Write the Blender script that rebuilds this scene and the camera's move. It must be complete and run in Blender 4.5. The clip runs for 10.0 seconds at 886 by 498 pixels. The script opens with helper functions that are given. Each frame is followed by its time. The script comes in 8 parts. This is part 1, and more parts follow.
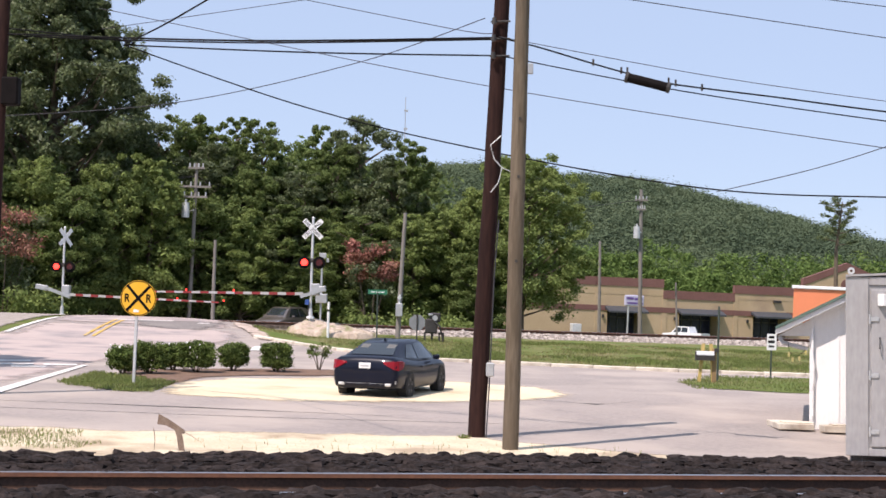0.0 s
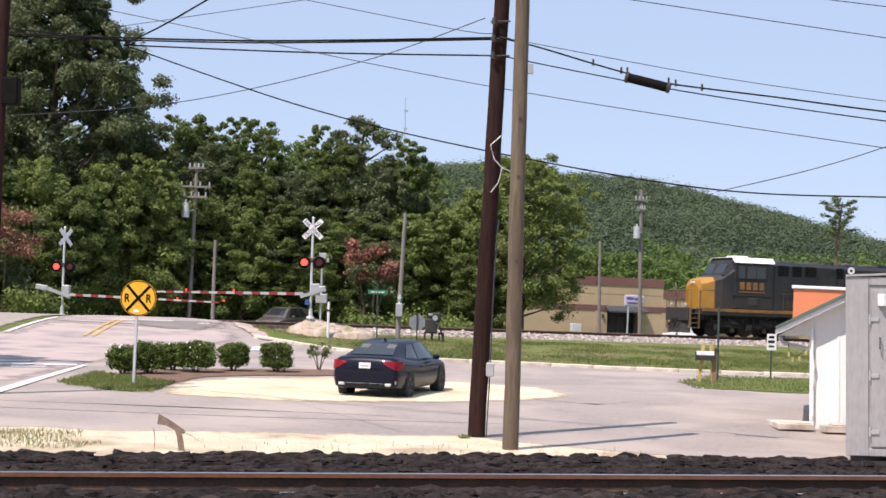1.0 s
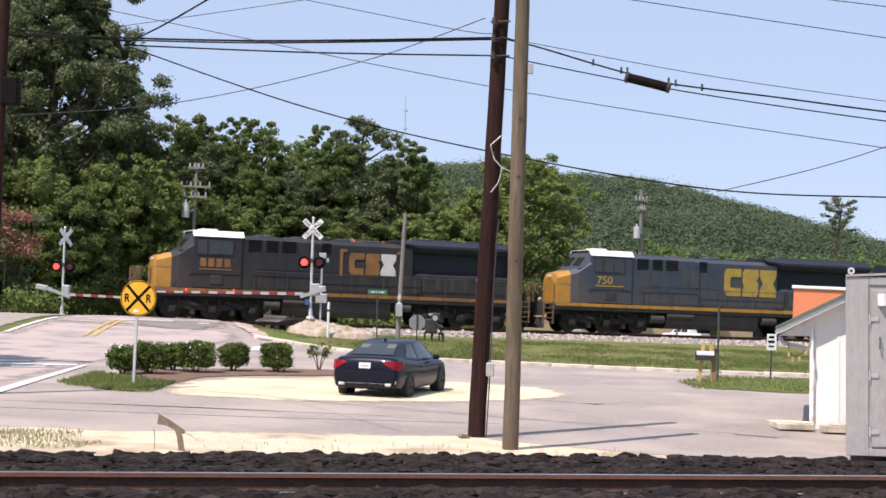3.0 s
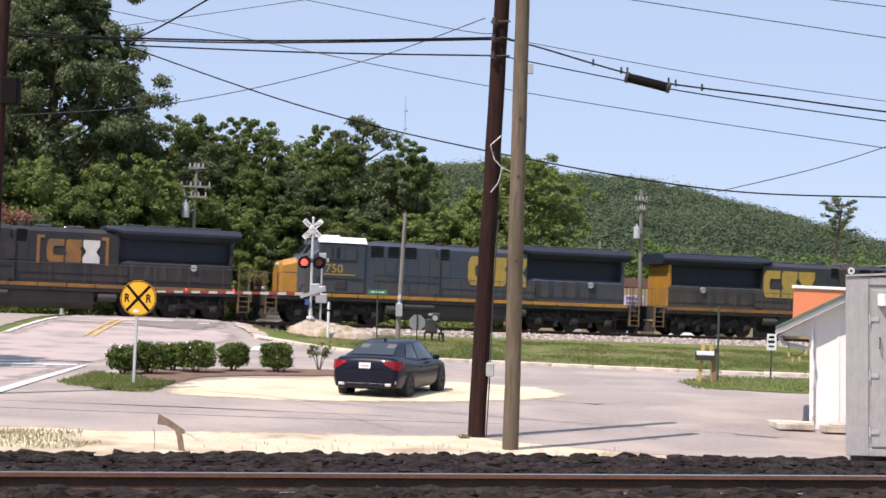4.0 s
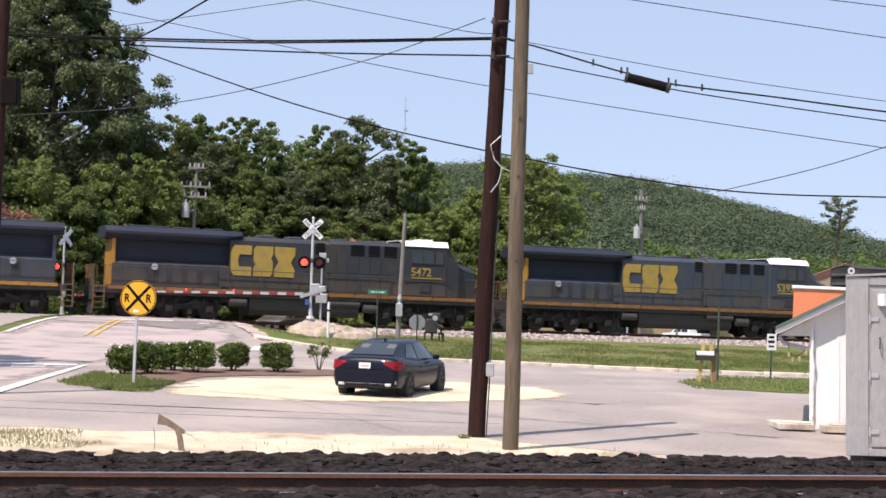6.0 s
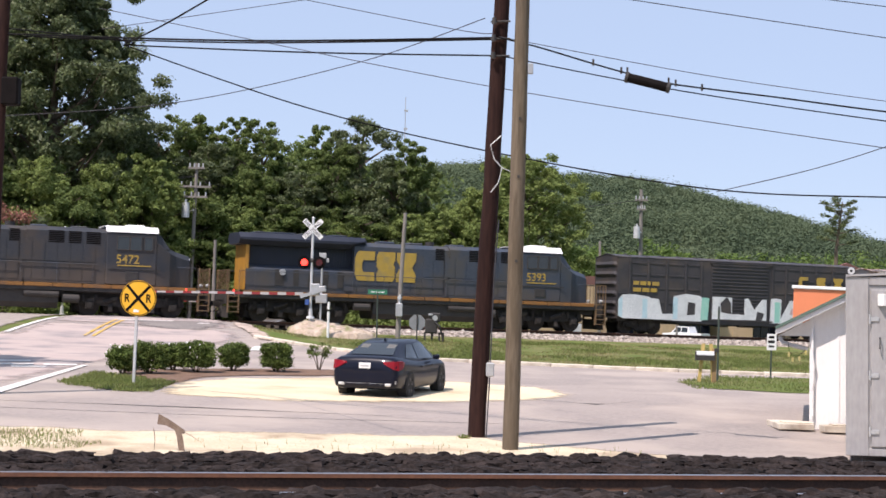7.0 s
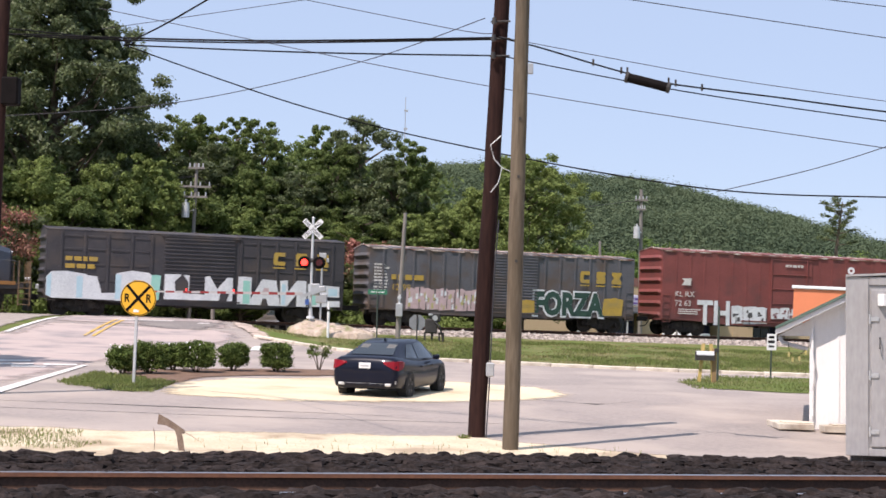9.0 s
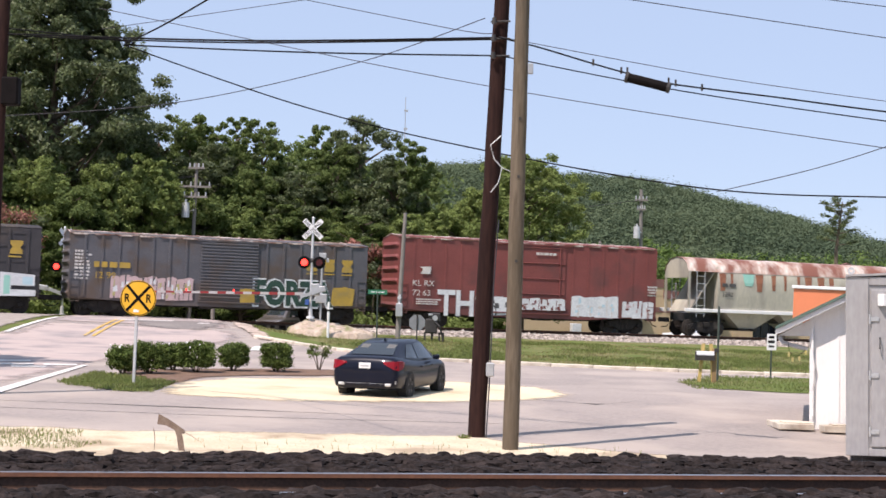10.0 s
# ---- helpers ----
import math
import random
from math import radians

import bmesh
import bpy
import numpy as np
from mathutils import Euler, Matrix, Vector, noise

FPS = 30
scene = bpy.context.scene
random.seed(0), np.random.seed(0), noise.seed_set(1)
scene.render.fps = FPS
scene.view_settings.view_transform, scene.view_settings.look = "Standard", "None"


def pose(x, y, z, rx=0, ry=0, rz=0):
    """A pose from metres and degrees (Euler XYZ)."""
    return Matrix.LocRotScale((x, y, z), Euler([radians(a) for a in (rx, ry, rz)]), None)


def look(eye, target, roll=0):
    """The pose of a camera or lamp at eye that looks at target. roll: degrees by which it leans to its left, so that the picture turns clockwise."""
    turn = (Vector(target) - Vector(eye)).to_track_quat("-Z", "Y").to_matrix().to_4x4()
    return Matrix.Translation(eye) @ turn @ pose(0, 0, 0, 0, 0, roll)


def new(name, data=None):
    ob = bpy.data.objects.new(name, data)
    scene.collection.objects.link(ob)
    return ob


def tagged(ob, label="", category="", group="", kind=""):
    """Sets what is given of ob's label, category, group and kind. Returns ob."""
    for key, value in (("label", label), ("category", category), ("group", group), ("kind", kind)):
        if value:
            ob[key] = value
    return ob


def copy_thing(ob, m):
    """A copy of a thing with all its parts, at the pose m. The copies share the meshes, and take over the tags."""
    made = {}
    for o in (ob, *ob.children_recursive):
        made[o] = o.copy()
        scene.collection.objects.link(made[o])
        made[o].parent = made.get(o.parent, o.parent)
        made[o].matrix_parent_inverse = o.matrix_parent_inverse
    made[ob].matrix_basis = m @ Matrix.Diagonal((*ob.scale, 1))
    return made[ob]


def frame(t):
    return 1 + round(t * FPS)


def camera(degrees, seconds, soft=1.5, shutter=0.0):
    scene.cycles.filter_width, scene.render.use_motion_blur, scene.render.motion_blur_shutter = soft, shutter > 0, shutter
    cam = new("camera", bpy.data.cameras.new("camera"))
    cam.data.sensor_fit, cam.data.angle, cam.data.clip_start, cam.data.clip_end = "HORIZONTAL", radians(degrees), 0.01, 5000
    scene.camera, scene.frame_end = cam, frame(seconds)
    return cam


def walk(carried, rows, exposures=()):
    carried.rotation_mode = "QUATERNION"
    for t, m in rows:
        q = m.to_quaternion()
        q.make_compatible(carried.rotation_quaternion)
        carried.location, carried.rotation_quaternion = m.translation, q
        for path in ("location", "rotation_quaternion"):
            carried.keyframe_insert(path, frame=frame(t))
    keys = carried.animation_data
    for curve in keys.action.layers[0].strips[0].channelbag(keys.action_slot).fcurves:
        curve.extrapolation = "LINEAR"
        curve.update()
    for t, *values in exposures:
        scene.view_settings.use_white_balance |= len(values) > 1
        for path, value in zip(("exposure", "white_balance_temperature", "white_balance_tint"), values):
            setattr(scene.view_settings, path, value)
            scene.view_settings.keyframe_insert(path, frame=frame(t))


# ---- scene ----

cam = camera(30.0, 10.0, soft=1.6, shutter=0.12)
EYE = (0, 0, 1.7)
STAND = pose(*EYE) @ pose(0, 0, 0, 90 + 2.035, 0, 0) @ pose(0, 0, 0, 0, 0, 1.718)
walk(cam, [(0, STAND), (10, STAND)], [(0, 0.92, 6850, 22), (10, 0.92, 6850, 22)])

# ---- light ----
SUN_FROM = Vector((-0.46, -0.50, 1.12)).normalized()
world = bpy.data.worlds.new("sky")
scene.world = world
world.use_nodes = True
wn = world.node_tree.nodes
sky = wn.new("ShaderNodeTexSky")
sky.sky_type, sky.sun_disc = "NISHITA", False
sky.sun_elevation = math.asin(SUN_FROM.z)
sky.sun_rotation = math.atan2(SUN_FROM.x, SUN_FROM.y)
sky.air_density, sky.dust_density, sky.ozone_density = 0.85, 0.25, 2.4
sky.altitude = 600
wn["Background"].inputs["Strength"].default_value = 0.096
# summer haze: an even pale blue veil over the clear sky
haze = wn.new("ShaderNodeMix")
haze.data_type = "RGBA"
haze.inputs["Factor"].default_value = 0.80
haze.inputs["B"].default_value = (2.75, 3.75, 5.05, 1)
world.node_tree.links.new(sky.outputs[0], haze.inputs["A"])
world.node_tree.links.new(haze.outputs["Result"], wn["Background"].inputs["Color"])
sun = new("sun", bpy.data.lights.new("sun", "SUN"))
sun.data.energy, sun.data.angle, sun.data.color = 3.0, radians(0.53), (1.0, 0.955, 0.88)
sun.matrix_world = look(SUN_FROM * 60, (0, 0, 0))

# ---- materials ----
def mat(name, a, b=None, rough=0.7, metal=0.0, scale=3.0, fine=40.0, bump=0.15, island=False, rnd=0.0, coat=0.0, stretch=(1, 1, 1),
        spec=0.5, grime=None, grime_at=0.62, trans=0.0):
    """Two tones a and b mixed by noise at two scales, with fine relief; grime: a third tone in patches."""
    m = bpy.data.materials.new(name)
    m.use_nodes = True
    n, l = m.node_tree.nodes, m.node_tree.links
    p = n["Principled BSDF"]
    b = b or tuple(c * 0.75 for c in a)
    co = n.new("ShaderNodeTexCoord")
    mp = n.new("ShaderNodeMapping")
    mp.inputs["Scale"].default_value = stretch
    l.new(co.outputs["Object"], mp.inputs["Vector"])
    big, small = n.new("ShaderNodeTexNoise"), n.new("ShaderNodeTexNoise")
    big.inputs["Scale"].default_value, big.inputs["Detail"].default_value = scale, 4
    small.inputs["Scale"].default_value, small.inputs["Detail"].default_value = fine, 3
    for k in (big, small):
        l.new(mp.outputs[0], k.inputs["Vector"])
    add = n.new("ShaderNodeMath")
    add.operation = "ADD"
    l.new(big.outputs["Fac"], add.inputs[0])
    l.new(small.outputs["Fac"], add.inputs[1])
    half = n.new("ShaderNodeMapRange")
    half.inputs["From Min"].default_value, half.inputs["From Max"].default_value = 0.8, 1.2
    l.new(add.outputs[0], half.inputs["Value"])
    mix = n.new("ShaderNodeMix")
    mix.data_type = "RGBA"
    mix.inputs["A"].default_value, mix.inputs["B"].default_value = (*a, 1), (*b, 1)
    l.new(half.outputs[0], mix.inputs["Factor"])
    out = mix.outputs["Result"]
    if grime:
        gn = n.new("ShaderNodeTexNoise")
        gn.inputs["Scale"].default_value, gn.inputs["Detail"].default_value = scale * 0.6 + 0.2, 6
        l.new(mp.outputs[0], gn.inputs["Vector"])
        gr = n.new("ShaderNodeMapRange")
        gr.inputs["From Min"].default_value, gr.inputs["From Max"].default_value = grime_at - 0.1, grime_at + 0.08
        l.new(gn.outputs["Fac"], gr.inputs["Value"])
        gm = n.new("ShaderNodeMix")
        gm.data_type = "RGBA"
        gm.inputs["B"].default_value = (*grime, 1)
        l.new(gr.outputs[0], gm.inputs["Factor"])
        l.new(out, gm.inputs["A"])
        out = gm.outputs["Result"]
    if island or rnd:
        hv = n.new("ShaderNodeHueSaturation")
        src = n.new("ShaderNodeNewGeometry").outputs["Random Per Island"] if island else n.new("ShaderNodeObjectInfo").outputs["Random"]
        mr = n.new("ShaderNodeMapRange")
        w = rnd or 0.45
        mr.inputs["To Min"].default_value, mr.inputs["To Max"].default_value = 1 - w, 1 + w
        l.new(src, mr.inputs["Value"])
        l.new(mr.outputs[0], hv.inputs["Value"])
        l.new(out, hv.inputs["Color"])
        out = hv.outputs["Color"]
    l.new(out, p.inputs["Base Color"])
    p.inputs["Roughness"].default_value, p.inputs["Metallic"].default_value = rough, metal
    p.inputs["Specular IOR Level"].default_value = spec
    p.inputs["Coat Weight"].default_value = coat
    if bump:
        bp = n.new("ShaderNodeBump")
        bp.inputs["Strength"].default_value, bp.inputs["Distance"].default_value = bump, 0.02
        l.new(small.outputs["Fac"], bp.inputs["Height"])
        l.new(bp.outputs[0], p.inputs["Normal"])
    if trans:
        tr = n.new("ShaderNodeBsdfTranslucent")
        l.new(out, tr.inputs["Color"])
        ms = n.new("ShaderNodeMixShader")
        ms.inputs["Fac"].default_value = trans
        l.new(p.outputs[0], ms.inputs[1])
        l.new(tr.outputs[0], ms.inputs[2])
        l.new(ms.outputs[0], n["Material Output"].inputs["Surface"])
    return m


def glow(name, colour, strength):
    m = mat(name, colour, bump=0)
    p = m.node_tree.nodes["Principled BSDF"]
    p.inputs["Emission Color"].default_value, p.inputs["Emission Strength"].default_value = (*colour, 1), strength
    return m


GRASS = mat("grass", (0.092, 0.132, 0.033), (0.145, 0.168, 0.055), 0.95, spec=0.1, scale=0.5, fine=7, bump=0.9, grime=(0.19, 0.165, 0.085), grime_at=0.58)
BLADE = mat("grass_blade", (0.15, 0.195, 0.05), (0.22, 0.245, 0.08), 0.8, island=True, bump=0, trans=0.45)
BLADE_DRY = mat("dry_grass_blade", (0.30, 0.26, 0.12), (0.20, 0.22, 0.07), 0.85, island=True, bump=0, trans=0.4)
ASPHALT = mat("asphalt", (0.255, 0.222, 0.205), (0.33, 0.285, 0.258), 0.92, scale=0.25, fine=9, bump=0.4, grime=(0.38, 0.325, 0.285), grime_at=0.56)
ASPHALT_OLD = mat("asphalt_old", (0.39, 0.318, 0.295), (0.46, 0.378, 0.345), 0.92, scale=0.4, fine=25, bump=0.25, grime=(0.25, 0.225, 0.225), grime_at=0.58)
TAR = mat("tar", (0.07, 0.065, 0.065), (0.10, 0.095, 0.09), 0.85, scale=2, bump=0.1)
SAND = mat("sandy_gravel", (0.60, 0.50, 0.34), (0.70, 0.60, 0.43), 0.95, scale=0.6, fine=18, bump=0.5, grime=(0.50, 0.40, 0.26), grime_at=0.62)
DIRT = mat("dirt", (0.52, 0.43, 0.30), (0.66, 0.57, 0.42), 0.95, scale=0.9, fine=16, bump=0.6, grime=(0.36, 0.28, 0.19), grime_at=0.58)
MULCH = mat("mulch", (0.13, 0.075, 0.05), (0.20, 0.125, 0.085), 0.95, scale=3, fine=30, bump=0.8)
CONCRETE = mat("concrete", (0.56, 0.50, 0.41), (0.66, 0.60, 0.51), 0.85, scale=1.5, fine=25, bump=0.3, rnd=0.14, grime=(0.34, 0.28, 0.22), grime_at=0.56)
PAINT_WHITE = mat("road_paint_white", (0.72, 0.71, 0.68), (0.62, 0.60, 0.57), 0.8, scale=2, fine=15, grime=(0.42, 0.39, 0.37), grime_at=0.63)
PAINT_YELLOW = mat("road_paint_yellow", (0.62, 0.38, 0.06), (0.55, 0.35, 0.08), 0.8, scale=2, fine=15, grime=(0.40, 0.33, 0.22), grime_at=0.62)
BALLAST = mat("ballast_stone", (0.30, 0.26, 0.23), (0.42, 0.37, 0.33), 0.9, island=True, scale=3, bump=0.4)
BALLAST_BED = mat("ballast_bed", (0.28, 0.24, 0.21), (0.36, 0.32, 0.28), 0.95, scale=2, fine=10, bump=1.0)
LUMP = mat("dark_ballast", (0.012, 0.009, 0.008), (0.034, 0.026, 0.024), 0.9, spec=0.15, scale=4, fine=25, bump=0.5, island=True, rnd=0.4)
RAIL = mat("rail_rust", (0.055, 0.030, 0.020), (0.095, 0.050, 0.032), 0.75, 0.2, scale=3, fine=40)
RAIL_TOP = mat("rail_polished", (0.50, 0.49, 0.50), (0.40, 0.39, 0.40), 0.28, 0.9, scale=6, bump=0.03)
TIE = mat("tie_wood", (0.07, 0.055, 0.045), (0.12, 0.095, 0.08), 0.9, scale=3, fine=30, rnd=0.25)
TIE_WARM = mat("tie_wood_worn", (0.22, 0.15, 0.10), (0.15, 0.10, 0.07), 0.9, scale=3, fine=30, rnd=0.25)
POLE_DARK = mat("creosoted_wood", (0.020, 0.0095, 0.0085), (0.036, 0.017, 0.014), 0.9, spec=0.15, scale=3, fine=18, stretch=(1, 1, 0.12), bump=0.6)
POLE_GREY = mat("weathered_wood", (0.105, 0.082, 0.058), (0.165, 0.132, 0.096), 0.9, spec=0.2, scale=3, fine=18, stretch=(1, 1, 0.12), bump=0.6, grime=(0.11, 0.085, 0.06), grime_at=0.6)
POLE_FAR = mat("old_pole_wood", (0.17, 0.155, 0.14), (0.24, 0.22, 0.20), 0.9, scale=2, fine=14, stretch=(1, 1, 0.15))
CABLE = mat("black_cable", (0.007, 0.007, 0.008), (0.012, 0.012, 0.013), 0.8, spec=0.1, bump=0)
CABLE_THIN = mat("grey_cable", (0.04, 0.04, 0.047), (0.06, 0.06, 0.067), 0.7, spec=0.2, bump=0)
STEEL = mat("galvanised_steel", (0.40, 0.41, 0.42), (0.50, 0.51, 0.52), 0.5, 0.5, scale=4, fine=30)
ALU = mat("silver_paint", (0.52, 0.53, 0.54), (0.62, 0.63, 0.64), 0.45, 0.2, scale=4, fine=30)
DARKSTEEL = mat("dark_steel", (0.035, 0.033, 0.033), (0.06, 0.055, 0.052), 0.7, 0.3, scale=3, fine=25)
GREENPOST = mat("green_post", (0.035, 0.05, 0.04), (0.05, 0.07, 0.055), 0.7, scale=4)
WHITE = mat("white_paint", (0.74, 0.74, 0.73), (0.80, 0.80, 0.79), 0.6, scale=2, fine=25, bump=0.08)
BLACK = mat("black_paint", (0.007, 0.006, 0.006), (0.012, 0.010, 0.010), 0.75, spec=0.06, bump=0.05)
SIGN_YELLOW = mat("sign_yellow", (0.80, 0.40, 0.015), (0.84, 0.45, 0.03), 0.5, scale=3, bump=0)
SIGN_RED = mat("reflective_red", (0.55, 0.03, 0.03), (0.45, 0.03, 0.03), 0.45, bump=0)
SIGN_GREEN = mat("sign_green", (0.02, 0.16, 0.09), (0.03, 0.18, 0.10), 0.5, bump=0)
SIGN_BLUE = mat("sign_blue", (0.10, 0.20, 0.62), (0.12, 0.24, 0.66), 0.5, bump=0)
ARM_WHITE = mat("gate_white", (0.50, 0.48, 0.47), (0.42, 0.40, 0.39), 0.6, scale=3)
ARM_RED = mat("gate_red", (0.30, 0.03, 0.03), (0.24, 0.03, 0.03), 0.6, scale=3)
RED_LAMP = glow("lit_red_lamp", (1.0, 0.03, 0.02), 3.5)
RED_DOT = glow("lit_gate_lamp", (1.0, 0.04, 0.03), 1.6)
LOGO_BULB = mat("bulb_glass", (0.60, 0.52, 0.20), (0.5, 0.42, 0.18), 0.3, bump=0)
DARK_LENS = mat("unlit_red_lens", (0.06, 0.008, 0.008), (0.09, 0.01, 0.01), 0.2, bump=0)
GLASS_DARK = mat("tinted_glass", (0.012, 0.015, 0.016), (0.018, 0.022, 0.024), 0.06, bump=0, spec=0.8)
BARK = mat("bark", (0.10, 0.075, 0.055), (0.15, 0.115, 0.085), 0.95, scale=3, fine=14, stretch=(1, 1, 0.25), bump=0.8)
LEAF = mat("leaf_green", (0.112, 0.160, 0.050), (0.175, 0.230, 0.078), 0.75, spec=0.2, island=True, rnd=0.3, scale=0.35, bump=0, trans=0.45)
LEAF_DARK = mat("leaf_dark", (0.096, 0.126, 0.056), (0.148, 0.185, 0.083), 0.55, spec=0.4, island=True, rnd=0.35, scale=0.35, bump=0, trans=0.4)
LEAF_LIGHT = mat("leaf_light", (0.158, 0.210, 0.062), (0.225, 0.285, 0.092), 0.75, spec=0.2, island=True, rnd=0.3, scale=0.35, bump=0, trans=0.35)
LEAF_RED = mat("blossom_red", (0.34, 0.12, 0.10), (0.24, 0.13, 0.08), 0.7, island=True, scale=0.5, bump=0, trans=0.25)
LEAF_HEDGE = mat("hedge_leaf", (0.075, 0.115, 0.026), (0.125, 0.170, 0.042), 0.7, spec=0.2, island=True, scale=1.5, bump=0, trans=0.2)
LEAF_FAR = mat("far_woods", (0.10, 0.165, 0.045), (0.15, 0.215, 0.065), 0.85, spec=0.1, trans=0.3, island=True, rnd=0.3, scale=0.05, fine=0.5, bump=0)
# the haze of distance is mixed into this leaf colour, greyer and bluer
HILL_HAZED = mat("hill_woods", (0.088, 0.124, 0.076), (0.128, 0.166, 0.098), 0.95, spec=0.05, trans=0.3, island=True, rnd=0.06, scale=0.012, fine=0.05, bump=0)


# ---- mesh helpers ----
def part(name, bm, material, parent=None, label="", smooth=False):
    """Links a bmesh as one mesh object under a thing or a part."""
    me = bpy.data.meshes.new(name)
    bm.normal_update()
    bm.to_mesh(me)
    bm.free()
    me.materials.append(material)
    if smooth:
        for f in me.polygons:
            f.use_smooth = True
        me.set_sharp_from_angle(angle=radians(38))
    ob = new(name, me)
    if parent:
        ob.parent = parent
    if label:
        ob["label"] = label
    return ob


def raw(name, verts, faces, material, parent=None):
    me = bpy.data.meshes.new(name)
    me.from_pydata(verts, [], faces)
    me.materials.append(material)
    ob = new(name, me)
    if parent:
        ob.parent = parent
    return ob


def thing(name, label, category, m=None, group="", kind=""):
    ob = new(name)
    ob.empty_display_size = 0.2
    if m is not None:
        ob.matrix_basis = m
    return tagged(ob, label, category, group, kind)


def box(bm, x0, x1, y0, y1, z0, z1, bevel=0.0, m=None):
    vs = [bm.verts.new(v) for v in ((x0, y0, z0), (x1, y0, z0), (x1, y1, z0), (x0, y1, z0), (x0, y0, z1), (x1, y0, z1), (x1, y1, z1), (x0, y1, z1))]
    fs = [bm.faces.new([vs[i] for i in f]) for f in ((0, 3, 2, 1), (4, 5, 6, 7), (0, 1, 5, 4), (1, 2, 6, 5), (2, 3, 7, 6), (3, 0, 4, 7))]
    if m is not None:
        for v in vs:
            v.co = m @ v.co
    if bevel:
        bmesh.ops.bevel(bm, geom=list({e for f in fs for e in f.edges}), offset=bevel, segments=1, affect="EDGES", clamp_overlap=True)
    return bm


def rod(bm, p, q, r0, r1=None, seg=10, caps=True):
    """A round bar from p to q."""
    p, q = Vector(p), Vector(q)
    r1 = r0 if r1 is None else r1
    t = (q - p).to_track_quat("Z", "Y").to_matrix()
    a, b = [], []
    for i in range(seg):
        d = t @ Vector((math.cos(2 * math.pi * i / seg), math.sin(2 * math.pi * i / seg), 0))
        a.append(bm.verts.new(p + d * r0))
        b.append(bm.verts.new(q + d * r1))
    for i in range(seg):
        bm.faces.new((a[i], a[(i + 1) % seg], b[(i + 1) % seg], b[i]))
    if caps:
        bm.faces.new(a[::-1])
        bm.faces.new(b)
    return bm


def tube(bm, pts, r, seg=6):
    """A round bar through several points."""
    rings = []
    pts = [Vector(p) for p in pts]
    for i, p in enumerate(pts):
        d = (pts[min(i + 1, len(pts) - 1)] - pts[max(i - 1, 0)]).normalized()
        t = d.to_track_quat("Z", "Y").to_matrix()
        rings.append([bm.verts.new(p + t @ Vector((math.cos(2 * math.pi * k / seg) * r, math.sin(2 * math.pi * k / seg) * r, 0))) for k in range(seg)])
    for a, b in zip(rings, rings[1:]):
        for k in range(seg):
            bm.faces.new((a[k], a[(k + 1) % seg], b[(k + 1) % seg], b[k]))
    bm.faces.new(rings[0][::-1])
    bm.faces.new(rings[-1])
    return bm


def loft(bm, rings, closed=True, caps=True):
    vs = [[bm.verts.new(p) for p in r] for r in rings]
    n = len(rings[0])
    for a, b in zip(vs, vs[1:]):
        for k in range(n if closed else n - 1):
            bm.faces.new((a[k], a[(k + 1) % n], b[(k + 1) % n], b[k]))
    if caps:
        bm.faces.new(vs[0][::-1])
        bm.faces.new(vs[-1])
    return bm


def slab(bm, outline, depth, m):
    """A flat plate: the outline in x and z, thickness towards +y, placed by m."""
    a = [bm.verts.new(m @ Vector((x, 0, z))) for x, z in outline]
    b = [bm.verts.new(m @ Vector((x, depth, z))) for x, z in outline]
    bm.faces.new(a)
    bm.faces.new(b[::-1])
    for i in range(len(a)):
        j = (i + 1) % len(a)
        bm.faces.new((a[j], a[i], b[i], b[j]))
    return bm


def disc(bm, cx, cz, r, depth, m, seg=28):
    return slab(bm, [(cx + r * math.cos(2 * math.pi * i / seg), cz + r * math.sin(2 * math.pi * i / seg)) for i in range(seg)], depth, m)


def words(name, body, size, material, m, parent, sx=1.0, label="", bold=0.0):
    """Lettering as a thin mesh; it reads from -y, with its lower left corner at m."""
    cu = bpy.data.curves.new(name, "FONT")
    cu.body, cu.size, cu.extrude, cu.offset, cu.resolution_u = body, size, 0.004, bold, 3
    tmp = new(name + "_source", cu)
    dg = bpy.context.evaluated_depsgraph_get()
    me = bpy.data.meshes.new_from_object(tmp.evaluated_get(dg))
    bpy.data.objects.remove(tmp)
    me.transform(m @ pose(0, 0, 0, 90, 0, 0) @ Matrix.Diagonal((sx, 1, 1, 1)))
    me.materials.clear()
    me.materials.append(material)
    ob = new(name, me)
    ob.parent = parent
    if label:
        ob["label"] = label
    return ob


# ---- ground ----
SLOPE = 0.348
COS, SIN = 1 / math.hypot(1, SLOPE), SLOPE / math.hypot(1, SLOPE)
TRACK_Y = 90.6
GRADE = 0.0064
RAIL_Z = 0.63
QS = [-3000, -400, -90, -25, -9, -4, 4.5, 6.2, 28.9, 45.9, 53.9, 56.3, 62, 90]
ZS = [-6, -3, -1.5, -0.6, -0.35, 0.2, 0.2, 0.15, -0.25, -0.58, -0.88, -0.95, -1.0, -1.0]


def ease(a, b, x):
    t = min(1, max(0, (x - a) / (b - a)))
    return t * t * (3 - 2 * t)


def across(x, y):
    """Distance from the far track's centre line, positive towards the street."""
    return (TRACK_Y + SLOPE * x - y) * COS


def along(x, y):
    return x * COS + (y - TRACK_Y) * SIN


def ground_z(x, y):
    q, s = across(x, y), along(x, y)
    z = float(np.interp(q, QS, ZS))
    z -= GRADE * max(-60, min(60, s)) * (1 - ease(8, 30, abs(q)))
    top = RAIL_Z - GRADE * s
    k = 1 - ease(3, 24, q) if q > 0 else 1 - ease(3, 14, -q)
    if top > z:
        z += (top - z) * k * (1 - ease(-13.5, -9.0, s))
    return z


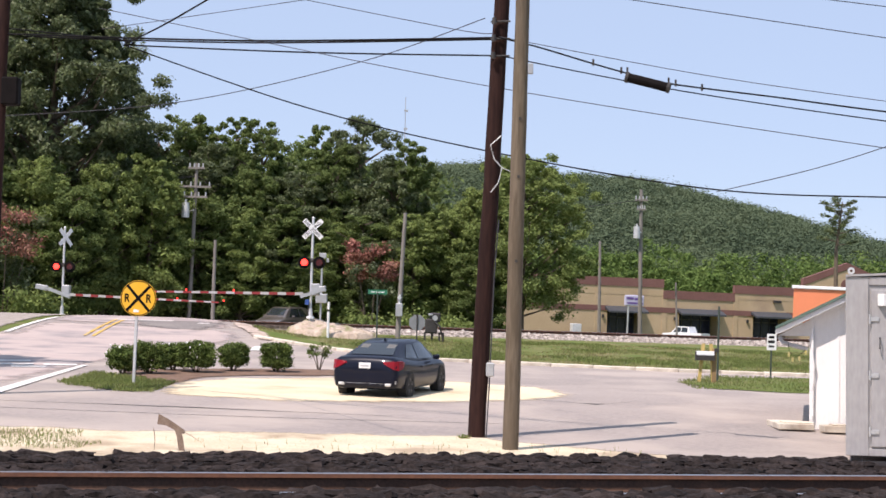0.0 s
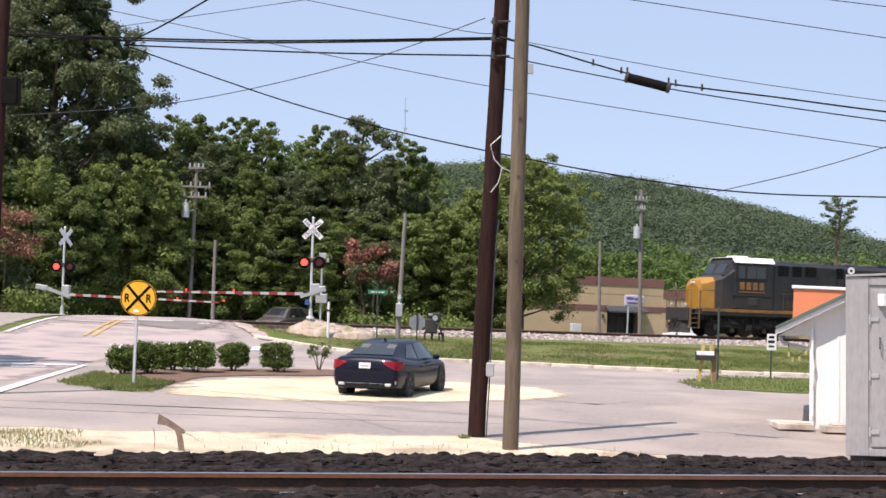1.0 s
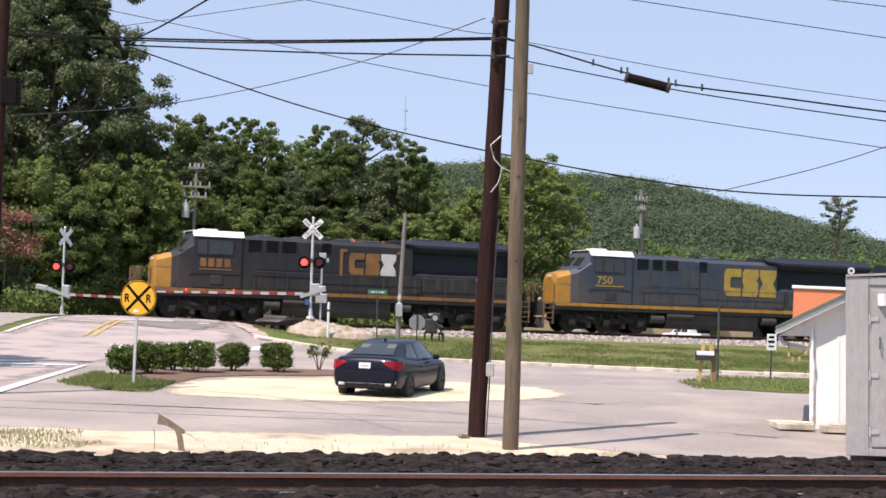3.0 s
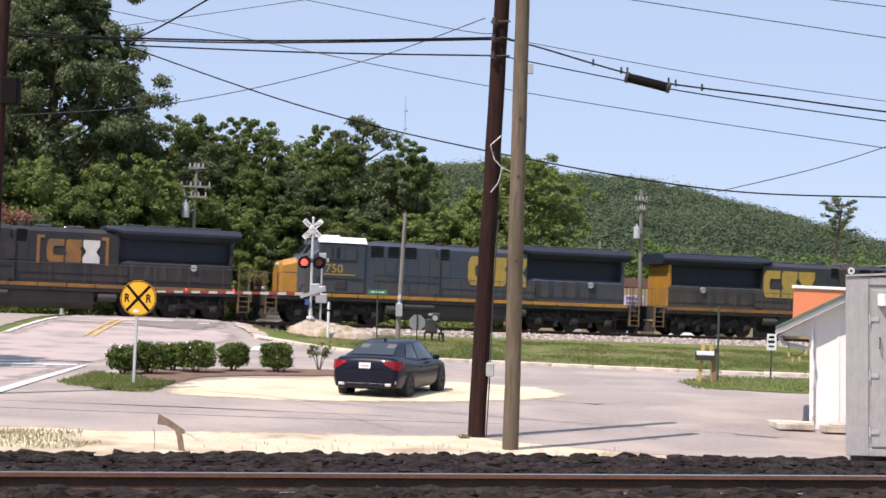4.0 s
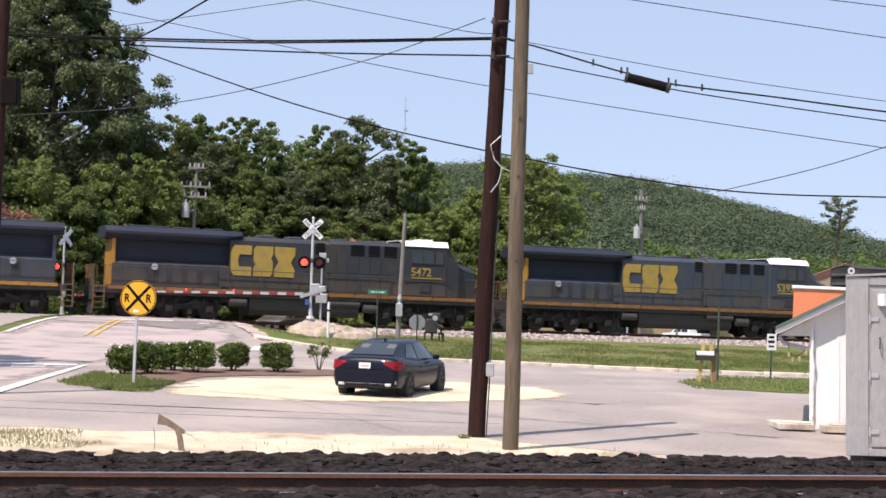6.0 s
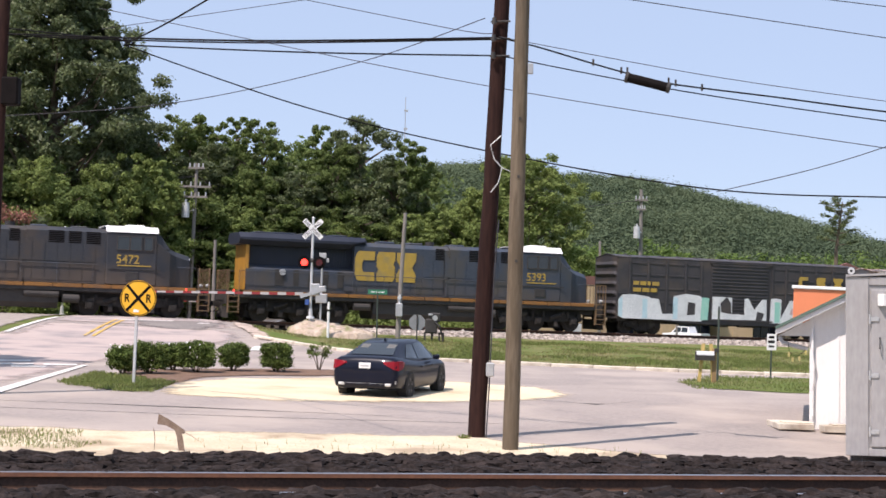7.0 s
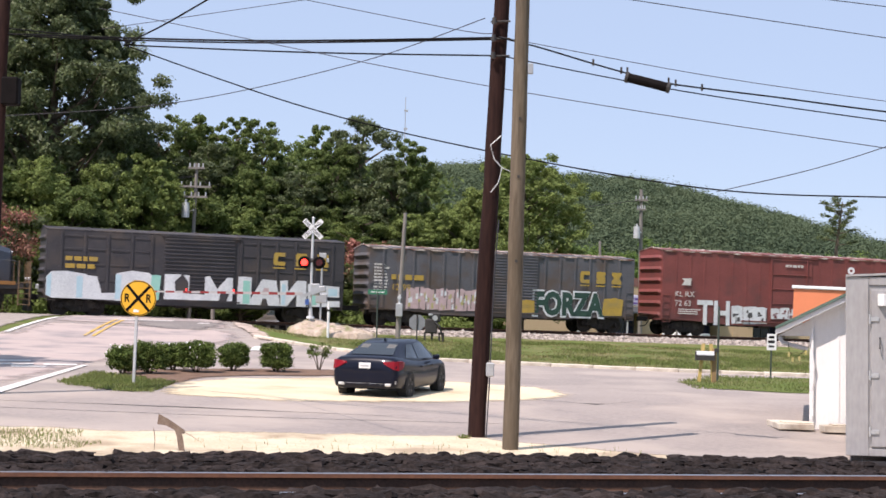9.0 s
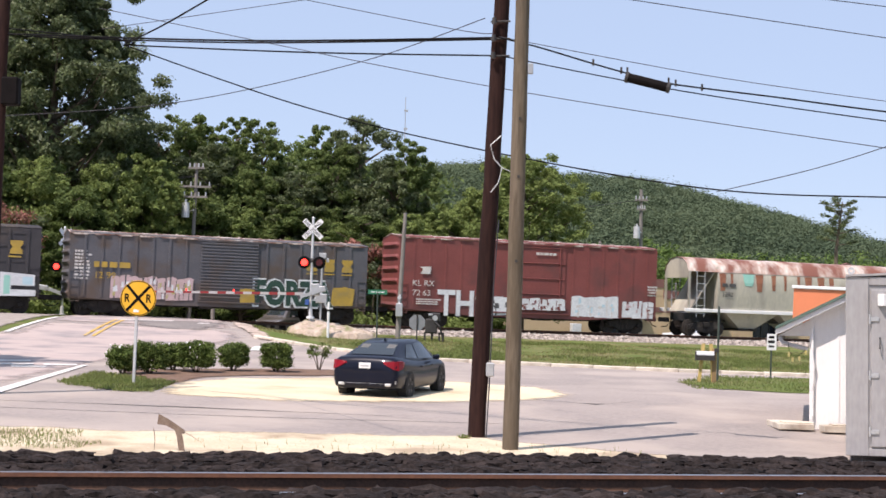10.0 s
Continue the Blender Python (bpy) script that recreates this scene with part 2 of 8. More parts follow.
TRACK = Matrix.Translation((0, TRACK_Y, RAIL_Z)) @ Matrix.Rotation(math.atan2(SIN, COS), 4, "Z") @ Matrix.Rotation(math.atan(GRADE), 4, "Y")
NEAR_TRACK = Matrix.Translation((0, 14.25, 0.20)) @ Matrix.Rotation(math.atan(0.25), 4, "Z")


def near_across(x, y):
    """Distance from the near track's centre line, positive away from it towards the street."""
    return (y - 14.1 - 0.25 * x) * 0.97


def base_z(x, y):
    """The street's ground, and the raised bed of the near track."""
    z = ground_z(x, y)
    d = near_across(x, y)
    bed = 0.0 if d < 4.2 else 0.0 - (d - 4.2) * 0.55
    return max(z, bed) if d < 8 else z


def build_ground():
    xs = sorted({*np.arange(-60, 60.1, 1.5), *np.arange(-300, 301, 20.0), -3000, -1500, -800, 800, 1500, 3000})
    ys = sorted({*np.arange(-20, 130, 1.25), *np.arange(130, 420, 15.0), -600, -150, -60, 600, 900, 1400, 2200, 3400})
    verts = [(x, y, base_z(x, y) - 0.02) for y in ys for x in xs]
    w = len(xs)
    faces = [(j * w + i, j * w + i + 1, (j + 1) * w + i + 1, (j + 1) * w + i) for j in range(len(ys) - 1) for i in range(w - 1)]
    ob = raw("ground", verts, faces, GRASS)
    for f in ob.data.polygons:
        f.use_smooth = True
    tagged(ob, "mown green and straw-coloured grass ground", "ground", kind="structure")


def soften(m):
    """A copy of a ground material that thins out unevenly towards the sheet's edge."""
    m = m.copy()
    n, l = m.node_tree.nodes, m.node_tree.links
    edge = n.new("ShaderNodeAttribute")
    edge.attribute_name = "edge"
    co, grain = n.new("ShaderNodeTexCoord"), n.new("ShaderNodeTexNoise")
    grain.inputs["Scale"].default_value, grain.inputs["Detail"].default_value, grain.inputs["Roughness"].default_value = 1.6, 8, 0.72
    l.new(co.outputs["Object"], grain.inputs["Vector"])
    add = n.new("ShaderNodeMath")
    l.new(edge.outputs["Fac"], add.inputs[0])
    l.new(grain.outputs["Fac"], add.inputs[1])
    cut = n.new("ShaderNodeMapRange")
    cut.inputs["From Min"].default_value, cut.inputs["From Max"].default_value = 0.74, 1.04
    l.new(add.outputs[0], cut.inputs["Value"])
    clear, mix = n.new("ShaderNodeBsdfTransparent"), n.new("ShaderNodeMixShader")
    l.new(cut.outputs[0], mix.inputs["Fac"])
    l.new(clear.outputs[0], mix.inputs[1])
    l.new(n["Principled BSDF"].outputs[0], mix.inputs[2])
    l.new(mix.outputs[0], n["Material Output"].inputs["Surface"])
    return m


def drape(name, outline, lift, material, label, category, step=1.5, rag=0.0, kind="structure", soft=0.0):
    """A sheet with the given outline (x, y), laid on the ground; soft: metres over which its edge thins out."""
    if rag:
        fine = []
        for (ax, ay), (bx, by) in zip(outline, outline[1:] + outline[:1]):
            n = max(1, int(math.hypot(bx - ax, by - ay) / 0.35))
            for i in range(n):
                x, y = ax + (bx - ax) * i / n, ay + (by - ay) * i / n
                v = noise.noise_vector((x * 1.3, y * 1.3, lift * 50)) * rag
                fine.append((x + v.x, y + v.y))
        outline = fine
    bm = bmesh.new()
    bm.faces.new([bm.verts.new((x, y, 0)) for x, y in outline])
    bmesh.ops.triangulate(bm, faces=bm.faces[:])
    x0, x1 = min(p[0] for p in outline), max(p[0] for p in outline)
    y0, y1 = min(p[1] for p in outline), max(p[1] for p in outline)
    for x in np.arange(x0 + step, x1, step):
        bmesh.ops.bisect_plane(bm, geom=bm.verts[:] + bm.edges[:] + bm.faces[:], plane_co=(x, 0, 0), plane_no=(1, 0, 0))
    for y in np.arange(y0 + step, y1, step):
        bmesh.ops.bisect_plane(bm, geom=bm.verts[:] + bm.edges[:] + bm.faces[:], plane_co=(0, y, 0), plane_no=(0, 1, 0))
    for v in bm.verts:
        v.co.z = ground_z(v.co.x, v.co.y) + lift
    for f in bm.faces:
        f.normal_update()
        if f.normal.z < 0:
            f.normal_flip()
    if soft:
        a = np.array(outline)
        d = np.roll(a, -1, 0) - a
        near = []
        for v in bm.verts:
            q = np.array(v.co[:2]) - a
            t = np.clip((q * d).sum(1) / np.maximum((d * d).sum(1), 1e-9), 0, 1)
            near.append(min(1.0, float(np.sqrt(((q - d * t[:, None]) ** 2).sum(1).min())) / soft))
    ob = part(name, bm, soften(material) if soft else material)
    if soft:
        ob.data.attributes.new("edge", "FLOAT", "POINT").data.foreach_set("value", near)
    return tagged(ob, label, category, kind=kind)


build_ground()
drape("road", [(-60, 31.3), (-60, 62), (-17.5, 65.8), (-17.9, 76.7), (-18.6, 86), (-19.5, 97), (-21, 106), (-13, 107), (-11.6, 97), (-10.3, 84), (-10.1, 79.9), (-8.9, 74.4),
      (-7.6, 69.4), (-4.9, 66.0), (0, 59.9), (4.5, 59.0), (8.4, 58.4), (40, 58.5), (40, 29.4), (4.4, 29.4), (2.5, 30.2), (0.7, 31.6), (-4.2, 30.5), (-6.8, 30.0), (-14, 29.5)],
      0.012, ASPHALT, "worn pale grey asphalt street with a ramp to the crossing", "road")
drape("sand_patch", [(-6.9, 39.3), (-7.4, 41.5), (-7.3, 44.5), (-6.0, 46.9), (-4.2, 48.0), (-2.9, 48.8), (0.4, 48.9), (2.6, 48.0), (3.7, 46.5), (4.0, 45.0), (3.7, 43.2), (2.4, 41.6), (0.3, 40.1), (-3.6, 38.7)],
      0.024, SAND, "bright sandy gravel parking patch", "gravel", rag=0.16, soft=1.5, step=0.6)
drape("mulch_bed", [(-9.0, 44.4), (-9.4, 48.4), (-8.0, 49.6), (-5.7, 51.4), (-3.3, 52.4), (-2.2, 50.6), (-2.9, 48.9), (-5.3, 47.5), (-6.4, 46.0), (-6.9, 42.0)], 0.036, MULCH, "dark brown bark mulch bed", "mulch bed", rag=0.25, soft=0.7, step=0.5)
drape("grass_patch", [(-9.7, 42.9), (-9.6, 46.4), (-8.6, 45.6), (-7.0, 43.2), (-6.9, 41.0), (-7.0, 39.7), (-8.5, 40.4)], 0.046, GRASS, "patch of green grass round the sign", "grass", rag=0.25, soft=0.7, step=0.4)
drape("grass_strip", [(7.2, 51.9), (9.0, 55.9), (12.9, 57.4), (20, 57.4), (20, 48.2), (10.8, 48.3), (7.9, 49.2)], 0.03, GRASS, "strip of green grass by the mailbox", "grass", rag=0.3, soft=0.8, step=0.6)
drape("dirt_verge", [(-60, 33.6), (-14, 31.8), (-6.8, 32.3), (-4.2, 32.8), (0.7, 33.9), (2.5, 32.5), (4.6, 31.5), (9, 30.6), (14, 18), (-60, 8)], 0.02, DIRT, "pale sandy dirt verge beside the near track", "verge", rag=0.3, soft=1.0, step=0.8)
drape("road_lane", [(-45, 36), (-45, 62.5), (-17.5, 65.8), (-17.9, 73), (-8.8, 73.4), (-7.7, 69.4), (-8.6, 62), (-10.0, 52), (-10.3, 43), (-10.9, 36.5), (-14, 35.4)], 0.021, ASPHALT_OLD, "sun-bleached pinkish grey asphalt lane", "road", rag=0.2, soft=2.0, step=1.0)
drape("crossing_apron", [(-17.9, 73), (-18.6, 86), (-19.5, 97), (-11.6, 97), (-10.2, 84), (-10.0, 79), (-8.8, 73.5)], 0.03, ASPHALT_OLD, "patched grey asphalt on the crossing ramp", "road", rag=0.2, soft=1.5, step=0.8)
drape("road_edge_line", [(-17.35, 65.8), (-17.15, 65.8), (-17.62, 76.7), (-17.85, 76.7)], 0.045, PAINT_WHITE, "white painted road edge line", "road marking")
for dx in (0, 0.34):
    drape("road_centre_line", [(-14.25 + dx, 66.0), (-14.12 + dx, 66.0), (-14.92 + dx, 76.6), (-15.05 + dx, 76.6)], 0.048, PAINT_YELLOW, "yellow painted centre line", "road marking")
drape("stop_bar", [(-15.1, 76.4), (-12.6, 77.5), (-12.6, 78.2), (-15.1, 77.1)], 0.048, PAINT_WHITE, "white painted stop bar before the crossing", "road marking")
drape("stop_dash", [(-11.2, 76.2), (-10.7, 76.5), (-10.75, 77.2), (-11.25, 76.9)], 0.048, PAINT_WHITE, "short white painted dash", "road marking")
drape("lane_line", [(-10.75, 49.8), (-10.55, 49.8), (-10.1, 38.2), (-10.45, 37.6)], 0.036, PAINT_WHITE, "white painted lane line", "road marking")
for k, (x, y) in enumerate(((-12.9, 48.5), (-12.3, 47.6), (-11.7, 49.0), (-13.4, 50.2))):
    drape("road_symbol", [(x, y), (x + 0.9, y + 0.4), (x + 0.75, y + 1.1), (x - 0.2, y + 0.7)], 0.036, PAINT_WHITE, "worn white pavement marking", "road marking", rag=0.05)
drape("road_patch", [(-7.2, 62.5), (-6.3, 62.2), (-6.0, 65.0), (-7.3, 65.2)], 0.036, PAINT_WHITE, "pale worn patch on the asphalt", "road marking", rag=0.1)
for k, pts in enumerate(([(-11, 36.6), (-6, 36.9), (-1, 36.8)], [(-10, 35.2), (-4, 35.4), (1.5, 36.2)], [(2.3, 42.5), (4, 41.8), (5, 43)])):
    out = [(x, y - 0.02) for x, y in pts] + [(x, y + 0.02) for x, y in pts[::-1]]
    drape("asphalt_crack", out, 0.018, TAR, "dark crack in the asphalt", "crack", rag=0.06)
drape("gravel_shoulder", [(-45, 62.8), (-17.7, 66.2), (-17.95, 72.5), (-18.3, 79), (-18.7, 86), (-45, 78)], 0.02, BALLAST_BED, "brown gravel shoulder beside the crossing road", "gravel", rag=0.3, soft=1.0, step=0.8)
ASPHALT_DARK = mat("dark_asphalt", (0.165, 0.148, 0.140), (0.235, 0.208, 0.192), 0.92, scale=0.5, fine=8, bump=0.4)
drape("tar_patch", [(-15.0, 77.6), (-12.5, 79.4), (-10.3, 79.4), (-9.3, 75), (-10.0, 71.5), (-12.0, 71.0), (-14.0, 73.5)], 0.036, ASPHALT_DARK, "darker asphalt repair near the crossing", "road", rag=0.6, soft=1.6, step=0.6)


def kerb_run(path, label):
    """Concrete kerb stones set end to end along a path."""
    e = thing("kerb", label, "kerb", kind="structure")
    bm = bmesh.new()
    box(bm, -0.75, 0.745, -0.11, 0.11, -0.15, 0.13, 0.025)
    first = None
    left = 0.0
    for (ax, ay), (bx, by) in zip(path, path[1:]):
        ln = math.hypot(bx - ax, by - ay)
        d = left
        while d < ln:
            x, y = ax + (bx - ax) * d / ln, ay + (by - ay) * d / ln
            if first is None:
                ob = first = part("kerb_stone", bm, CONCRETE, e)
            else:
                ob = new("kerb_stone", first.data)
                ob.parent = e
            ux, uy = (bx - ax) / ln, (by - ay) / ln
            rise = ground_z(x + 0.7 * ux, y + 0.7 * uy) - ground_z(x - 0.7 * ux, y - 0.7 * uy)
            ob.matrix_basis = pose(x, y, ground_z(x, y) + random.uniform(-0.01, 0.01), 0, -math.degrees(math.atan(rise / 1.4)), math.degrees(math.atan2(uy, ux)))
            d += 1.5
        left = d - ln


drape("gravel_edge", [(-10.4, 80.6), (-9.2, 74.6), (-7.9, 69.6), (-7.3, 68.3), (-6.6, 68.6), (-7.0, 70.0), (-8.2, 74.8), (-9.2, 80.6)], 0.06, mat("edge_gravel", (0.44, 0.35, 0.29), (0.56, 0.46, 0.39), 0.95, scale=2.5, fine=14, bump=0.8, grime=(0.26, 0.20, 0.16), grime_at=0.55),
      "eroded pinkish gravel edge of the crossing road", "gravel", rag=0.25, soft=0.35, step=0.4)
kerb_run([(-7.3, 69.1), (-4.8, 66.1), (-2.2, 62.6), (0.0, 60.0), (4.5, 59.1), (8.4, 58.5), (40, 58.6)], "pale concrete kerb along the street's far side")


# ---- railway tracks ----
def rail_bm(length0, length1, y, step):
    prof = [(-0.075, -0.172), (0.075, -0.172), (0.075, -0.16), (0.012, -0.14), (0.010, -0.05), (0.036, -0.04), (0.036, -0.006), (-0.036, -0.006), (-0.036, -0.04), (-0.010, -0.05), (-0.012, -0.14), (-0.075, -0.16)]
    bm = bmesh.new()
    loft(bm, [[(x, y + a, z) for a, z in prof] for x in np.arange(length0, length1 + 0.1, step)])
    side = bmesh.new()
    for d in (-1, 1):
        loft(side, [[(x, y + d * 0.037, -0.042), (x, y + d * 0.0395, -0.040), (x, y + d * 0.0385, -0.004), (x, y + d * 0.036, -0.004)][::d] for x in (length0, length1)])
    top = bmesh.new()
    loft(top, [[(x, y - 0.034, -0.006), (x, y + 0.034, -0.006), (x, y + 0.026, 0.0), (x, y - 0.026, 0.0)] for x in (length0, length1)])
    return bm, top, side


def track(name, m, x0, x1, tie0, tie1, tie_mat, label):
    e = thing(name, label, "railway track", m, kind="structure")
    for y in (-0.755, 0.755):
        bm, top, side = rail_bm(x0, x1, y, 20)
        r = part("rail", bm, RAIL, e, "rust-brown steel rail")
        part("rail_head", top, RAIL_TOP, r, "polished running surface")
        part("rail_head_side", side, RAIL_CHEEK, r, "orange-brown rusted side of the rail head")
    bm = bmesh.new()
    box(bm, -0.11, 0.11, -1.3, 1.3, -0.34, -0.175, 0.015)
    first = None
    x = tie0
    while x < tie1:
        if first is None:
            ob = first = part("tie", bm, tie_mat, e)
        else:
            ob = new("tie", first.data)
            ob.parent = e
        ob.matrix_basis = pose(x, random.uniform(-0.05, 0.05), random.uniform(-0.012, 0.005), 0, 0, random.uniform(-2, 2))
        x += 0.54 + random.uniform(-0.04, 0.04)
    return e


RAIL_CHEEK = mat("rail_cheek_rust", (0.20, 0.085, 0.045), (0.14, 0.06, 0.035), 0.8, scale=4, fine=30)
far_track = track("far_track", TRACK, -200, 260, -34, 44, TIE, "far railway track on pale ballast")
near_track = track("near_track", NEAR_TRACK, -60, 60, -7, 8, TIE_WARM, "near railway track with a rusty rail")


def stones(name, m, n, x0, x1, place, size, material, label, seed):
    """Loose broken stones in one mesh; place gives y and z for a random number."""
    rr = np.random.RandomState(seed)
    base = np.array([(0, 0, 1), (0.9, 0, 0.1), (0.2, 0.9, 0), (-0.8, 0.4, 0.1), (-0.6, -0.7, 0), (0.4, -0.85, 0.1), (0.1, 0, -0.7)], float)
    tri = [(0, 1, 2), (0, 2, 3), (0, 3, 4), (0, 4, 5), (0, 5, 1), (6, 2, 1), (6, 3, 2), (6, 4, 3), (6, 5, 4), (6, 1, 5)]
    V, Fc = [], []
    for i in range(n):
        x = rr.uniform(x0, x1)
        y, z = place(rr.rand(), x)
        s = size * rr.lognormal(0, 0.35)
        a = rr.uniform(0, 6.28)
        p = base * (s * rr.uniform(0.7, 1.3, 3)) + rr.normal(0, 0.12 * s, base.shape)
        c, d = math.cos(a), math.sin(a)
        p = np.stack([p[:, 0] * c - p[:, 1] * d, p[:, 0] * d + p[:, 1] * c, p[:, 2] * 0.75], 1) + (x, y, z)
        k = len(V)
        V.extend(map(tuple, p))
        Fc.extend((t[0] + k, t[1] + k, t[2] + k) for t in tri)
    ob = raw(name, V, Fc, material)
    ob.matrix_basis = m
    return tagged(ob, label, "ballast", kind="stuff")


bm = bmesh.new()
loft(bm, [[(x, -3.6, -0.62), (x, -2.1, -0.24), (x, 2.1, -0.24), (x, 3.6, -0.62)] for x in np.arange(-8.6, 220, 12)])
loft(bm, [[(x, -3.6, -0.62), (x, -2.1, -0.24), (x, 2.1, -0.24), (x, 3.6, -0.62)] for x in (-200, -100, -60, -33, -24.5)])
tagged(part("ballast_bed", bm, BALLAST_BED), "pale grey and pink ballast bed of the far track", "ballast", kind="structure").matrix_basis = TRACK
stones("ballast_stones", TRACK, 9000, -8, 36, lambda u, x: (-1.3 - u * 2.5, -0.22 - max(0, u * 2.5 - 0.8) * 0.25), 0.07, BALLAST, "loose pale broken stone on the track shoulder", 5)
stones("ballast_stones", TRACK, 1500, -36, -24.5, lambda u, x: (-1.3 - u * 3.0, -0.22 - max(0, u * 2.5 - 0.8) * 0.2), 0.07, BALLAST, "loose pale broken stone beside the crossing", 6)


def gravel_mound():
    """A heap of pale gravel at the foot of the crossing signal."""
    V, Fc = [], []
    n, w = 44, 56
    for j in range(n):
        for i in range(w):
            u, v = i / (w - 1) * 2 - 1, j / (n - 1) * 2 - 1
            x, y = -5.0 + u * 2.3, 79.3 + v * 2.2
            r = math.hypot((u + 0.5) * (1.9 if u < -0.5 else 0.72), v)
            h = 0.62 * max(0, 1 - r) ** 0.9 + (0.12 * noise.noise((x * 1.6, y * 1.6, 0)) + 0.10 * noise.noise((x * 5, y * 5, 2))) * (1 if r < 1.1 else 0) - (0.15 if r > 0.97 else 0)
            V.append((x, y, ground_z(x, y) + h + (0.18 if r < 0.97 else 0)))
    Fc = [(j * w + i, j * w + i + 1, (j + 1) * w + i + 1, (j + 1) * w + i) for j in range(n - 1) for i in range(w - 1)]
    ob = raw("gravel_mound", V, Fc, mat("mound_gravel", (0.36, 0.28, 0.215), (0.50, 0.41, 0.33), 0.95, scale=2.5, fine=9, bump=1.0, grime=(0.20, 0.20, 0.09), grime_at=0.57))
    for f in ob.data.polygons:
        f.use_smooth = True
    tagged(ob, "low heap of pale gravel under the crossing signal", "gravel heap")


gravel_mound()



def dark_lumps():
    """Black lumpy ballast either side of the near rail."""
    rr = np.random.RandomState(9)
    bm = bmesh.new()
    bmesh.ops.create_icosphere(bm, subdivisions=2, radius=1)
    base = np.array([v.co[:] for v in bm.verts])
    tri = [[v.index for v in f.verts] for f in bm.faces]
    bm.free()
    V, Fc = [], []
    for i in range(3300):
        x = rr.uniform(-5.6, 6.2)
        beyond = i < 2300
        y = rr.uniform(0.98, 4.5) if beyond else (rr.uniform(-1.5, -0.86) if i % 5 < 3 else rr.uniform(-0.6, 0.55))
        s = rr.uniform(0.03, 0.095) * (1.0 if beyond else 1.1)
        z = -0.235 + (rr.uniform(0.0, 0.025) if beyond else 0.06)
        if beyond and y > 3.6:
            z += 0.02
        if y < -0.82:
            z += 0.17
        off = rr.uniform(0, 50, 3)
        p = base.copy()
        for k in range(len(p)):
            p[k] *= 1 + 0.6 * noise.noise(Vector(base[k] * 1.6 + off)) + 0.22 * noise.noise(Vector(base[k] * 5 + off))
        p *= (s * rr.uniform(1.0, 2.3), s * rr.uniform(0.8, 1.5), s * rr.uniform(0.5, 0.85))
        a = rr.uniform(-0.7, 0.7)
        c, d = math.cos(a), math.sin(a)
        p = np.stack([p[:, 0] * c - p[:, 1] * d, p[:, 0] * d + p[:, 1] * c, p[:, 2]], 1) + (x, y, z)
        k = len(V)
        V.extend(map(tuple, p))
        Fc.extend((t[0] + k, t[1] + k, t[2] + k) for t in tri)
    ob = raw("dark_ballast", V, Fc, LUMP)
    ob.matrix_basis = NEAR_TRACK
    tagged(ob, "black lumpy ballast round the near rail", "ballast", kind="stuff")
    bm = bmesh.new()
    loft(bm, [[(x, -8, -0.21), (x, 4.5, -0.21), (x, 5.2, -0.6), (x, -8, -0.6)] for x in (-60, 60)])
    tagged(part("ballast_bed", bm, LUMP), "black bed of the near track", "ballast", kind="structure").matrix_basis = NEAR_TRACK


dark_lumps()


# ---- poles and cables ----
def cable(points, r, material, label, n=10, group="overhead cables"):
    """A hanging cable through the given points."""
    pts = [Vector(p) for p in points]
    out = []
    for i in range(len(pts) - 1):
        p0, p1, p2, p3 = pts[max(i - 1, 0)], pts[i], pts[i + 1], pts[min(i + 2, len(pts) - 1)]
        for k in range(n):
            t = k / n
            out.append(0.5 * (2 * p1 + (p2 - p0) * t + (2 * p0 - 5 * p1 + 4 * p2 - p3) * t * t + (3 * p1 - p0 - 3 * p2 + p3) * t ** 3))
    out.append(pts[-1])
    bm = bmesh.new()
    tube(bm, out, r, 6)
    return tagged(part("overhead_cable", bm, material), label, "cable", group)


def pole(name, label, foot, top, r0, r1, material, knots=6, group="utility poles", seed=1):
    e = thing(name, label, "utility pole", pose(*foot), group)
    v = Vector(top) - Vector(foot)
    bm = bmesh.new()
    rr = random.Random(seed)
    rings = []
    n = 16
    for i in range(n + 1):
        t = i / n
        c = v * t + Vector((rr.uniform(-1, 1), rr.uniform(-1, 1), 0)) * 0.008
        if i == 0:
            c.z -= 0.4
        r = r0 + (r1 - r0) * t
        rings.append([c + Vector((math.cos(a * math.pi / 8), math.sin(a * math.pi / 8), 0)) * r * (1 + rr.uniform(-0.025, 0.025)) for a in range(16)])
    loft(bm, rings)
    part("shaft", bm, material, e, smooth=True)
    return e


dark_pole = pole("utility_pole", "dark creosoted wooden utility pole leaning over dirt verge", (0.775, 33.4, -0.9), (1.10, 33.4, 9.6), 0.178, 0.150, POLE_DARK, seed=2)
bm = bmesh.new()
box(bm, 0.16, 0.32, -0.28, -0.12, 1.25, 1.53, 0.02)
part("meter_box", bm, STEEL, dark_pole, "grey meter box")
bm = bmesh.new()
tube(bm, [(0.20, -0.15, 0.0), (0.22, -0.15, 0.6), (0.24, -0.15, 1.3), (0.27, -0.17, 3.2), (0.33, -0.16, 4.4)], 0.014, 6)
part("ground_wire", bm, CABLE_THIN, dark_pole)
bm = bmesh.new()
tube(bm, [(0.15, -0.2, 4.95), (0.30, -0.26, 5.15), (0.36, -0.2, 5.45), (0.2, -0.22, 5.62), (0.12, -0.2, 5.9), (0.33, -0.2, 6.1)], 0.012, 6)
tube(bm, [(0.36, -0.2, 5.45), (0.62, -0.2, 5.35)], 0.008, 5)
part("loose_wire", bm, ALU, dark_pole, "frayed pale wire")
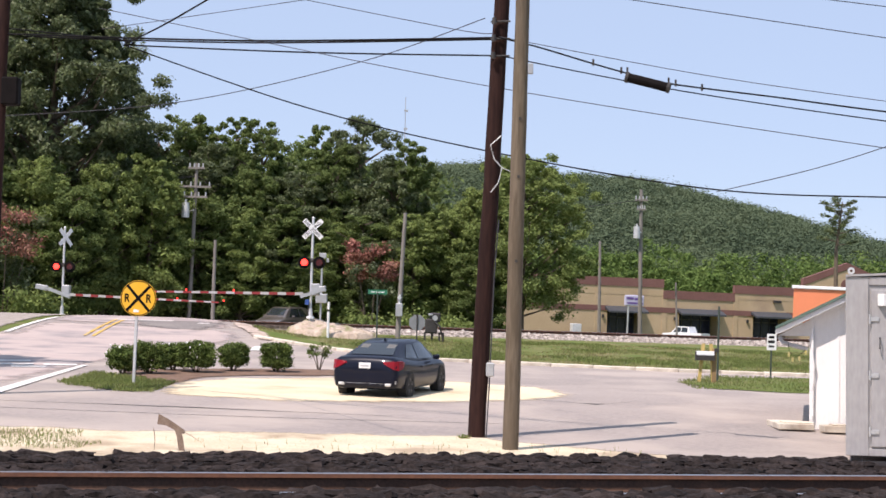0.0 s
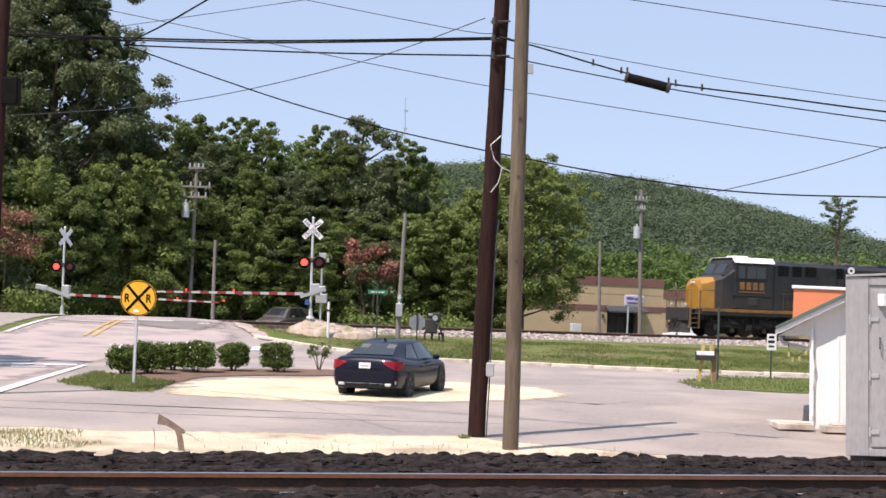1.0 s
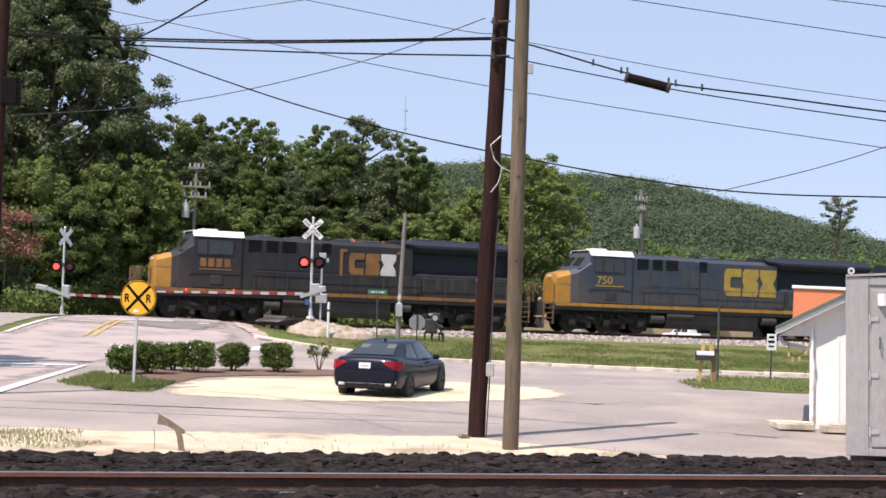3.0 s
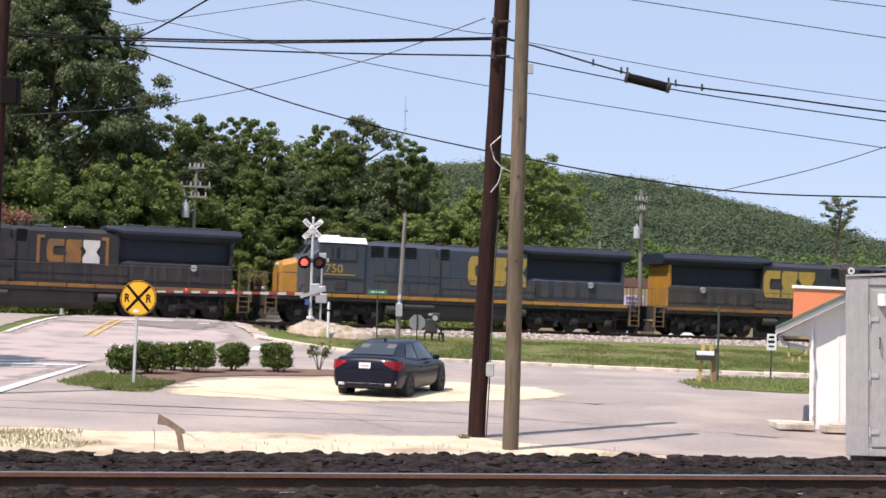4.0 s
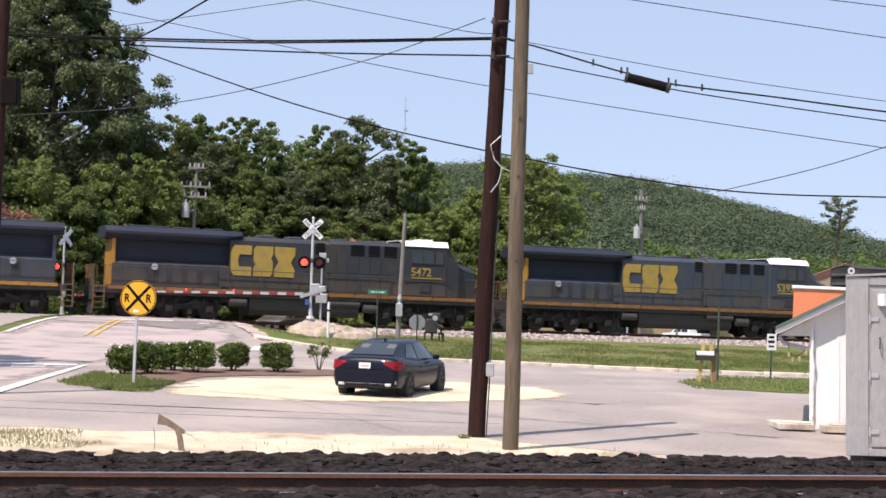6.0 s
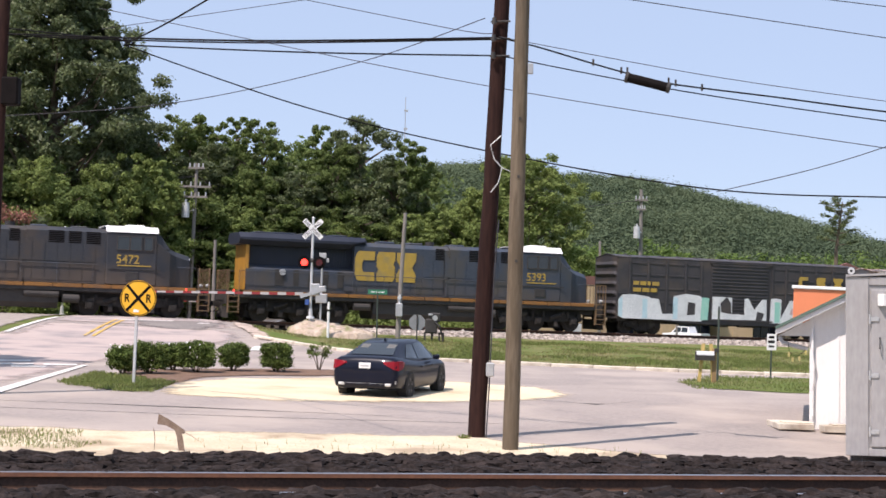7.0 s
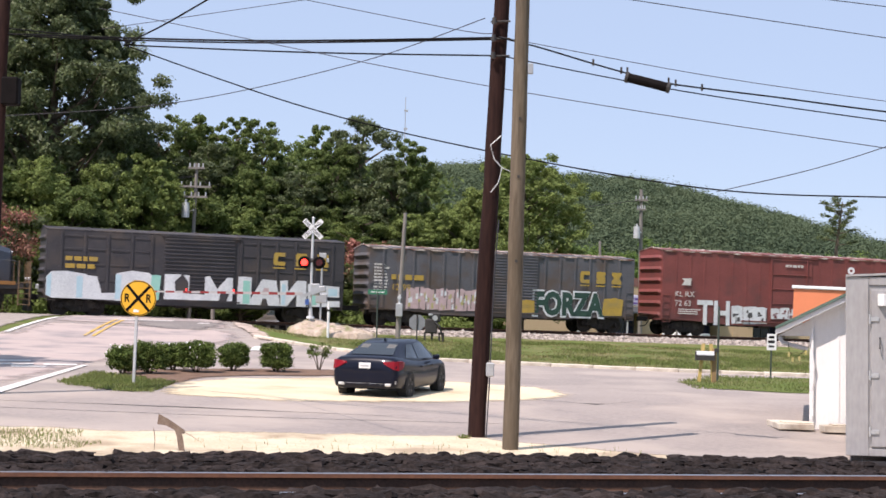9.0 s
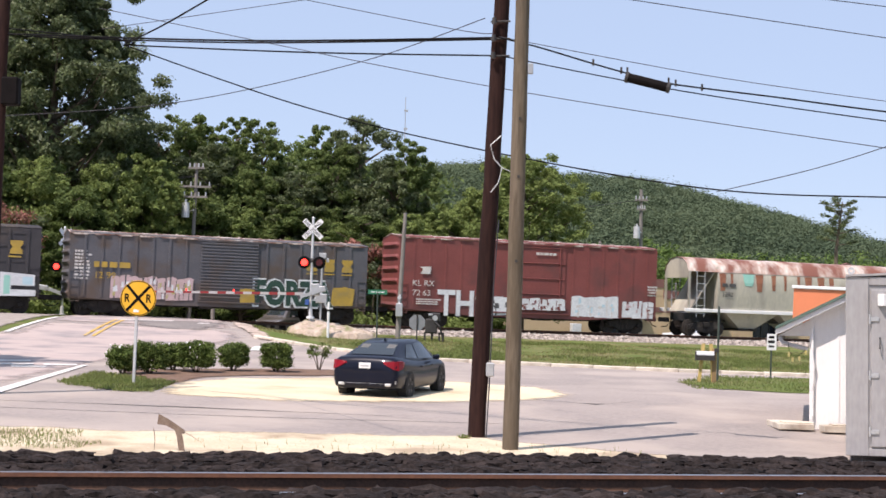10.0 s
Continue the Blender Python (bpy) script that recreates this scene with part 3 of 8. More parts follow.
for z in (7.7, 8.05, 8.4):
    bm = bmesh.new()
    rod(bm, (0.05, -0.2, z), (0.45, -0.2, z + 0.02), 0.02, None, 6)
    rod(bm, (0.12, -0.24, z - 0.05), (0.12, -0.24, z + 0.08), 0.05, 0.04, 8)
    part("cable_clamp", bm, DARKSTEEL, dark_pole)
grey_pole = pole("utility_pole", "weathered grey-brown wooden utility pole on dirt verge", (1.385, 31.3, -0.98), (1.375, 31.3, 9.2), 0.152, 0.132, POLE_GREY, seed=3)
bm = bmesh.new()
box(bm, 0.12, 0.22, -0.2, -0.1, 7.15, 7.35, 0.01)
part("bracket", bm, STEEL, grey_pole)
for z in (3.6, 5.2, 6.3):
    part("bolt", rod(bmesh.new(), (0.0, -0.16, z), (0.0, -0.135, z), 0.03, None, 8), DARKSTEEL, grey_pole)
left_pole = pole("utility_pole", "dark wooden utility pole at the roadside", (-10.35, 38, -0.6), (-10.30, 38, 9.5), 0.15, 0.13, POLE_DARK, seed=4)
bm = bmesh.new()
box(bm, 0.1, 0.5, -0.25, 0.1, 6.65, 7.3, 0.04)
part("junction_box", bm, BLACK, left_pole)

THICK, MID, THIN = 0.022, 0.018, 0.010
cable([(-10.25, 38, 7.72), (-4.39, 35, 7.25), (0.88, 33.3, 7.19)], THICK, CABLE, "thick black overhead cable bundle between the poles")
cable([(-9.8, 37.9, 7.66), (-4.39, 34.9, 7.19), (0.88, 33.25, 7.15)], MID, CABLE, "black overhead cable lashed to its carrier")
cable([(-7.18, 36.5, 7.31), (-3.06, 35, 7.04), (0.89, 33.25, 6.82)], MID, CABLE, "black overhead cable between the poles")
cable([(-10.2, 38, 7.85), (-7.2, 36.5, 7.4), (-7.18, 36.5, 7.31)], MID, CABLE, "black overhead cable tail at the joint")
main = cable([(1.0, 33.2, 7.18), (1.7, 33.1, 7.02), (2.9, 33, 6.68), (3.56, 32.8, 6.48), (4.37, 32.6, 6.27), (6.4, 32, 5.98), (8.39, 31.5, 5.7), (10.73, 31, 5.45)], MID, CABLE, "thick black overhead telephone cable with splice")
cable([(1.0, 33.2, 6.82), (4.56, 32.6, 6.14), (8.39, 31.5, 5.52), (10.73, 31, 5.24)], THIN * 1.3, CABLE, "black overhead cable under the splice")
cable([(1.0, 33.2, 7.2), (5.0, 32.6, 6.47), (8.39, 31.5, 5.9), (10.73, 31, 5.6)], THIN * 0.8, CABLE_THIN, "thin overhead carrier wire")
cable([(-7.24, 36.6, 7.33), (-3.06, 35.5, 5.93), (0.78, 34.2, 4.99), (5.23, 33, 4.24), (8.56, 32, 4.1), (10.93, 31.5, 4.13)], MID * 0.9, CABLE, "sagging black overhead cable crossing the street")
cable([(-8.54, 40, 8.73), (0.83, 36, 6.58), (8.8, 33, 5.16), (11.09, 32, 4.83)], THIN, CABLE_THIN, "thin overhead wire crossing the street")
cable([(-11.39, 42, 6.24), (-6.44, 39, 6.36), (-2.02, 36, 6.99), (0.71, 33.4, 7.6)], THIN, CABLE_THIN, "thin sagging service wire to the dark pole")
cable([(-7.2, 36.6, 7.36), (-5.91, 34, 7.37), (-4.1, 30, 7.4)], THICK * 0.8, CABLE, "thick black cable running overhead towards the near side")
cable([(-8.46, 40, 8.22), (-3.18, 36, 8.35), (-1.18, 35, 8.52)], THIN * 0.8, CABLE_THIN, "thin rising overhead wire")
cable([(-3.54, 40, 9.09), (0.11, 35, 7.63), (0.88, 33.4, 7.29)], THIN, CABLE_THIN, "thin overhead wire falling to the dark pole")
cable([(2.95, 34, 8.28), (9.02, 34, 7.55), (11.16, 34, 7.35)], THIN, CABLE_THIN, "thin overhead wire high over the street")
cable([(7.28, 34, 8.36), (9.01, 34, 8.2), (10.56, 34, 8.06)], THIN, CABLE_THIN, "thin overhead wire near another")
cable([(5.43, 33.0, 4.18), (7.17, 32.6, 4.63), (8.59, 32.2, 5.1), (10.46, 31.8, 5.83)], THIN, CABLE_THIN, "thin rising wire over the sheds")
cable([(-15.8, 105, 9.6), (-30, 100, 7.5), (-40, 96, 7.0)], 0.02, CABLE_THIN, "far overhead wire before the woods")
cable([(-15.8, 105, 9.3), (-2, 112, 7.6), (15, 125, 10.3)], 0.02, CABLE_THIN, "far overhead wire behind the crossing")


def splice():
    e = thing("cable_splice", "black cylindrical splice case hung on an overhead cable", "cable splice")
    bm = bmesh.new()
    a, b = Vector((3.56, 32.75, 6.39)), Vector((4.36, 32.55, 6.18))
    rod(bm, a, b, 0.095, None, 12)
    part("case", bm, BLACK, e)
    for p in (a, b):
        bm = bmesh.new()
        d = (b - a).normalized()
        rod(bm, p - d * 0.03, p + d * 0.03, 0.11, None, 12)
        rod(bm, p, p + Vector((0, 0, 0.2)), 0.02, None, 6)
        part("clamp", bm, DARKSTEEL, e)


splice()
for x, y, z in ((2.9, 33, 6.68), (3.45, 32.85, 6.51), (4.5, 32.55, 6.25), (5.0, 32.4, 6.16)):
    bm = bmesh.new()
    rod(bm, (x, y, z - 0.04), (x, y, z + 0.09), 0.022, None, 6)
    tagged(part("cable_hanger", bm, DARKSTEEL), "small dark hanger clamped on the overhead cable", "cable hanger", "cable hangers")


def far_pole(foot, top, r, label, arms=(), can=None, seed=1):
    e = pole("utility_pole", label, foot, top, r, r * 0.72, POLE_FAR, group="far utility poles", seed=seed)
    v = Vector(top) - Vector(foot)
    for h, w in arms:
        bm = bmesh.new()
        c = v * h
        box(bm, c.x - w / 2, c.x + w / 2, -0.22, -0.1, c.z - 0.06, c.z + 0.06)
        arm = part("crossarm", bm, POLE_FAR, e)
        for k in range(4):
            bm = bmesh.new()
            x = c.x - w / 2 + 0.1 + (w - 0.2) * k / 3
            rod(bm, (x, -0.16, c.z + 0.06), (x, -0.16, c.z + 0.3), 0.06, 0.04, 8)
            part("insulator", bm, STEEL, arm)
    if can:
        bm = bmesh.new()
        c = v * can[0]
        rod(bm, (c.x + can[1], -0.35, c.z - 0.45), (c.x + can[1], -0.35, c.z + 0.45), 0.24, None, 14)
        rod(bm, (c.x + can[1], -0.35, c.z + 0.45), (c.x + can[1], -0.35, c.z + 0.65), 0.06, None, 8)
        box(bm, min(c.x, c.x + can[1]), max(c.x, c.x + can[1]), -0.38, -0.2, c.z - 0.05, c.z + 0.05)
        part("transformer", bm, ALU, e, "pale grey transformer can")
    return e


far_pole((-15.4, 101, -0.3), (-15.2, 101, 10.1), 0.135, "far wooden utility pole with crossarms before the woods", ((0.97, 1.0), (0.86, 1.9), (0.80, 1.5)), (0.72, -0.5), 5)
far_pole((-18.2, 104, -0.4), (-17.8, 104, 9.9), 0.16, "old wooden pole half hidden by leaves", seed=6)
far_pole((-13.1, 95, 0.0), (-13.1, 95, 5.2), 0.12, "short wooden pole beyond the crossing", seed=7)
far_pole((15.05, 125, -0.6), (14.88, 125, 11.1), 0.17, "far wooden utility pole before the tan building", ((0.93, 1.0), (0.87, 0.7)), (0.72, -0.35), 8)
far_pole((12.45, 130, -0.6), (12.34, 130, 7.3), 0.14, "far grey wooden pole beside the tan building", seed=9)
far_pole((18.3, 128, -0.6), (18.1, 128, 4.2), 0.09, "thin far pole before the tan building", seed=10)

# slim lighting pole with a meter cabinet
lp = pole("street_pole", "slim silver-grey leaning street pole with meter box", (-2.13, 82, 0.0), (-1.92, 82, 6.35), 0.13, 0.085, POLE_FAR, group="street poles", seed=11)
bm = bmesh.new()
box(bm, -0.12, 0.22, -0.34, -0.1, 1.2, 1.85, 0.03)
part("meter_box", bm, STEEL, lp, "grey steel meter box")
bm = bmesh.new()
rod(bm, (0.05, -0.15, 1.85), (0.08, -0.15, 2.3), 0.05, None, 8)
rod(bm, (0.05, -0.25, 2.15), (0.05, -0.12, 2.15), 0.1, None, 12)
part("meter", bm, ALU, lp)


# ---- crossing signals ----
def crossing_signal(m, arm_angle, arm_len, turn_buck, label, droop=0.0, readable=True, lit_left=True, tail=1.45):
    e = thing("crossing_signal", label, "crossing signal", m, "railway crossing signals")
    bm = bmesh.new()
    rod(bm, (0, 0, -0.9), (0, 0, 4.75), 0.062, None, 12)
    rod(bm, (0, 0, 4.75), (0, 0, 4.82), 0.075, 0.03, 12)
    part("mast", bm, ALU, e, smooth=True)
    bm = bmesh.new()
    rod(bm, (0, 0, -0.05), (0, 0, 0.06), 0.2, 0.16, 8)
    rod(bm, (0, 0, 0.06), (0, 0, 0.45), 0.11, 0.09, 8)
    part("base", bm, ALU, e)
    for a in (45, -45):
        bm = bmesh.new()
        w = pose(0, -0.10 - (0.012 if a > 0 else 0), 4.22, 0, 0, 0)
        q = pose(0, 0, 0, 0, 0, turn_buck) @ w @ pose(0, 0, 0, 0, a, 0)
        slab(bm, [(-0.61, -0.114), (0.61, -0.114), (0.61, 0.114), (-0.61, 0.114)], 0.01, q)
        blade = part("crossbuck_blade", bm, WHITE, e, "white reflective crossbuck blade")
        if readable:
            if a > 0:
                words("lettering", "RAIL  ROAD", 0.21, BLACK, q @ pose(-0.56, -0.006, -0.07), blade, 0.92)
            else:
                words("lettering", "CROSSING", 0.21, BLACK, q @ pose(-0.54, -0.006, -0.07), blade, 1.0)
    bm = bmesh.new()
    rod(bm, (-0.48, 0, 2.72), (0.48, 0, 2.72), 0.035, None, 8)
    box(bm, -0.1, 0.1, -0.08, 0.08, 2.62, 2.82, 0.02)
    part("lamp_arm", bm, DARKSTEEL, e)
    for k, x in enumerate((-0.36, 0.36)):
        bm = bmesh.new()
        rod(bm, (x, -0.10, 2.62), (x, -0.085, 2.62), 0.30, None, 24)
        tube(bm, [(x - 0.16, -0.27, 2.70), (x - 0.1, -0.27, 2.79), (x, -0.27, 2.82), (x + 0.1, -0.27, 2.79), (x + 0.16, -0.27, 2.70)], 0.02, 5)
        box(bm, x - 0.12, x + 0.12, -0.08, 0.1, 2.5, 2.74, 0.02)
        lamp = part("signal_lamp", bm, BLACK, e, "round black signal lamp")
        bm = bmesh.new()
        rod(bm, (x, -0.135, 2.62), (x, -0.10, 2.62), 0.16, None, 20)
        on = (k == 0) == lit_left
        part("lens", bm, RED_LAMP if on else DARK_LENS, lamp, "lit red lens" if on else "dark red lens")
    # gate drive, counterweight and arm
    s = 1 if abs(arm_angle) < 90 else -1
    bm = bmesh.new()
    box(bm, -0.02, 0.42, -0.25, 0.25, 1.05, 1.62, 0.04)
    part("gate_drive", bm, STEEL, e, "grey gate drive housing")
    bm = bmesh.new()
    g = pose(0, -0.18, 1.12, 0, 0, arm_angle) @ pose(0, 0, 0, 0, droop, 0)
    for yy in (-0.12, 0.12):
        box(bm, -tail * 0.75, 0.5, yy - 0.03, yy + 0.03, -0.06, 0.10, 0.0, g @ pose(0, 0, 0, 0, 18, 0))
    box(bm, -tail, -tail * 0.55, -0.16, 0.16, 0.02, 0.30, 0.03, g @ pose(0, 0, 0, 0, 8, 0))
    part("counterweight", bm, STEEL, e, "grey counterweight")
    n = int(arm_len / 0.41)
    arm = None
    for k in range(n):
        bm = bmesh.new()
        t = 0.07 - 0.03 * k / n
        box(bm, 0.35 + k * 0.41, 0.35 + k * 0.41 + 0.405, -0.02, 0.02, -t, t, 0.0, g)
        seg = part("arm_stripe", bm, ARM_WHITE if k % 2 == 0 else ARM_RED, e)
    for x in (arm_len * 0.42, arm_len * 0.7, arm_len - 0.05):
        bm = bmesh.new()
        box(bm, x + 0.22, x + 0.30, -0.04, 0.04, 0.06, 0.15, 0.015, g)
        part("gate_lamp", bm, RED_DOT, e, "small lit red gate lamp")
    return e


crossing_signal(pose(-6.24, 79, 1.05), 180, 8.1, 0, "silver crossing signal with lowered red and white gate", 0.8, tail=0.75)
crossing_signal(pose(-20.62, 90, 0.70), 0, 8.6, 55, "silver crossing signal beyond the track with lowered gate", 1.3, False)
bm = bmesh.new()
side = thing("signal_sign", "small blue notice plate on the signal mast", "sign", pose(-6.4, 78.85, 1.75))
slab(bm, [(-0.10, -0.10), (0.10, -0.10), (0.10, 0.16), (-0.10, 0.16)], 0.015, pose(0, 0, 0))
part("plate", bm, SIGN_BLUE, side)
bm = bmesh.new()
rod(bm, (0.06, 0.1, -0.75), (0.06, 0.1, 0.1), 0.03, None, 8)
part("post", bm, DARKSTEEL, side)
mast = thing("antenna_mast", "grey steel pole with small white camera box", "pole", pose(-5.9, 81.0, 0.4))
bm = bmesh.new()
rod(bm, (0, 0, -0.2), (0, 0, 3.6), 0.05, None, 10)
part("pole", bm, STEEL, mast)
bm = bmesh.new()
box(bm, -0.14, 0.2, -0.12, 0.12, 3.55, 3.8, 0.02)
box(bm, 0.2, 0.34, -0.05, 0.05, 3.35, 3.55, 0.02)
part("camera_box", bm, STEEL, mast)
bm = bmesh.new()
box(bm, -0.25, 0.3, -0.2, 0.2, 1.35, 1.8, 0.03)
part("cabinet", bm, STEEL, mast)


# ---- street signs ----
def round_sign():
    e = thing("railroad_warning_sign", "round yellow railroad advance warning sign on steel post", "road sign", pose(-7.8, 42.35, -0.54, 0, 0.5, 0))
    bm = bmesh.new()
    loft(bm, [[(x, y, z) for x, y in ((-0.04, 0), (-0.03, 0), (-0.025, -0.04), (0.025, -0.04), (0.03, 0), (0.04, 0), (0.03, 0.01), (-0.03, 0.01))] for z in (-0.3, 2.3)])
    part("post", bm, ALU, e)
    m = pose(0.03, -0.05, 2.25)
    bm = bmesh.new()
    disc(bm, 0, 0, 0.457, 0.006, m, 48)
    plate = part("plate", bm, SIGN_YELLOW, e, "yellow reflective disc")
    bm = bmesh.new()
    ring = [[(r * math.cos(2 * math.pi * i / 48), d, r * math.sin(2 * math.pi * i / 48)) for r, d in ((0.425, -0.004), (0.445, -0.004), (0.445, 0), (0.425, 0))] for i in range(49)]
    loft(bm, [[m @ Vector(p) for p in r] for r in ring], caps=False)
    part("border", bm, BLACK, plate)
    for a in (48, -48):
        bm = bmesh.new()
        slab(bm, [(-0.43, -0.036), (0.43, -0.036), (0.43, 0.036), (-0.43, 0.036)], 0.004, m @ pose(0, -0.0045 - (0.001 if a > 0 else 0), 0) @ pose(0, 0, 0, 0, a, 0))
        part("cross_bar", bm, BLACK, plate)
    words("letter", "R", 0.30, BLACK, m @ pose(-0.36, -0.005, -0.10), plate, 0.8, "", 0.006)
    words("letter", "R", 0.30, BLACK, m @ pose(0.19, -0.005, -0.10), plate, 0.8, "", 0.006)
    bm = bmesh.new()
    slab(bm, [(-0.12, -0.36), (0.02, -0.36), (0.03, -0.30), (-0.1, -0.28)], 0.003, m @ pose(0, -0.006, 0))
    part("sticker", bm, WHITE, plate, "torn white sticker")


round_sign()


def post(name, label, foot, h, r, material, cat="post", lean=0.0):
    e = thing(name, label, cat, pose(*foot, 0, lean, 0))
    bm = bmesh.new()
    rod(bm, (0, 0, -0.3), (0, 0, h), r, None, 8)
    part("post", bm, material, e)
    return e


e = post("street_name_sign", "green street name sign on a dark post", (-3.0, 78, 0.12), 2.25, 0.035, GREENPOST, "road sign", -0.5)
bm = bmesh.new()
box(bm, -0.45, 0.45, -0.012, 0.012, 2.12, 2.34)
pl = part("name_plate", bm, SIGN_GREEN, e)
bm = bmesh.new()
for a, b in ((-0.3, -0.12), (-0.08, 0.1), (0.14, 0.32)):
    box(bm, a, b, -0.018, -0.0125, 2.205, 2.25)
part("lettering_bars", bm, WHITE, pl)
e = post("stop_sign", "back of a grey octagonal stop sign", (-1.06, 74, 0.0), 1.35, 0.03, DARKSTEEL, "road sign")
bm = bmesh.new()
disc(bm, 0, 1.0, 0.38, 0.006, pose(0, 0.04, 0) @ pose(0, 0, 1.0, 0, 22.5, 0) @ pose(0, 0, -1.0), 8)
part("plate", bm, mat("sign_back_grey", (0.22, 0.23, 0.24), (0.27, 0.28, 0.29), 0.55, 0.3, scale=4), e)
e = post("marker_post", "slim white plastic marker post with a dark band", (-5.25, 77.2, 0.16), 1.65, 0.06, WHITE, "marker post")
bm = bmesh.new()
rod(bm, (0, 0, 1.2), (0, 0, 1.3), 0.063, None, 8)
part("band", bm, DARKSTEEL, e)
e = post("sign_post", "dark green steel post with a small bracket", (9.0, 53.6, -0.44), 2.45, 0.035, GREENPOST, "post")
e = post("parking_sign", "small white notice sign with dark lettering on a post", (11.2, 56.0, -0.4), 1.55, 0.03, GREENPOST, "road sign")
bm = bmesh.new()
box(bm, -0.16, 0.16, -0.06, -0.045, 1.0, 1.55)
pl = part("plate", bm, WHITE, e)
bm = bmesh.new()
for k, (w, z, h) in enumerate(((0.10, 1.40, 0.08), (0.12, 1.24, 0.09), (0.10, 1.10, 0.06))):
    box(bm, -w, w * 0.8, -0.066, -0.0605, z, z + h)
part("lettering_bars", bm, BLACK, pl)


def mailbox():
    e = thing("mailbox", "silver rural mailbox on a pale yellow wooden stand", "mailbox", pose(8.5, 52.7, -0.44))
    wood = mat("yellow_wood", (0.55, 0.40, 0.14), (0.46, 0.33, 0.12), 0.8, scale=4, fine=25, stretch=(1, 1, 0.2))
    for x, lx in ((-0.12, -0.14), (0.12, 0.1)):
        bm = bmesh.new()
        loft(bm, [[(x + lx + a, b, -0.2) for a, b in ((-0.05, -0.05), (0.05, -0.05), (0.05, 0.05), (-0.05, 0.05))], [(x + a, b, 1.25) for a, b in ((-0.05, -0.05), (0.05, -0.05), (0.05, 0.05), (-0.05, 0.05))]])
        part("leg", bm, wood, e)
    bm = bmesh.new()
    box(bm, 0.16, 0.30, -0.06, 0.06, -0.2, 1.1, 0.01)
    part("leg", bm, mat("brown_wood", (0.30, 0.19, 0.09), (0.24, 0.15, 0.07), 0.8, scale=4), e)
    bm = bmesh.new()
    sec = [(-0.12, 0.72), (0.12, 0.72), (0.12, 0.90), (0.08, 0.985), (0, 1.01), (-0.08, 0.985), (-0.12, 0.90)]
    loft(bm, [[(x, -0.1 + y, z) for y, z in sec] for x in (-0.38, 0.22)])
    b = part("box", bm, DARKSTEEL, e, "dark weathered mailbox body")
    bm = bmesh.new()
    loft(bm, [[(x, -0.1 + y * 1.02, z + 0.008) for y, z in sec[2:]] + [(x, -0.1 - 0.12, 0.88), (x, -0.1 + 0.12, 0.88)] for x in (-0.36, 0.2)])
    part("lid", bm, ALU, b, "shiny silver curved top")
    bm = bmesh.new()
    box(bm, 0.22, 0.36, -0.13, -0.05, 0.98, 1.12, 0.01)
    part("flag", bm, DARKSTEEL, b)


mailbox()


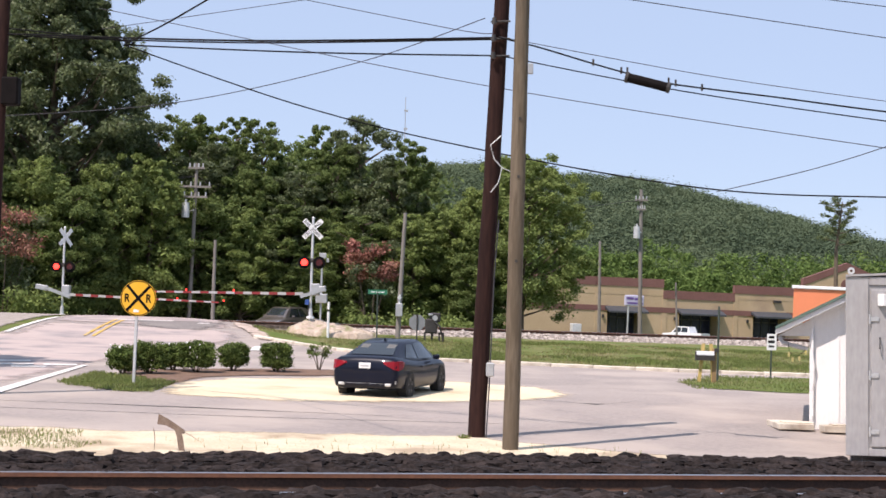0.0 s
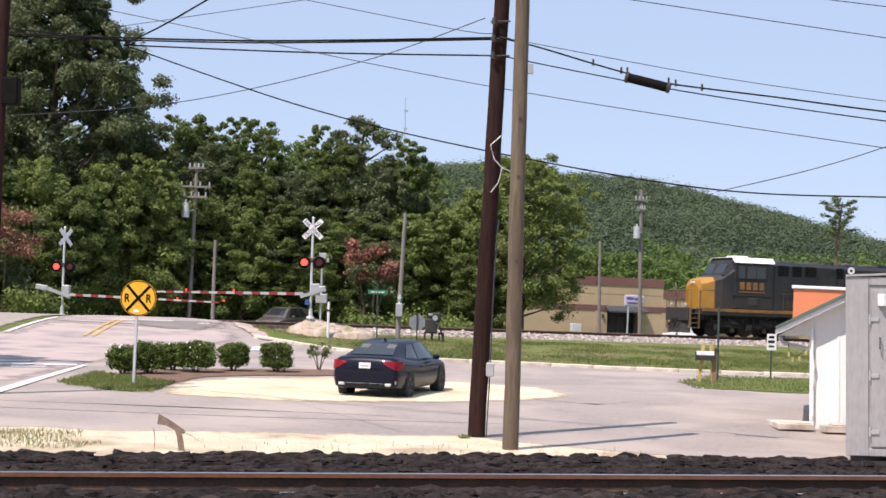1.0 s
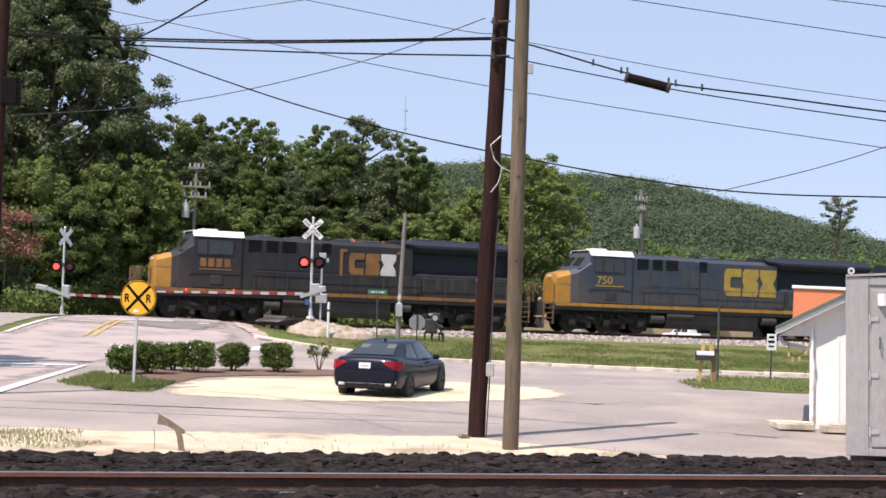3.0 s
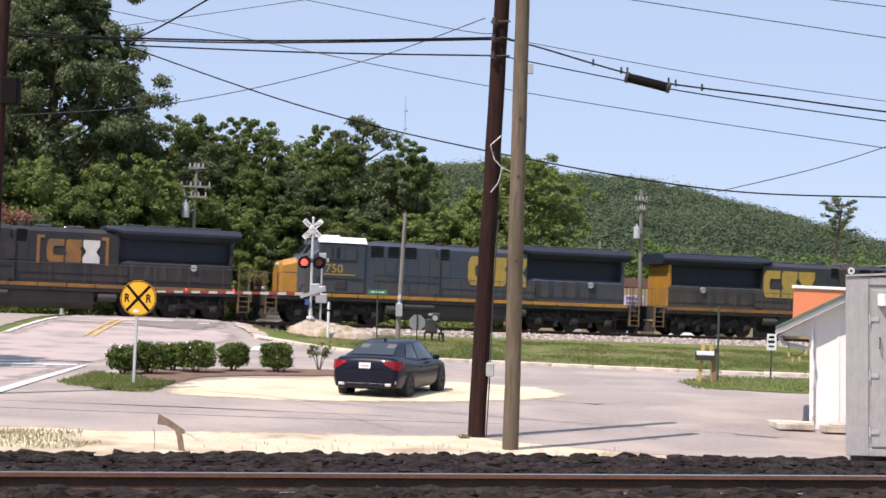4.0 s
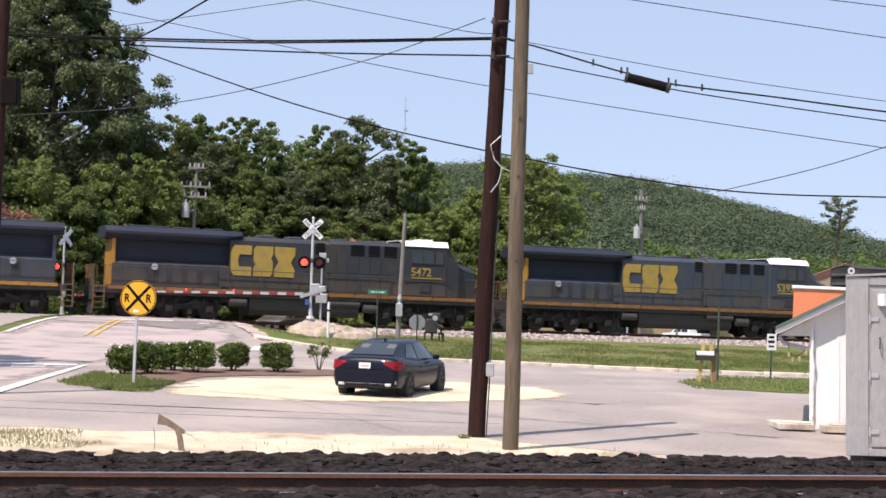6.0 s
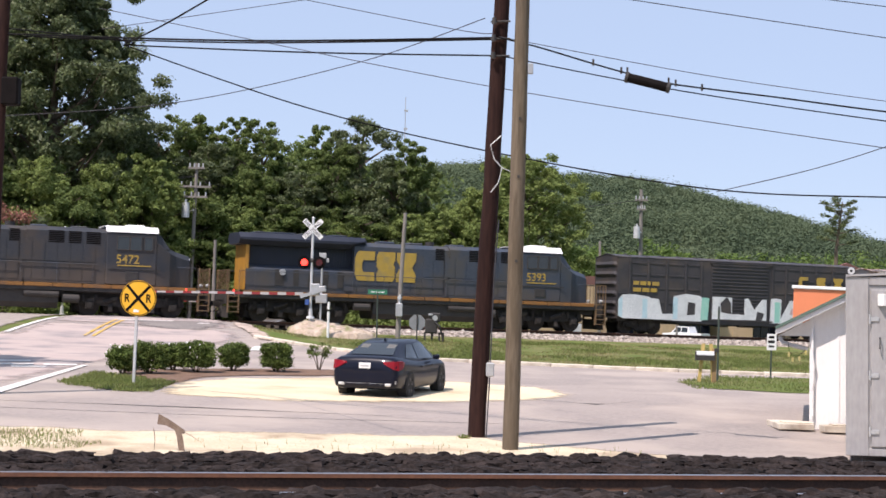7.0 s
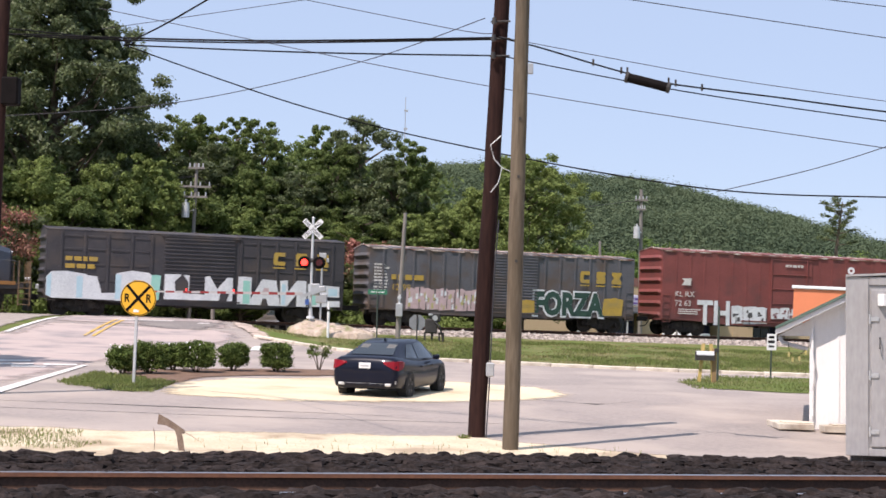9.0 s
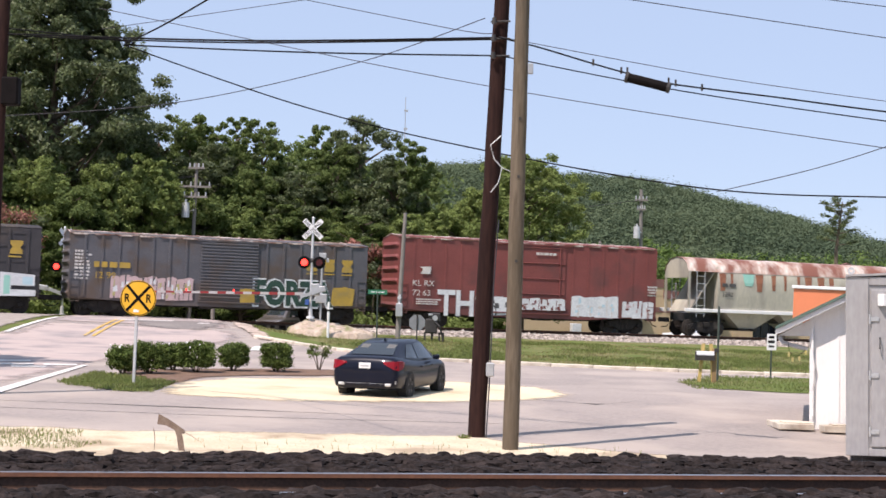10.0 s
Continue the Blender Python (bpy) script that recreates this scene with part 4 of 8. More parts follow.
# ---- sheds ----
def white_shed():
    e = thing("white_shed", "white-painted wooden shed with green-edged gable roof", "shed", pose(8.53, 38, -0.72, 0, -0.9, -13.2))
    siding = mat("white_siding", (0.86, 0.85, 0.83), (0.82, 0.81, 0.79), 0.7, scale=1.2, fine=20, stretch=(1, 1, 0.3), grime=(0.58, 0.56, 0.52), grime_at=0.68)
    ridge, pitch, d = 2.6, 0.5, 5.0
    zt = lambda x: 2.46 + pitch * (x if x <= ridge else 2 * ridge - x)
    bm = bmesh.new()
    slab(bm, [(0, -0.1), (2 * ridge, -0.1), (2 * ridge, 2.46), (ridge, zt(ridge)), (0, 2.46)], 0.1, pose(0, 0, 0))
    slab(bm, [(0, -0.1), (2 * ridge, -0.1), (2 * ridge, 2.46), (ridge, zt(ridge)), (0, 2.46)], 0.1, pose(0, d - 0.1, 0))
    box(bm, 0, 0.1, 0.1, d - 0.1, -0.1, 2.46)
    box(bm, 2 * ridge - 0.1, 2 * ridge, 0.1, d - 0.1, -0.1, 2.46)
    part("wall", bm, siding, e)
    for x in np.arange(0.6, 2 * ridge, 1.2):
        bm = bmesh.new()
        box(bm, x, x + 0.05, -0.018, 0, 0, zt(x) - 0.02)
        part("batten", bm, siding, e)
    bm = bmesh.new()
    box(bm, -0.02, 0.09, -0.03, 0, -0.05, 2.46)
    part("corner_board", bm, WHITE, e)
    green = mat("green_metal_roof", (0.09, 0.15, 0.12), (0.12, 0.19, 0.15), 0.5, 0.2, scale=2, fine=20)
    o = 0.78
    for sgn in (-1, 1):
        bm = bmesh.new()
        X = lambda q: q if sgn < 0 else 2 * ridge - q
        pts = [(X(-o), zt(0) - pitch * o + 0.10), (X(ridge), zt(ridge) + 0.10), (X(ridge), zt(ridge) + 0.17), (X(-o), zt(0) - pitch * o + 0.17)]
        slab(bm, pts if sgn < 0 else pts[::-1], d + 0.75, pose(0, -0.40, 0))
        part("roof", bm, green, e, "green metal roof sheet")
        bm = bmesh.new()
        pts = [(X(-o), zt(0) - pitch * o - 0.02), (X(ridge), zt(ridge) - 0.02), (X(ridge), zt(ridge) + 0.095), (X(-o), zt(0) - pitch * o + 0.095)]
        slab(bm, pts if sgn < 0 else pts[::-1], d + 0.65, pose(0, -0.35, 0))
        part("soffit", bm, WHITE, e, "white soffit boards")
    bm = bmesh.new()
    slab(bm, [(-0.74, 2.02), (-0.002, 2.02), (-0.002, 2.42), (-0.10, 2.36)], 0.03, pose(0, 0.1, 0))
    part("eave_panel", bm, WHITE, e)
    bm = bmesh.new()
    tube(bm, [(0.05, -0.08, 2.2), (0.04, -0.1, 1.6), (0.09, -0.1, 1.3), (0.05, -0.1, 0.9), (0.06, -0.08, 0.2)], 0.03, 6)
    part("down_pipe", bm, WHITE, e)
    bm = bmesh.new()
    tube(bm, [(-0.7, 0.05, 2.0), (-0.62, 0.0, 1.86), (-0.4, 0.0, 1.80), (-0.05, 0.0, 1.72)], 0.05, 7)
    part("gutter_elbow", bm, STEEL, e)
    return e


white_shed()
bm = bmesh.new()
orange = thing("roof_sign", "orange sign box with white top behind the shed roof", "sign box", pose(8.78, 41.5, -0.6, 0, 1.0, -13.0))
box(bm, 0, 2.6, 0, 1.4, 2.2, 3.05, 0.01)
part("panel", bm, mat("orange_paint", (0.78, 0.24, 0.11), (0.72, 0.22, 0.10), 0.6, scale=1.5), orange)
bm = bmesh.new()
box(bm, -0.05, 2.7, -0.05, 1.5, 3.052, 3.13, 0.01)
part("top", bm, WHITE, orange, "white top edge")
bm = bmesh.new()
for x in (0.8, 2.4):
    rod(bm, (x, 0.7, -0.4), (x, 0.7, 2.2), 0.05, None, 8)
part("support", bm, STEEL, orange)

lights = thing("string_lights", "drooping string of small yellowish bulbs under the eave", "string lights")
pts = [(7.95, 37.9, 1.28), (8.0, 37.95, 0.95), (8.1, 38, 0.83), (8.25, 38, 0.86), (8.4, 38, 1.0), (8.52, 38, 1.15)]
bm = bmesh.new()
tube(bm, pts, 0.006, 5)
part("wire", bm, BLACK, lights)
for p in pts[1:5]:
    bm = bmesh.new()
    rod(bm, (p[0], p[1], p[2] - 0.02), (p[0], p[1], p[2] - 0.06), 0.018, None, 6)
    rod(bm, (p[0], p[1], p[2] - 0.06), (p[0], p[1], p[2] - 0.13), 0.035, 0.02, 8)
    part("bulb", bm, LOGO_BULB, lights)

pallets = thing("timber_pile", "low pile of pale boards and a slab by the shed", "boards", pose(8.1, 37.4, -0.72))
for k, (x0, x1, y0, y1, z0, z1) in enumerate(((-0.45, 0.35, -0.2, 1.2, 0.02, 0.05), (-0.3, 0.4, 0.0, 0.5, 0.052, 0.08), (0.5, 1.3, -0.5, 0.0, 0.0, 0.05), (0.7, 1.2, -0.45, -0.1, 0.052, 0.08))):
    bm = bmesh.new()
    box(bm, x0, x1, y0, y1, z0 - (0.1 if z0 < 0.05 else 0), z1, 0.01)
    part("board", bm, CONCRETE, pallets)


def grey_container():
    e = thing("storage_container", "grey painted steel storage container with hinged door", "container", pose(7.64, 31, -0.93, 0, -1.2, -14.6))
    grey = mat("container_grey", (0.30, 0.295, 0.30), (0.36, 0.355, 0.36), 0.55, 0.1, scale=0.9, fine=15, stretch=(1, 1, 0.3), grime=(0.25, 0.235, 0.225), grime_at=0.62)
    bm = bmesh.new()
    box(bm, 0.02, 3.0, 0.03, 6.0, 0.12, 3.40, 0.02)
    part("body", bm, grey, e)
    bm = bmesh.new()
    for x0, x1, z0, z1 in ((0, 0.42, 0.1, 3.44), (0.42, 3.0, 3.28, 3.44), (0.42, 3.0, 0.1, 0.24)):
        box(bm, x0, x1, 0, 0.06, z0, z1, 0.012)
    part("front_frame", bm, grey, e)
    bm = bmesh.new()
    box(bm, 0.46, 2.9, -0.02, 0.028, 0.27, 3.2, 0.012)
    door = part("door", bm, grey, e, "grey steel door leaf")
    for z in (0.55, 1.6, 2.65):
        bm = bmesh.new()
        rod(bm, (0.44, -0.035, z - 0.09), (0.44, -0.035, z + 0.09), 0.022, None, 8)
        box(bm, 0.44, 0.6, -0.045, -0.02, z - 0.04, z + 0.04)
        part("hinge", bm, STEEL, door)
    bm = bmesh.new()
    tube(bm, [(0.62, -0.04, 2.3), (0.62, -0.12, 2.3), (0.62, -0.12, 2.1), (0.62, -0.04, 2.1)], 0.015, 6)
    part("handle", bm, DARKSTEEL, door)
    bm = bmesh.new()
    loft(bm, [[(0.58 + 0.22 * i / 6, -0.02 - 0.14 * math.sin(math.pi * i / 6) , z) for i in range(7)] for z in (2.9, 3.12)])
    part("vent_hood", bm, WHITE, door)
    bm = bmesh.new()
    loft(bm, [[(0.0, y, 3.44), (3.0, y, 3.56), (3.0, y, 3.60), (0.0, y, 3.48)] for y in (-0.03, 6.03)])
    part("roof", bm, grey, e)
    bm = bmesh.new()
    ring = [[(0.10 + 0.055 * math.cos(2 * math.pi * i / 16) * k, yy, 3.55 + 0.055 * math.sin(2 * math.pi * i / 16) * k) for k, yy in ((0.5, -0.02), (1.2, -0.02), (1.2, 0.05), (0.5, 0.05))] for i in range(17)]
    loft(bm, ring, caps=False)
    part("lifting_eye", bm, ALU, e)
    bm = bmesh.new()
    for x in (0.1, 2.7):
        for y in (0.1, 5.6):
            box(bm, x, x + 0.2, y, y + 0.2, -0.12, 0.12)
    part("foot", bm, DARKSTEEL, e)


grey_container()


# ---- bent marker in the verge ----
e = thing("bent_marker", "rusty bent steel marker post leaning in the verge", "marker post", pose(-4.4, 29.0, -0.97))
rusty = mat("rusty_bent_steel", (0.16, 0.11, 0.085), (0.24, 0.18, 0.14), 0.85, 0.1, scale=5)
bm = bmesh.new()
loft(bm, [[(x + a, y, z) for a, y in ((-0.05, -0.02), (0.05, -0.02), (0.05, 0.02), (-0.05, 0.02))] for x, y, z in ((-0.02, 0, -0.2), (-0.1, 0, 0.28), (-0.14, 0, 0.4))])
part("post", bm, rusty, e)
bm = bmesh.new()
loft(bm, [[(x, -0.015, z - h), (x + 0.02, -0.015, z + h), (x + 0.02, 0.015, z + h), (x, 0.015, z - h)] for x, z, h in ((-0.03, 0.36, 0.03), (-0.18, 0.44, 0.05), (-0.34, 0.53, 0.06), (-0.50, 0.58, 0.09))])
part("blade", bm, rusty, e)
bm = bmesh.new()
tube(bm, [(-0.55, 0, -0.05), (-0.53, 0, 0.2), (-0.56, 0, 0.42)], 0.008, 5)
tube(bm, [(-0.03, 0, 0.36), (0.1, 0, 0.30), (0.2, 0, 0.24)], 0.006, 5)
part("twig", bm, rusty, e)


# ---- tan commercial building ----
def shop_building():
    m = pose(15.6, 214.5, -1.49, 0, 0.5, 17) @ Matrix.Scale(1.3, 4)
    e = thing("shop_building", "tan stucco shop building with dark red parapet bands", "building", m)
    tan = mat("tan_stucco", (0.42, 0.31, 0.19), (0.48, 0.36, 0.23), 0.9, scale=0.3, fine=8, bump=0.1, grime=(0.36, 0.26, 0.17), grime_at=0.62)
    band = mat("dark_red_band", (0.16, 0.075, 0.065), (0.20, 0.095, 0.08), 0.85, scale=0.6, fine=8)
    awn = mat("dark_awning", (0.05, 0.055, 0.065), (0.07, 0.075, 0.085), 0.6, 0.2, scale=2)
    glass = mat("shop_glass", (0.02, 0.025, 0.05), (0.03, 0.035, 0.065), 0.1, bump=0)
    openings = [(4.9, 8.6), (12.8, 17.2), (21.2, 25.0), (29.0, 33.0)]
    tops = [(-5.0, 3.6, 6.1), (3.6, 11.0, 6.1), (11.0, 19.0, 5.0), (19.0, 27.0, 5.85)]
    xs = [-5.0]
    for a, b in openings:
        xs += [a, b]
    xs.append(46.0)
    bm = bmesh.new()
    for i in range(0, len(xs), 2):
        box(bm, xs[i], xs[i + 1], 0, 0.3, 0, 2.7)
    box(bm, -5.0, 46.0, 0, 0.3, 2.7, 4.4)
    box(bm, -5.0, 46.0, 8, 20, 0, 4.3)
    box(bm, -5.0, -4.7, 0.3, 8, 0, 4.4)
    part("wall", bm, tan, e)
    for x0, x1, z in tops:
        bm = bmesh.new()
        box(bm, x0, x1 - 0.02, -0.02, 0.32, 4.4, z - 0.85)
        part("parapet", bm, tan, e)
        bm = bmesh.new()
        box(bm, x0 - 0.04, x1 + 0.02, -0.08, 0.4, z - 0.85, z)
        part("parapet_band", bm, band, e, "dark red parapet band")
    bm = bmesh.new()
    slab(bm, [(27.0, 4.4), (37.0, 4.4), (37.0, 6.2), (32.0, 8.0), (27.0, 6.2)], 0.34, pose(0, -0.05, 0))
    part("gable", bm, tan, e)
    for sgn in (-1, 1):
        bm = bmesh.new()
        pts = [(32.0 + sgn * 5.2, 6.15), (32.0, 8.05), (32.0, 8.75), (32.0 + sgn * 5.2, 6.85)]
        slab(bm, pts if sgn > 0 else pts[::-1], 0.5, pose(0, -0.12, 0))
        part("gable_band", bm, band, e)
    bm = bmesh.new()
    disc(bm, 32.0, 6.3, 0.7, 0.1, pose(0, -0.12, 0), 20)
    part("gable_vent", bm, band, e)
    last = -5.0
    for a, b in openings + [(46.0, 46.0)]:
        bm = bmesh.new()
        box(bm, last, a, -0.06, 0.0, 2.72, 3.25)
        part("mid_band", bm, band, e)
        last = b
    for x in (3.55, 10.9, 18.9):
        bm = bmesh.new()
        box(bm, x, x + 0.5, -0.05, 0, 0, 5.0)
        part("pilaster", bm, tan, e)
    for a, b in openings:
        bm = bmesh.new()
        box(bm, a, b, 1.8, 2.0, 0, 2.7)
        w = part("shop_front", bm, glass, e, "dark shop window recessed under an awning")
        bm = bmesh.new()
        for x in np.linspace(a, b - 0.1, 5):
            box(bm, x, x + 0.1, 1.72, 1.8, 0, 2.7)
        box(bm, a, b, 1.72, 1.8, 2.05, 2.15)
        part("mullion", bm, awn, w)
        bm = bmesh.new()
        loft(bm, [[(x, -1.3, 2.55), (x, -1.3, 2.72), (x, 0.0, 3.22), (x, 0.0, 2.95)] for x in (a - 0.3, b + 0.3)])
        part("awning", bm, awn, e, "dark metal awning")
        bm = bmesh.new()
        box(bm, a, b, 0.3, 1.8, 2.7, 2.8)
        box(bm, a - 0.1, a, 0.3, 2.0, 0, 2.8)
        box(bm, b, b + 0.1, 0.3, 2.0, 0, 2.8)
        part("recess", bm, tan, e)
    for x in (4.3, 12.2, 20.4, 26.0):
        bm = bmesh.new()
        box(bm, x, x + 0.2, -0.2, 0, 2.0, 2.35, 0.02)
        part("wall_lamp", bm, DARKSTEEL, e)
    bm = bmesh.new()
    box(bm, 23.4, 24.3, -0.25, -0.02, 4.2, 4.45, 0.02)
    part("flood_lamp", bm, DARKSTEEL, e)
    bm = bmesh.new()
    box(bm, -4.6, 45.8, 0.4, 20, 4.31, 4.5)
    part("roof", bm, DARKSTEEL, e)
    bm = bmesh.new()
    box(bm, 0.6, 1.6, -1.5, -0.8, -0.05, 1.3, 0.05)
    part("utility_cabinet", bm, ALU, e)


shop_building()
s = thing("shop_sign", "purple and white shop sign on two posts", "sign", pose(20.6, 177, -1.0, 0, 1.0, 16) @ Matrix.Scale(1.18, 4))
bm = bmesh.new()
for x in (-0.55, 0.55):
    rod(bm, (x, 0.1, -0.3), (x, 0.1, 3.0), 0.09, None, 8)
part("post", bm, STEEL, s)
bm = bmesh.new()
box(bm, -0.95, 0.95, 0, 0.2, 2.95, 3.95, 0.08)
p = part("panel", bm, mat("sign_pale_violet", (0.42, 0.40, 0.55), (0.5, 0.48, 0.6), 0.6, scale=2), s)
bm = bmesh.new()
for x0, x1, z0, z1 in ((-0.8, -0.1, 3.55, 3.75), (0.0, 0.75, 3.5, 3.7), (-0.7, 0.8, 3.15, 3.3)):
    box(bm, x0, x1, -0.02, -0.004, z0, z1)
part("lettering_bars", bm, mat("sign_violet", (0.10, 0.05, 0.22), (0.14, 0.08, 0.28), 0.6), p)


# ---- switch machine by the track ----
e = thing("signal_machine", "dark grey trackside signal machine with cables", "trackside machine", pose(-0.40, 79.5, 0.10))
bm = bmesh.new()
box(bm, -0.35, 0.25, -0.25, 0.3, 0.35, 1.05, 0.06)
box(bm, -0.15, 0.38, -0.2, 0.2, 0.9, 1.35, 0.05)
part("housing", bm, DARKSTEEL, e)
bm = bmesh.new()
rod(bm, (0.12, -0.28, 1.1), (0.12, -0.2, 1.1), 0.13, None, 14)
box(bm, -0.2, 0.0, -0.27, -0.2, 1.2, 1.3, 0.02)
part("dial", bm, STEEL, e)
bm = bmesh.new()
for x in (-0.4, -0.05, 0.3, 0.48):
    box(bm, x, x + 0.09, -0.1, 0.1, -0.15, 0.4)
tube(bm, [(0.1, -0.25, 0.9), (0.35, -0.3, 0.7), (0.5, -0.2, 0.2), (0.52, -0.2, 0.0)], 0.05, 6)
part("leg", bm, DARKSTEEL, e)


# ---- the train ----
SPEED = 15.63
TRAIN, WHEELS = [], []
LOCO_GREY = mat("loco_blue_grey", (0.030, 0.042, 0.064), (0.044, 0.055, 0.076), 0.5, scale=0.8, fine=12, bump=0.06, grime=(0.058, 0.056, 0.054), grime_at=0.57)
LOCO_DIRTY = mat("loco_dirty_grey", (0.020, 0.025, 0.034), (0.031, 0.034, 0.040), 0.65, scale=0.8, fine=12, bump=0.06, grime=(0.045, 0.037, 0.032), grime_at=0.58)
LOCO_SOOT = mat("loco_soot_grey", (0.009, 0.011, 0.015), (0.016, 0.018, 0.022), 0.65, scale=0.8, fine=12, bump=0.06, grime=(0.030, 0.024, 0.021), grime_at=0.58)
LOCO_NAVY = mat("loco_dark_blue", (0.009, 0.013, 0.027), (0.014, 0.019, 0.034), 0.6, scale=1.2, fine=20)
LOCO_YELLOW = mat("loco_yellow", (0.42, 0.205, 0.025), (0.34, 0.165, 0.025), 0.55, scale=1.5, fine=15, grime=(0.30, 0.16, 0.04), grime_at=0.6)
LOCO_ORANGE = mat("loco_faded_yellow", (0.28, 0.125, 0.025), (0.20, 0.090, 0.025), 0.6, scale=1.5, fine=15, grime=(0.16, 0.085, 0.04), grime_at=0.55)
LOGO_YELLOW = mat("logo_yellow", (0.44, 0.29, 0.045), (0.34, 0.23, 0.045), 0.6, scale=3, fine=25, grime=(0.30, 0.22, 0.07), grime_at=0.6)
STEP_TAN = mat("dusty_yellow", (0.20, 0.125, 0.06), (0.13, 0.085, 0.05), 0.7, scale=3, fine=25)
TRUCK_GREY = mat("running_gear", (0.014, 0.012, 0.011), (0.028, 0.024, 0.021), 0.9, scale=3, fine=20, bump=0.3, grime=(0.075, 0.065, 0.055), grime_at=0.66)
TANK_GREY = mat("tank_grey", (0.036, 0.032, 0.030), (0.050, 0.045, 0.041), 0.7, scale=1.5, fine=20)
WHEEL = mat("wheel_steel", (0.025, 0.02, 0.018), (0.045, 0.038, 0.032), 0.75, 0.2, scale=5)
BOX_BLACK = mat("boxcar_black", (0.030, 0.028, 0.032), (0.045, 0.042, 0.046), 0.6, scale=1.0, fine=15, grime=(0.065, 0.052, 0.045), grime_at=0.6)
BOX_BLUE = mat("boxcar_grey_blue", (0.075, 0.078, 0.090), (0.10, 0.10, 0.112), 0.65, scale=1.0, fine=15, grime=(0.09, 0.065, 0.05), grime_at=0.57)
BOX_RED = mat("boxcar_oxide_red", (0.180, 0.045, 0.040), (0.220, 0.058, 0.051), 0.65, scale=0.8, fine=15, grime=(0.125, 0.045, 0.042), grime_at=0.6)
ROOF_RUST = mat("boxcar_roof", (0.62, 0.57, 0.52), (0.40, 0.30, 0.25), 0.6, scale=2.0, fine=8, grime=(0.16, 0.07, 0.05), grime_at=0.5)
HOPPER = mat("hopper_cream", (0.50, 0.47, 0.38), (0.42, 0.40, 0.33), 0.65, scale=1.0, fine=12, stretch=(1, 1, 0.25), grime=(0.27, 0.25, 0.22), grime_at=0.6)
HOPPER_TOP = mat("hopper_rusted_top", (0.62, 0.58, 0.52), (0.40, 0.24, 0.18), 0.65, scale=1.2, fine=5, stretch=(1, 0.5, 0.5), grime=(0.20, 0.075, 0.05), grime_at=0.5)
RUST = mat("rust_streak", (0.24, 0.09, 0.055), (0.32, 0.14, 0.08), 0.85, scale=3, fine=20)
SPRAY_WHITE = mat("spray_white", (0.66, 0.69, 0.70), (0.52, 0.55, 0.57), 0.7, scale=1.5, fine=12, bump=0)
SPRAY_BLUE = mat("spray_pale_blue", (0.36, 0.55, 0.62), (0.46, 0.62, 0.68), 0.7, scale=2, bump=0)
SPRAY_PINK = mat("spray_pink", (0.52, 0.38, 0.40), (0.42, 0.32, 0.30), 0.7, scale=3, bump=0)
SPRAY_GREEN = mat("spray_green", (0.010, 0.040, 0.030), (0.018, 0.060, 0.042), 0.6, scale=2, bump=0)
SPRAY_OLIVE = mat("spray_olive", (0.42, 0.38, 0.14), (0.34, 0.33, 0.14), 0.7, scale=3, bump=0)
SPRAY_TEAL = mat("spray_teal", (0.22, 0.52, 0.44), (0.30, 0.56, 0.48), 0.7, scale=3, bump=0)
STENCIL = mat("stencil_white", (0.62, 0.60, 0.57), (0.5, 0.48, 0.46), 0.7, bump=0)
STENCIL_DARK = mat("stencil_dark", (0.06, 0.06, 0.06), (0.08, 0.08, 0.08), 0.7, bump=0)


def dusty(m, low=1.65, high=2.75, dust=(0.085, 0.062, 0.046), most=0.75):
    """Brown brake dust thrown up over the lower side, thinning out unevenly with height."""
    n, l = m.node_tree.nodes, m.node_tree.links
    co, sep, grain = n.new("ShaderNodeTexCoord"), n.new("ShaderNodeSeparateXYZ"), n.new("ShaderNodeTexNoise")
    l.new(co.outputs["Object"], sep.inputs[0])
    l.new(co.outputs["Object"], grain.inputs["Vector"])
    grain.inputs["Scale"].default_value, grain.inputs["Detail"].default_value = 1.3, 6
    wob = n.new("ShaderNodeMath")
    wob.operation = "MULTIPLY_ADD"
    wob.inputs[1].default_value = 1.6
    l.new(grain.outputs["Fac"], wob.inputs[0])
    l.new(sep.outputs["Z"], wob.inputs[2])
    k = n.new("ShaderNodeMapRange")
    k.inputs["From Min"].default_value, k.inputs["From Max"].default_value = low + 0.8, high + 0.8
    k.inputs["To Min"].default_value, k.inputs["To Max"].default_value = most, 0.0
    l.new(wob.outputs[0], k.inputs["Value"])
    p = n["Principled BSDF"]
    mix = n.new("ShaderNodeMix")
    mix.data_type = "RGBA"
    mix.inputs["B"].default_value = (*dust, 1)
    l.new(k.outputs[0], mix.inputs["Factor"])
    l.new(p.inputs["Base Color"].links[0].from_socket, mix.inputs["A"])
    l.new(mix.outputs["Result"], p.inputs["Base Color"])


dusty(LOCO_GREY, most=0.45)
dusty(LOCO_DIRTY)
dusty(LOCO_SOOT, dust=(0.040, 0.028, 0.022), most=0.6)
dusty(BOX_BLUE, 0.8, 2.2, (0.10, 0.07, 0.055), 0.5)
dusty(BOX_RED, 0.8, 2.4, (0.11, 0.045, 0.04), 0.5)


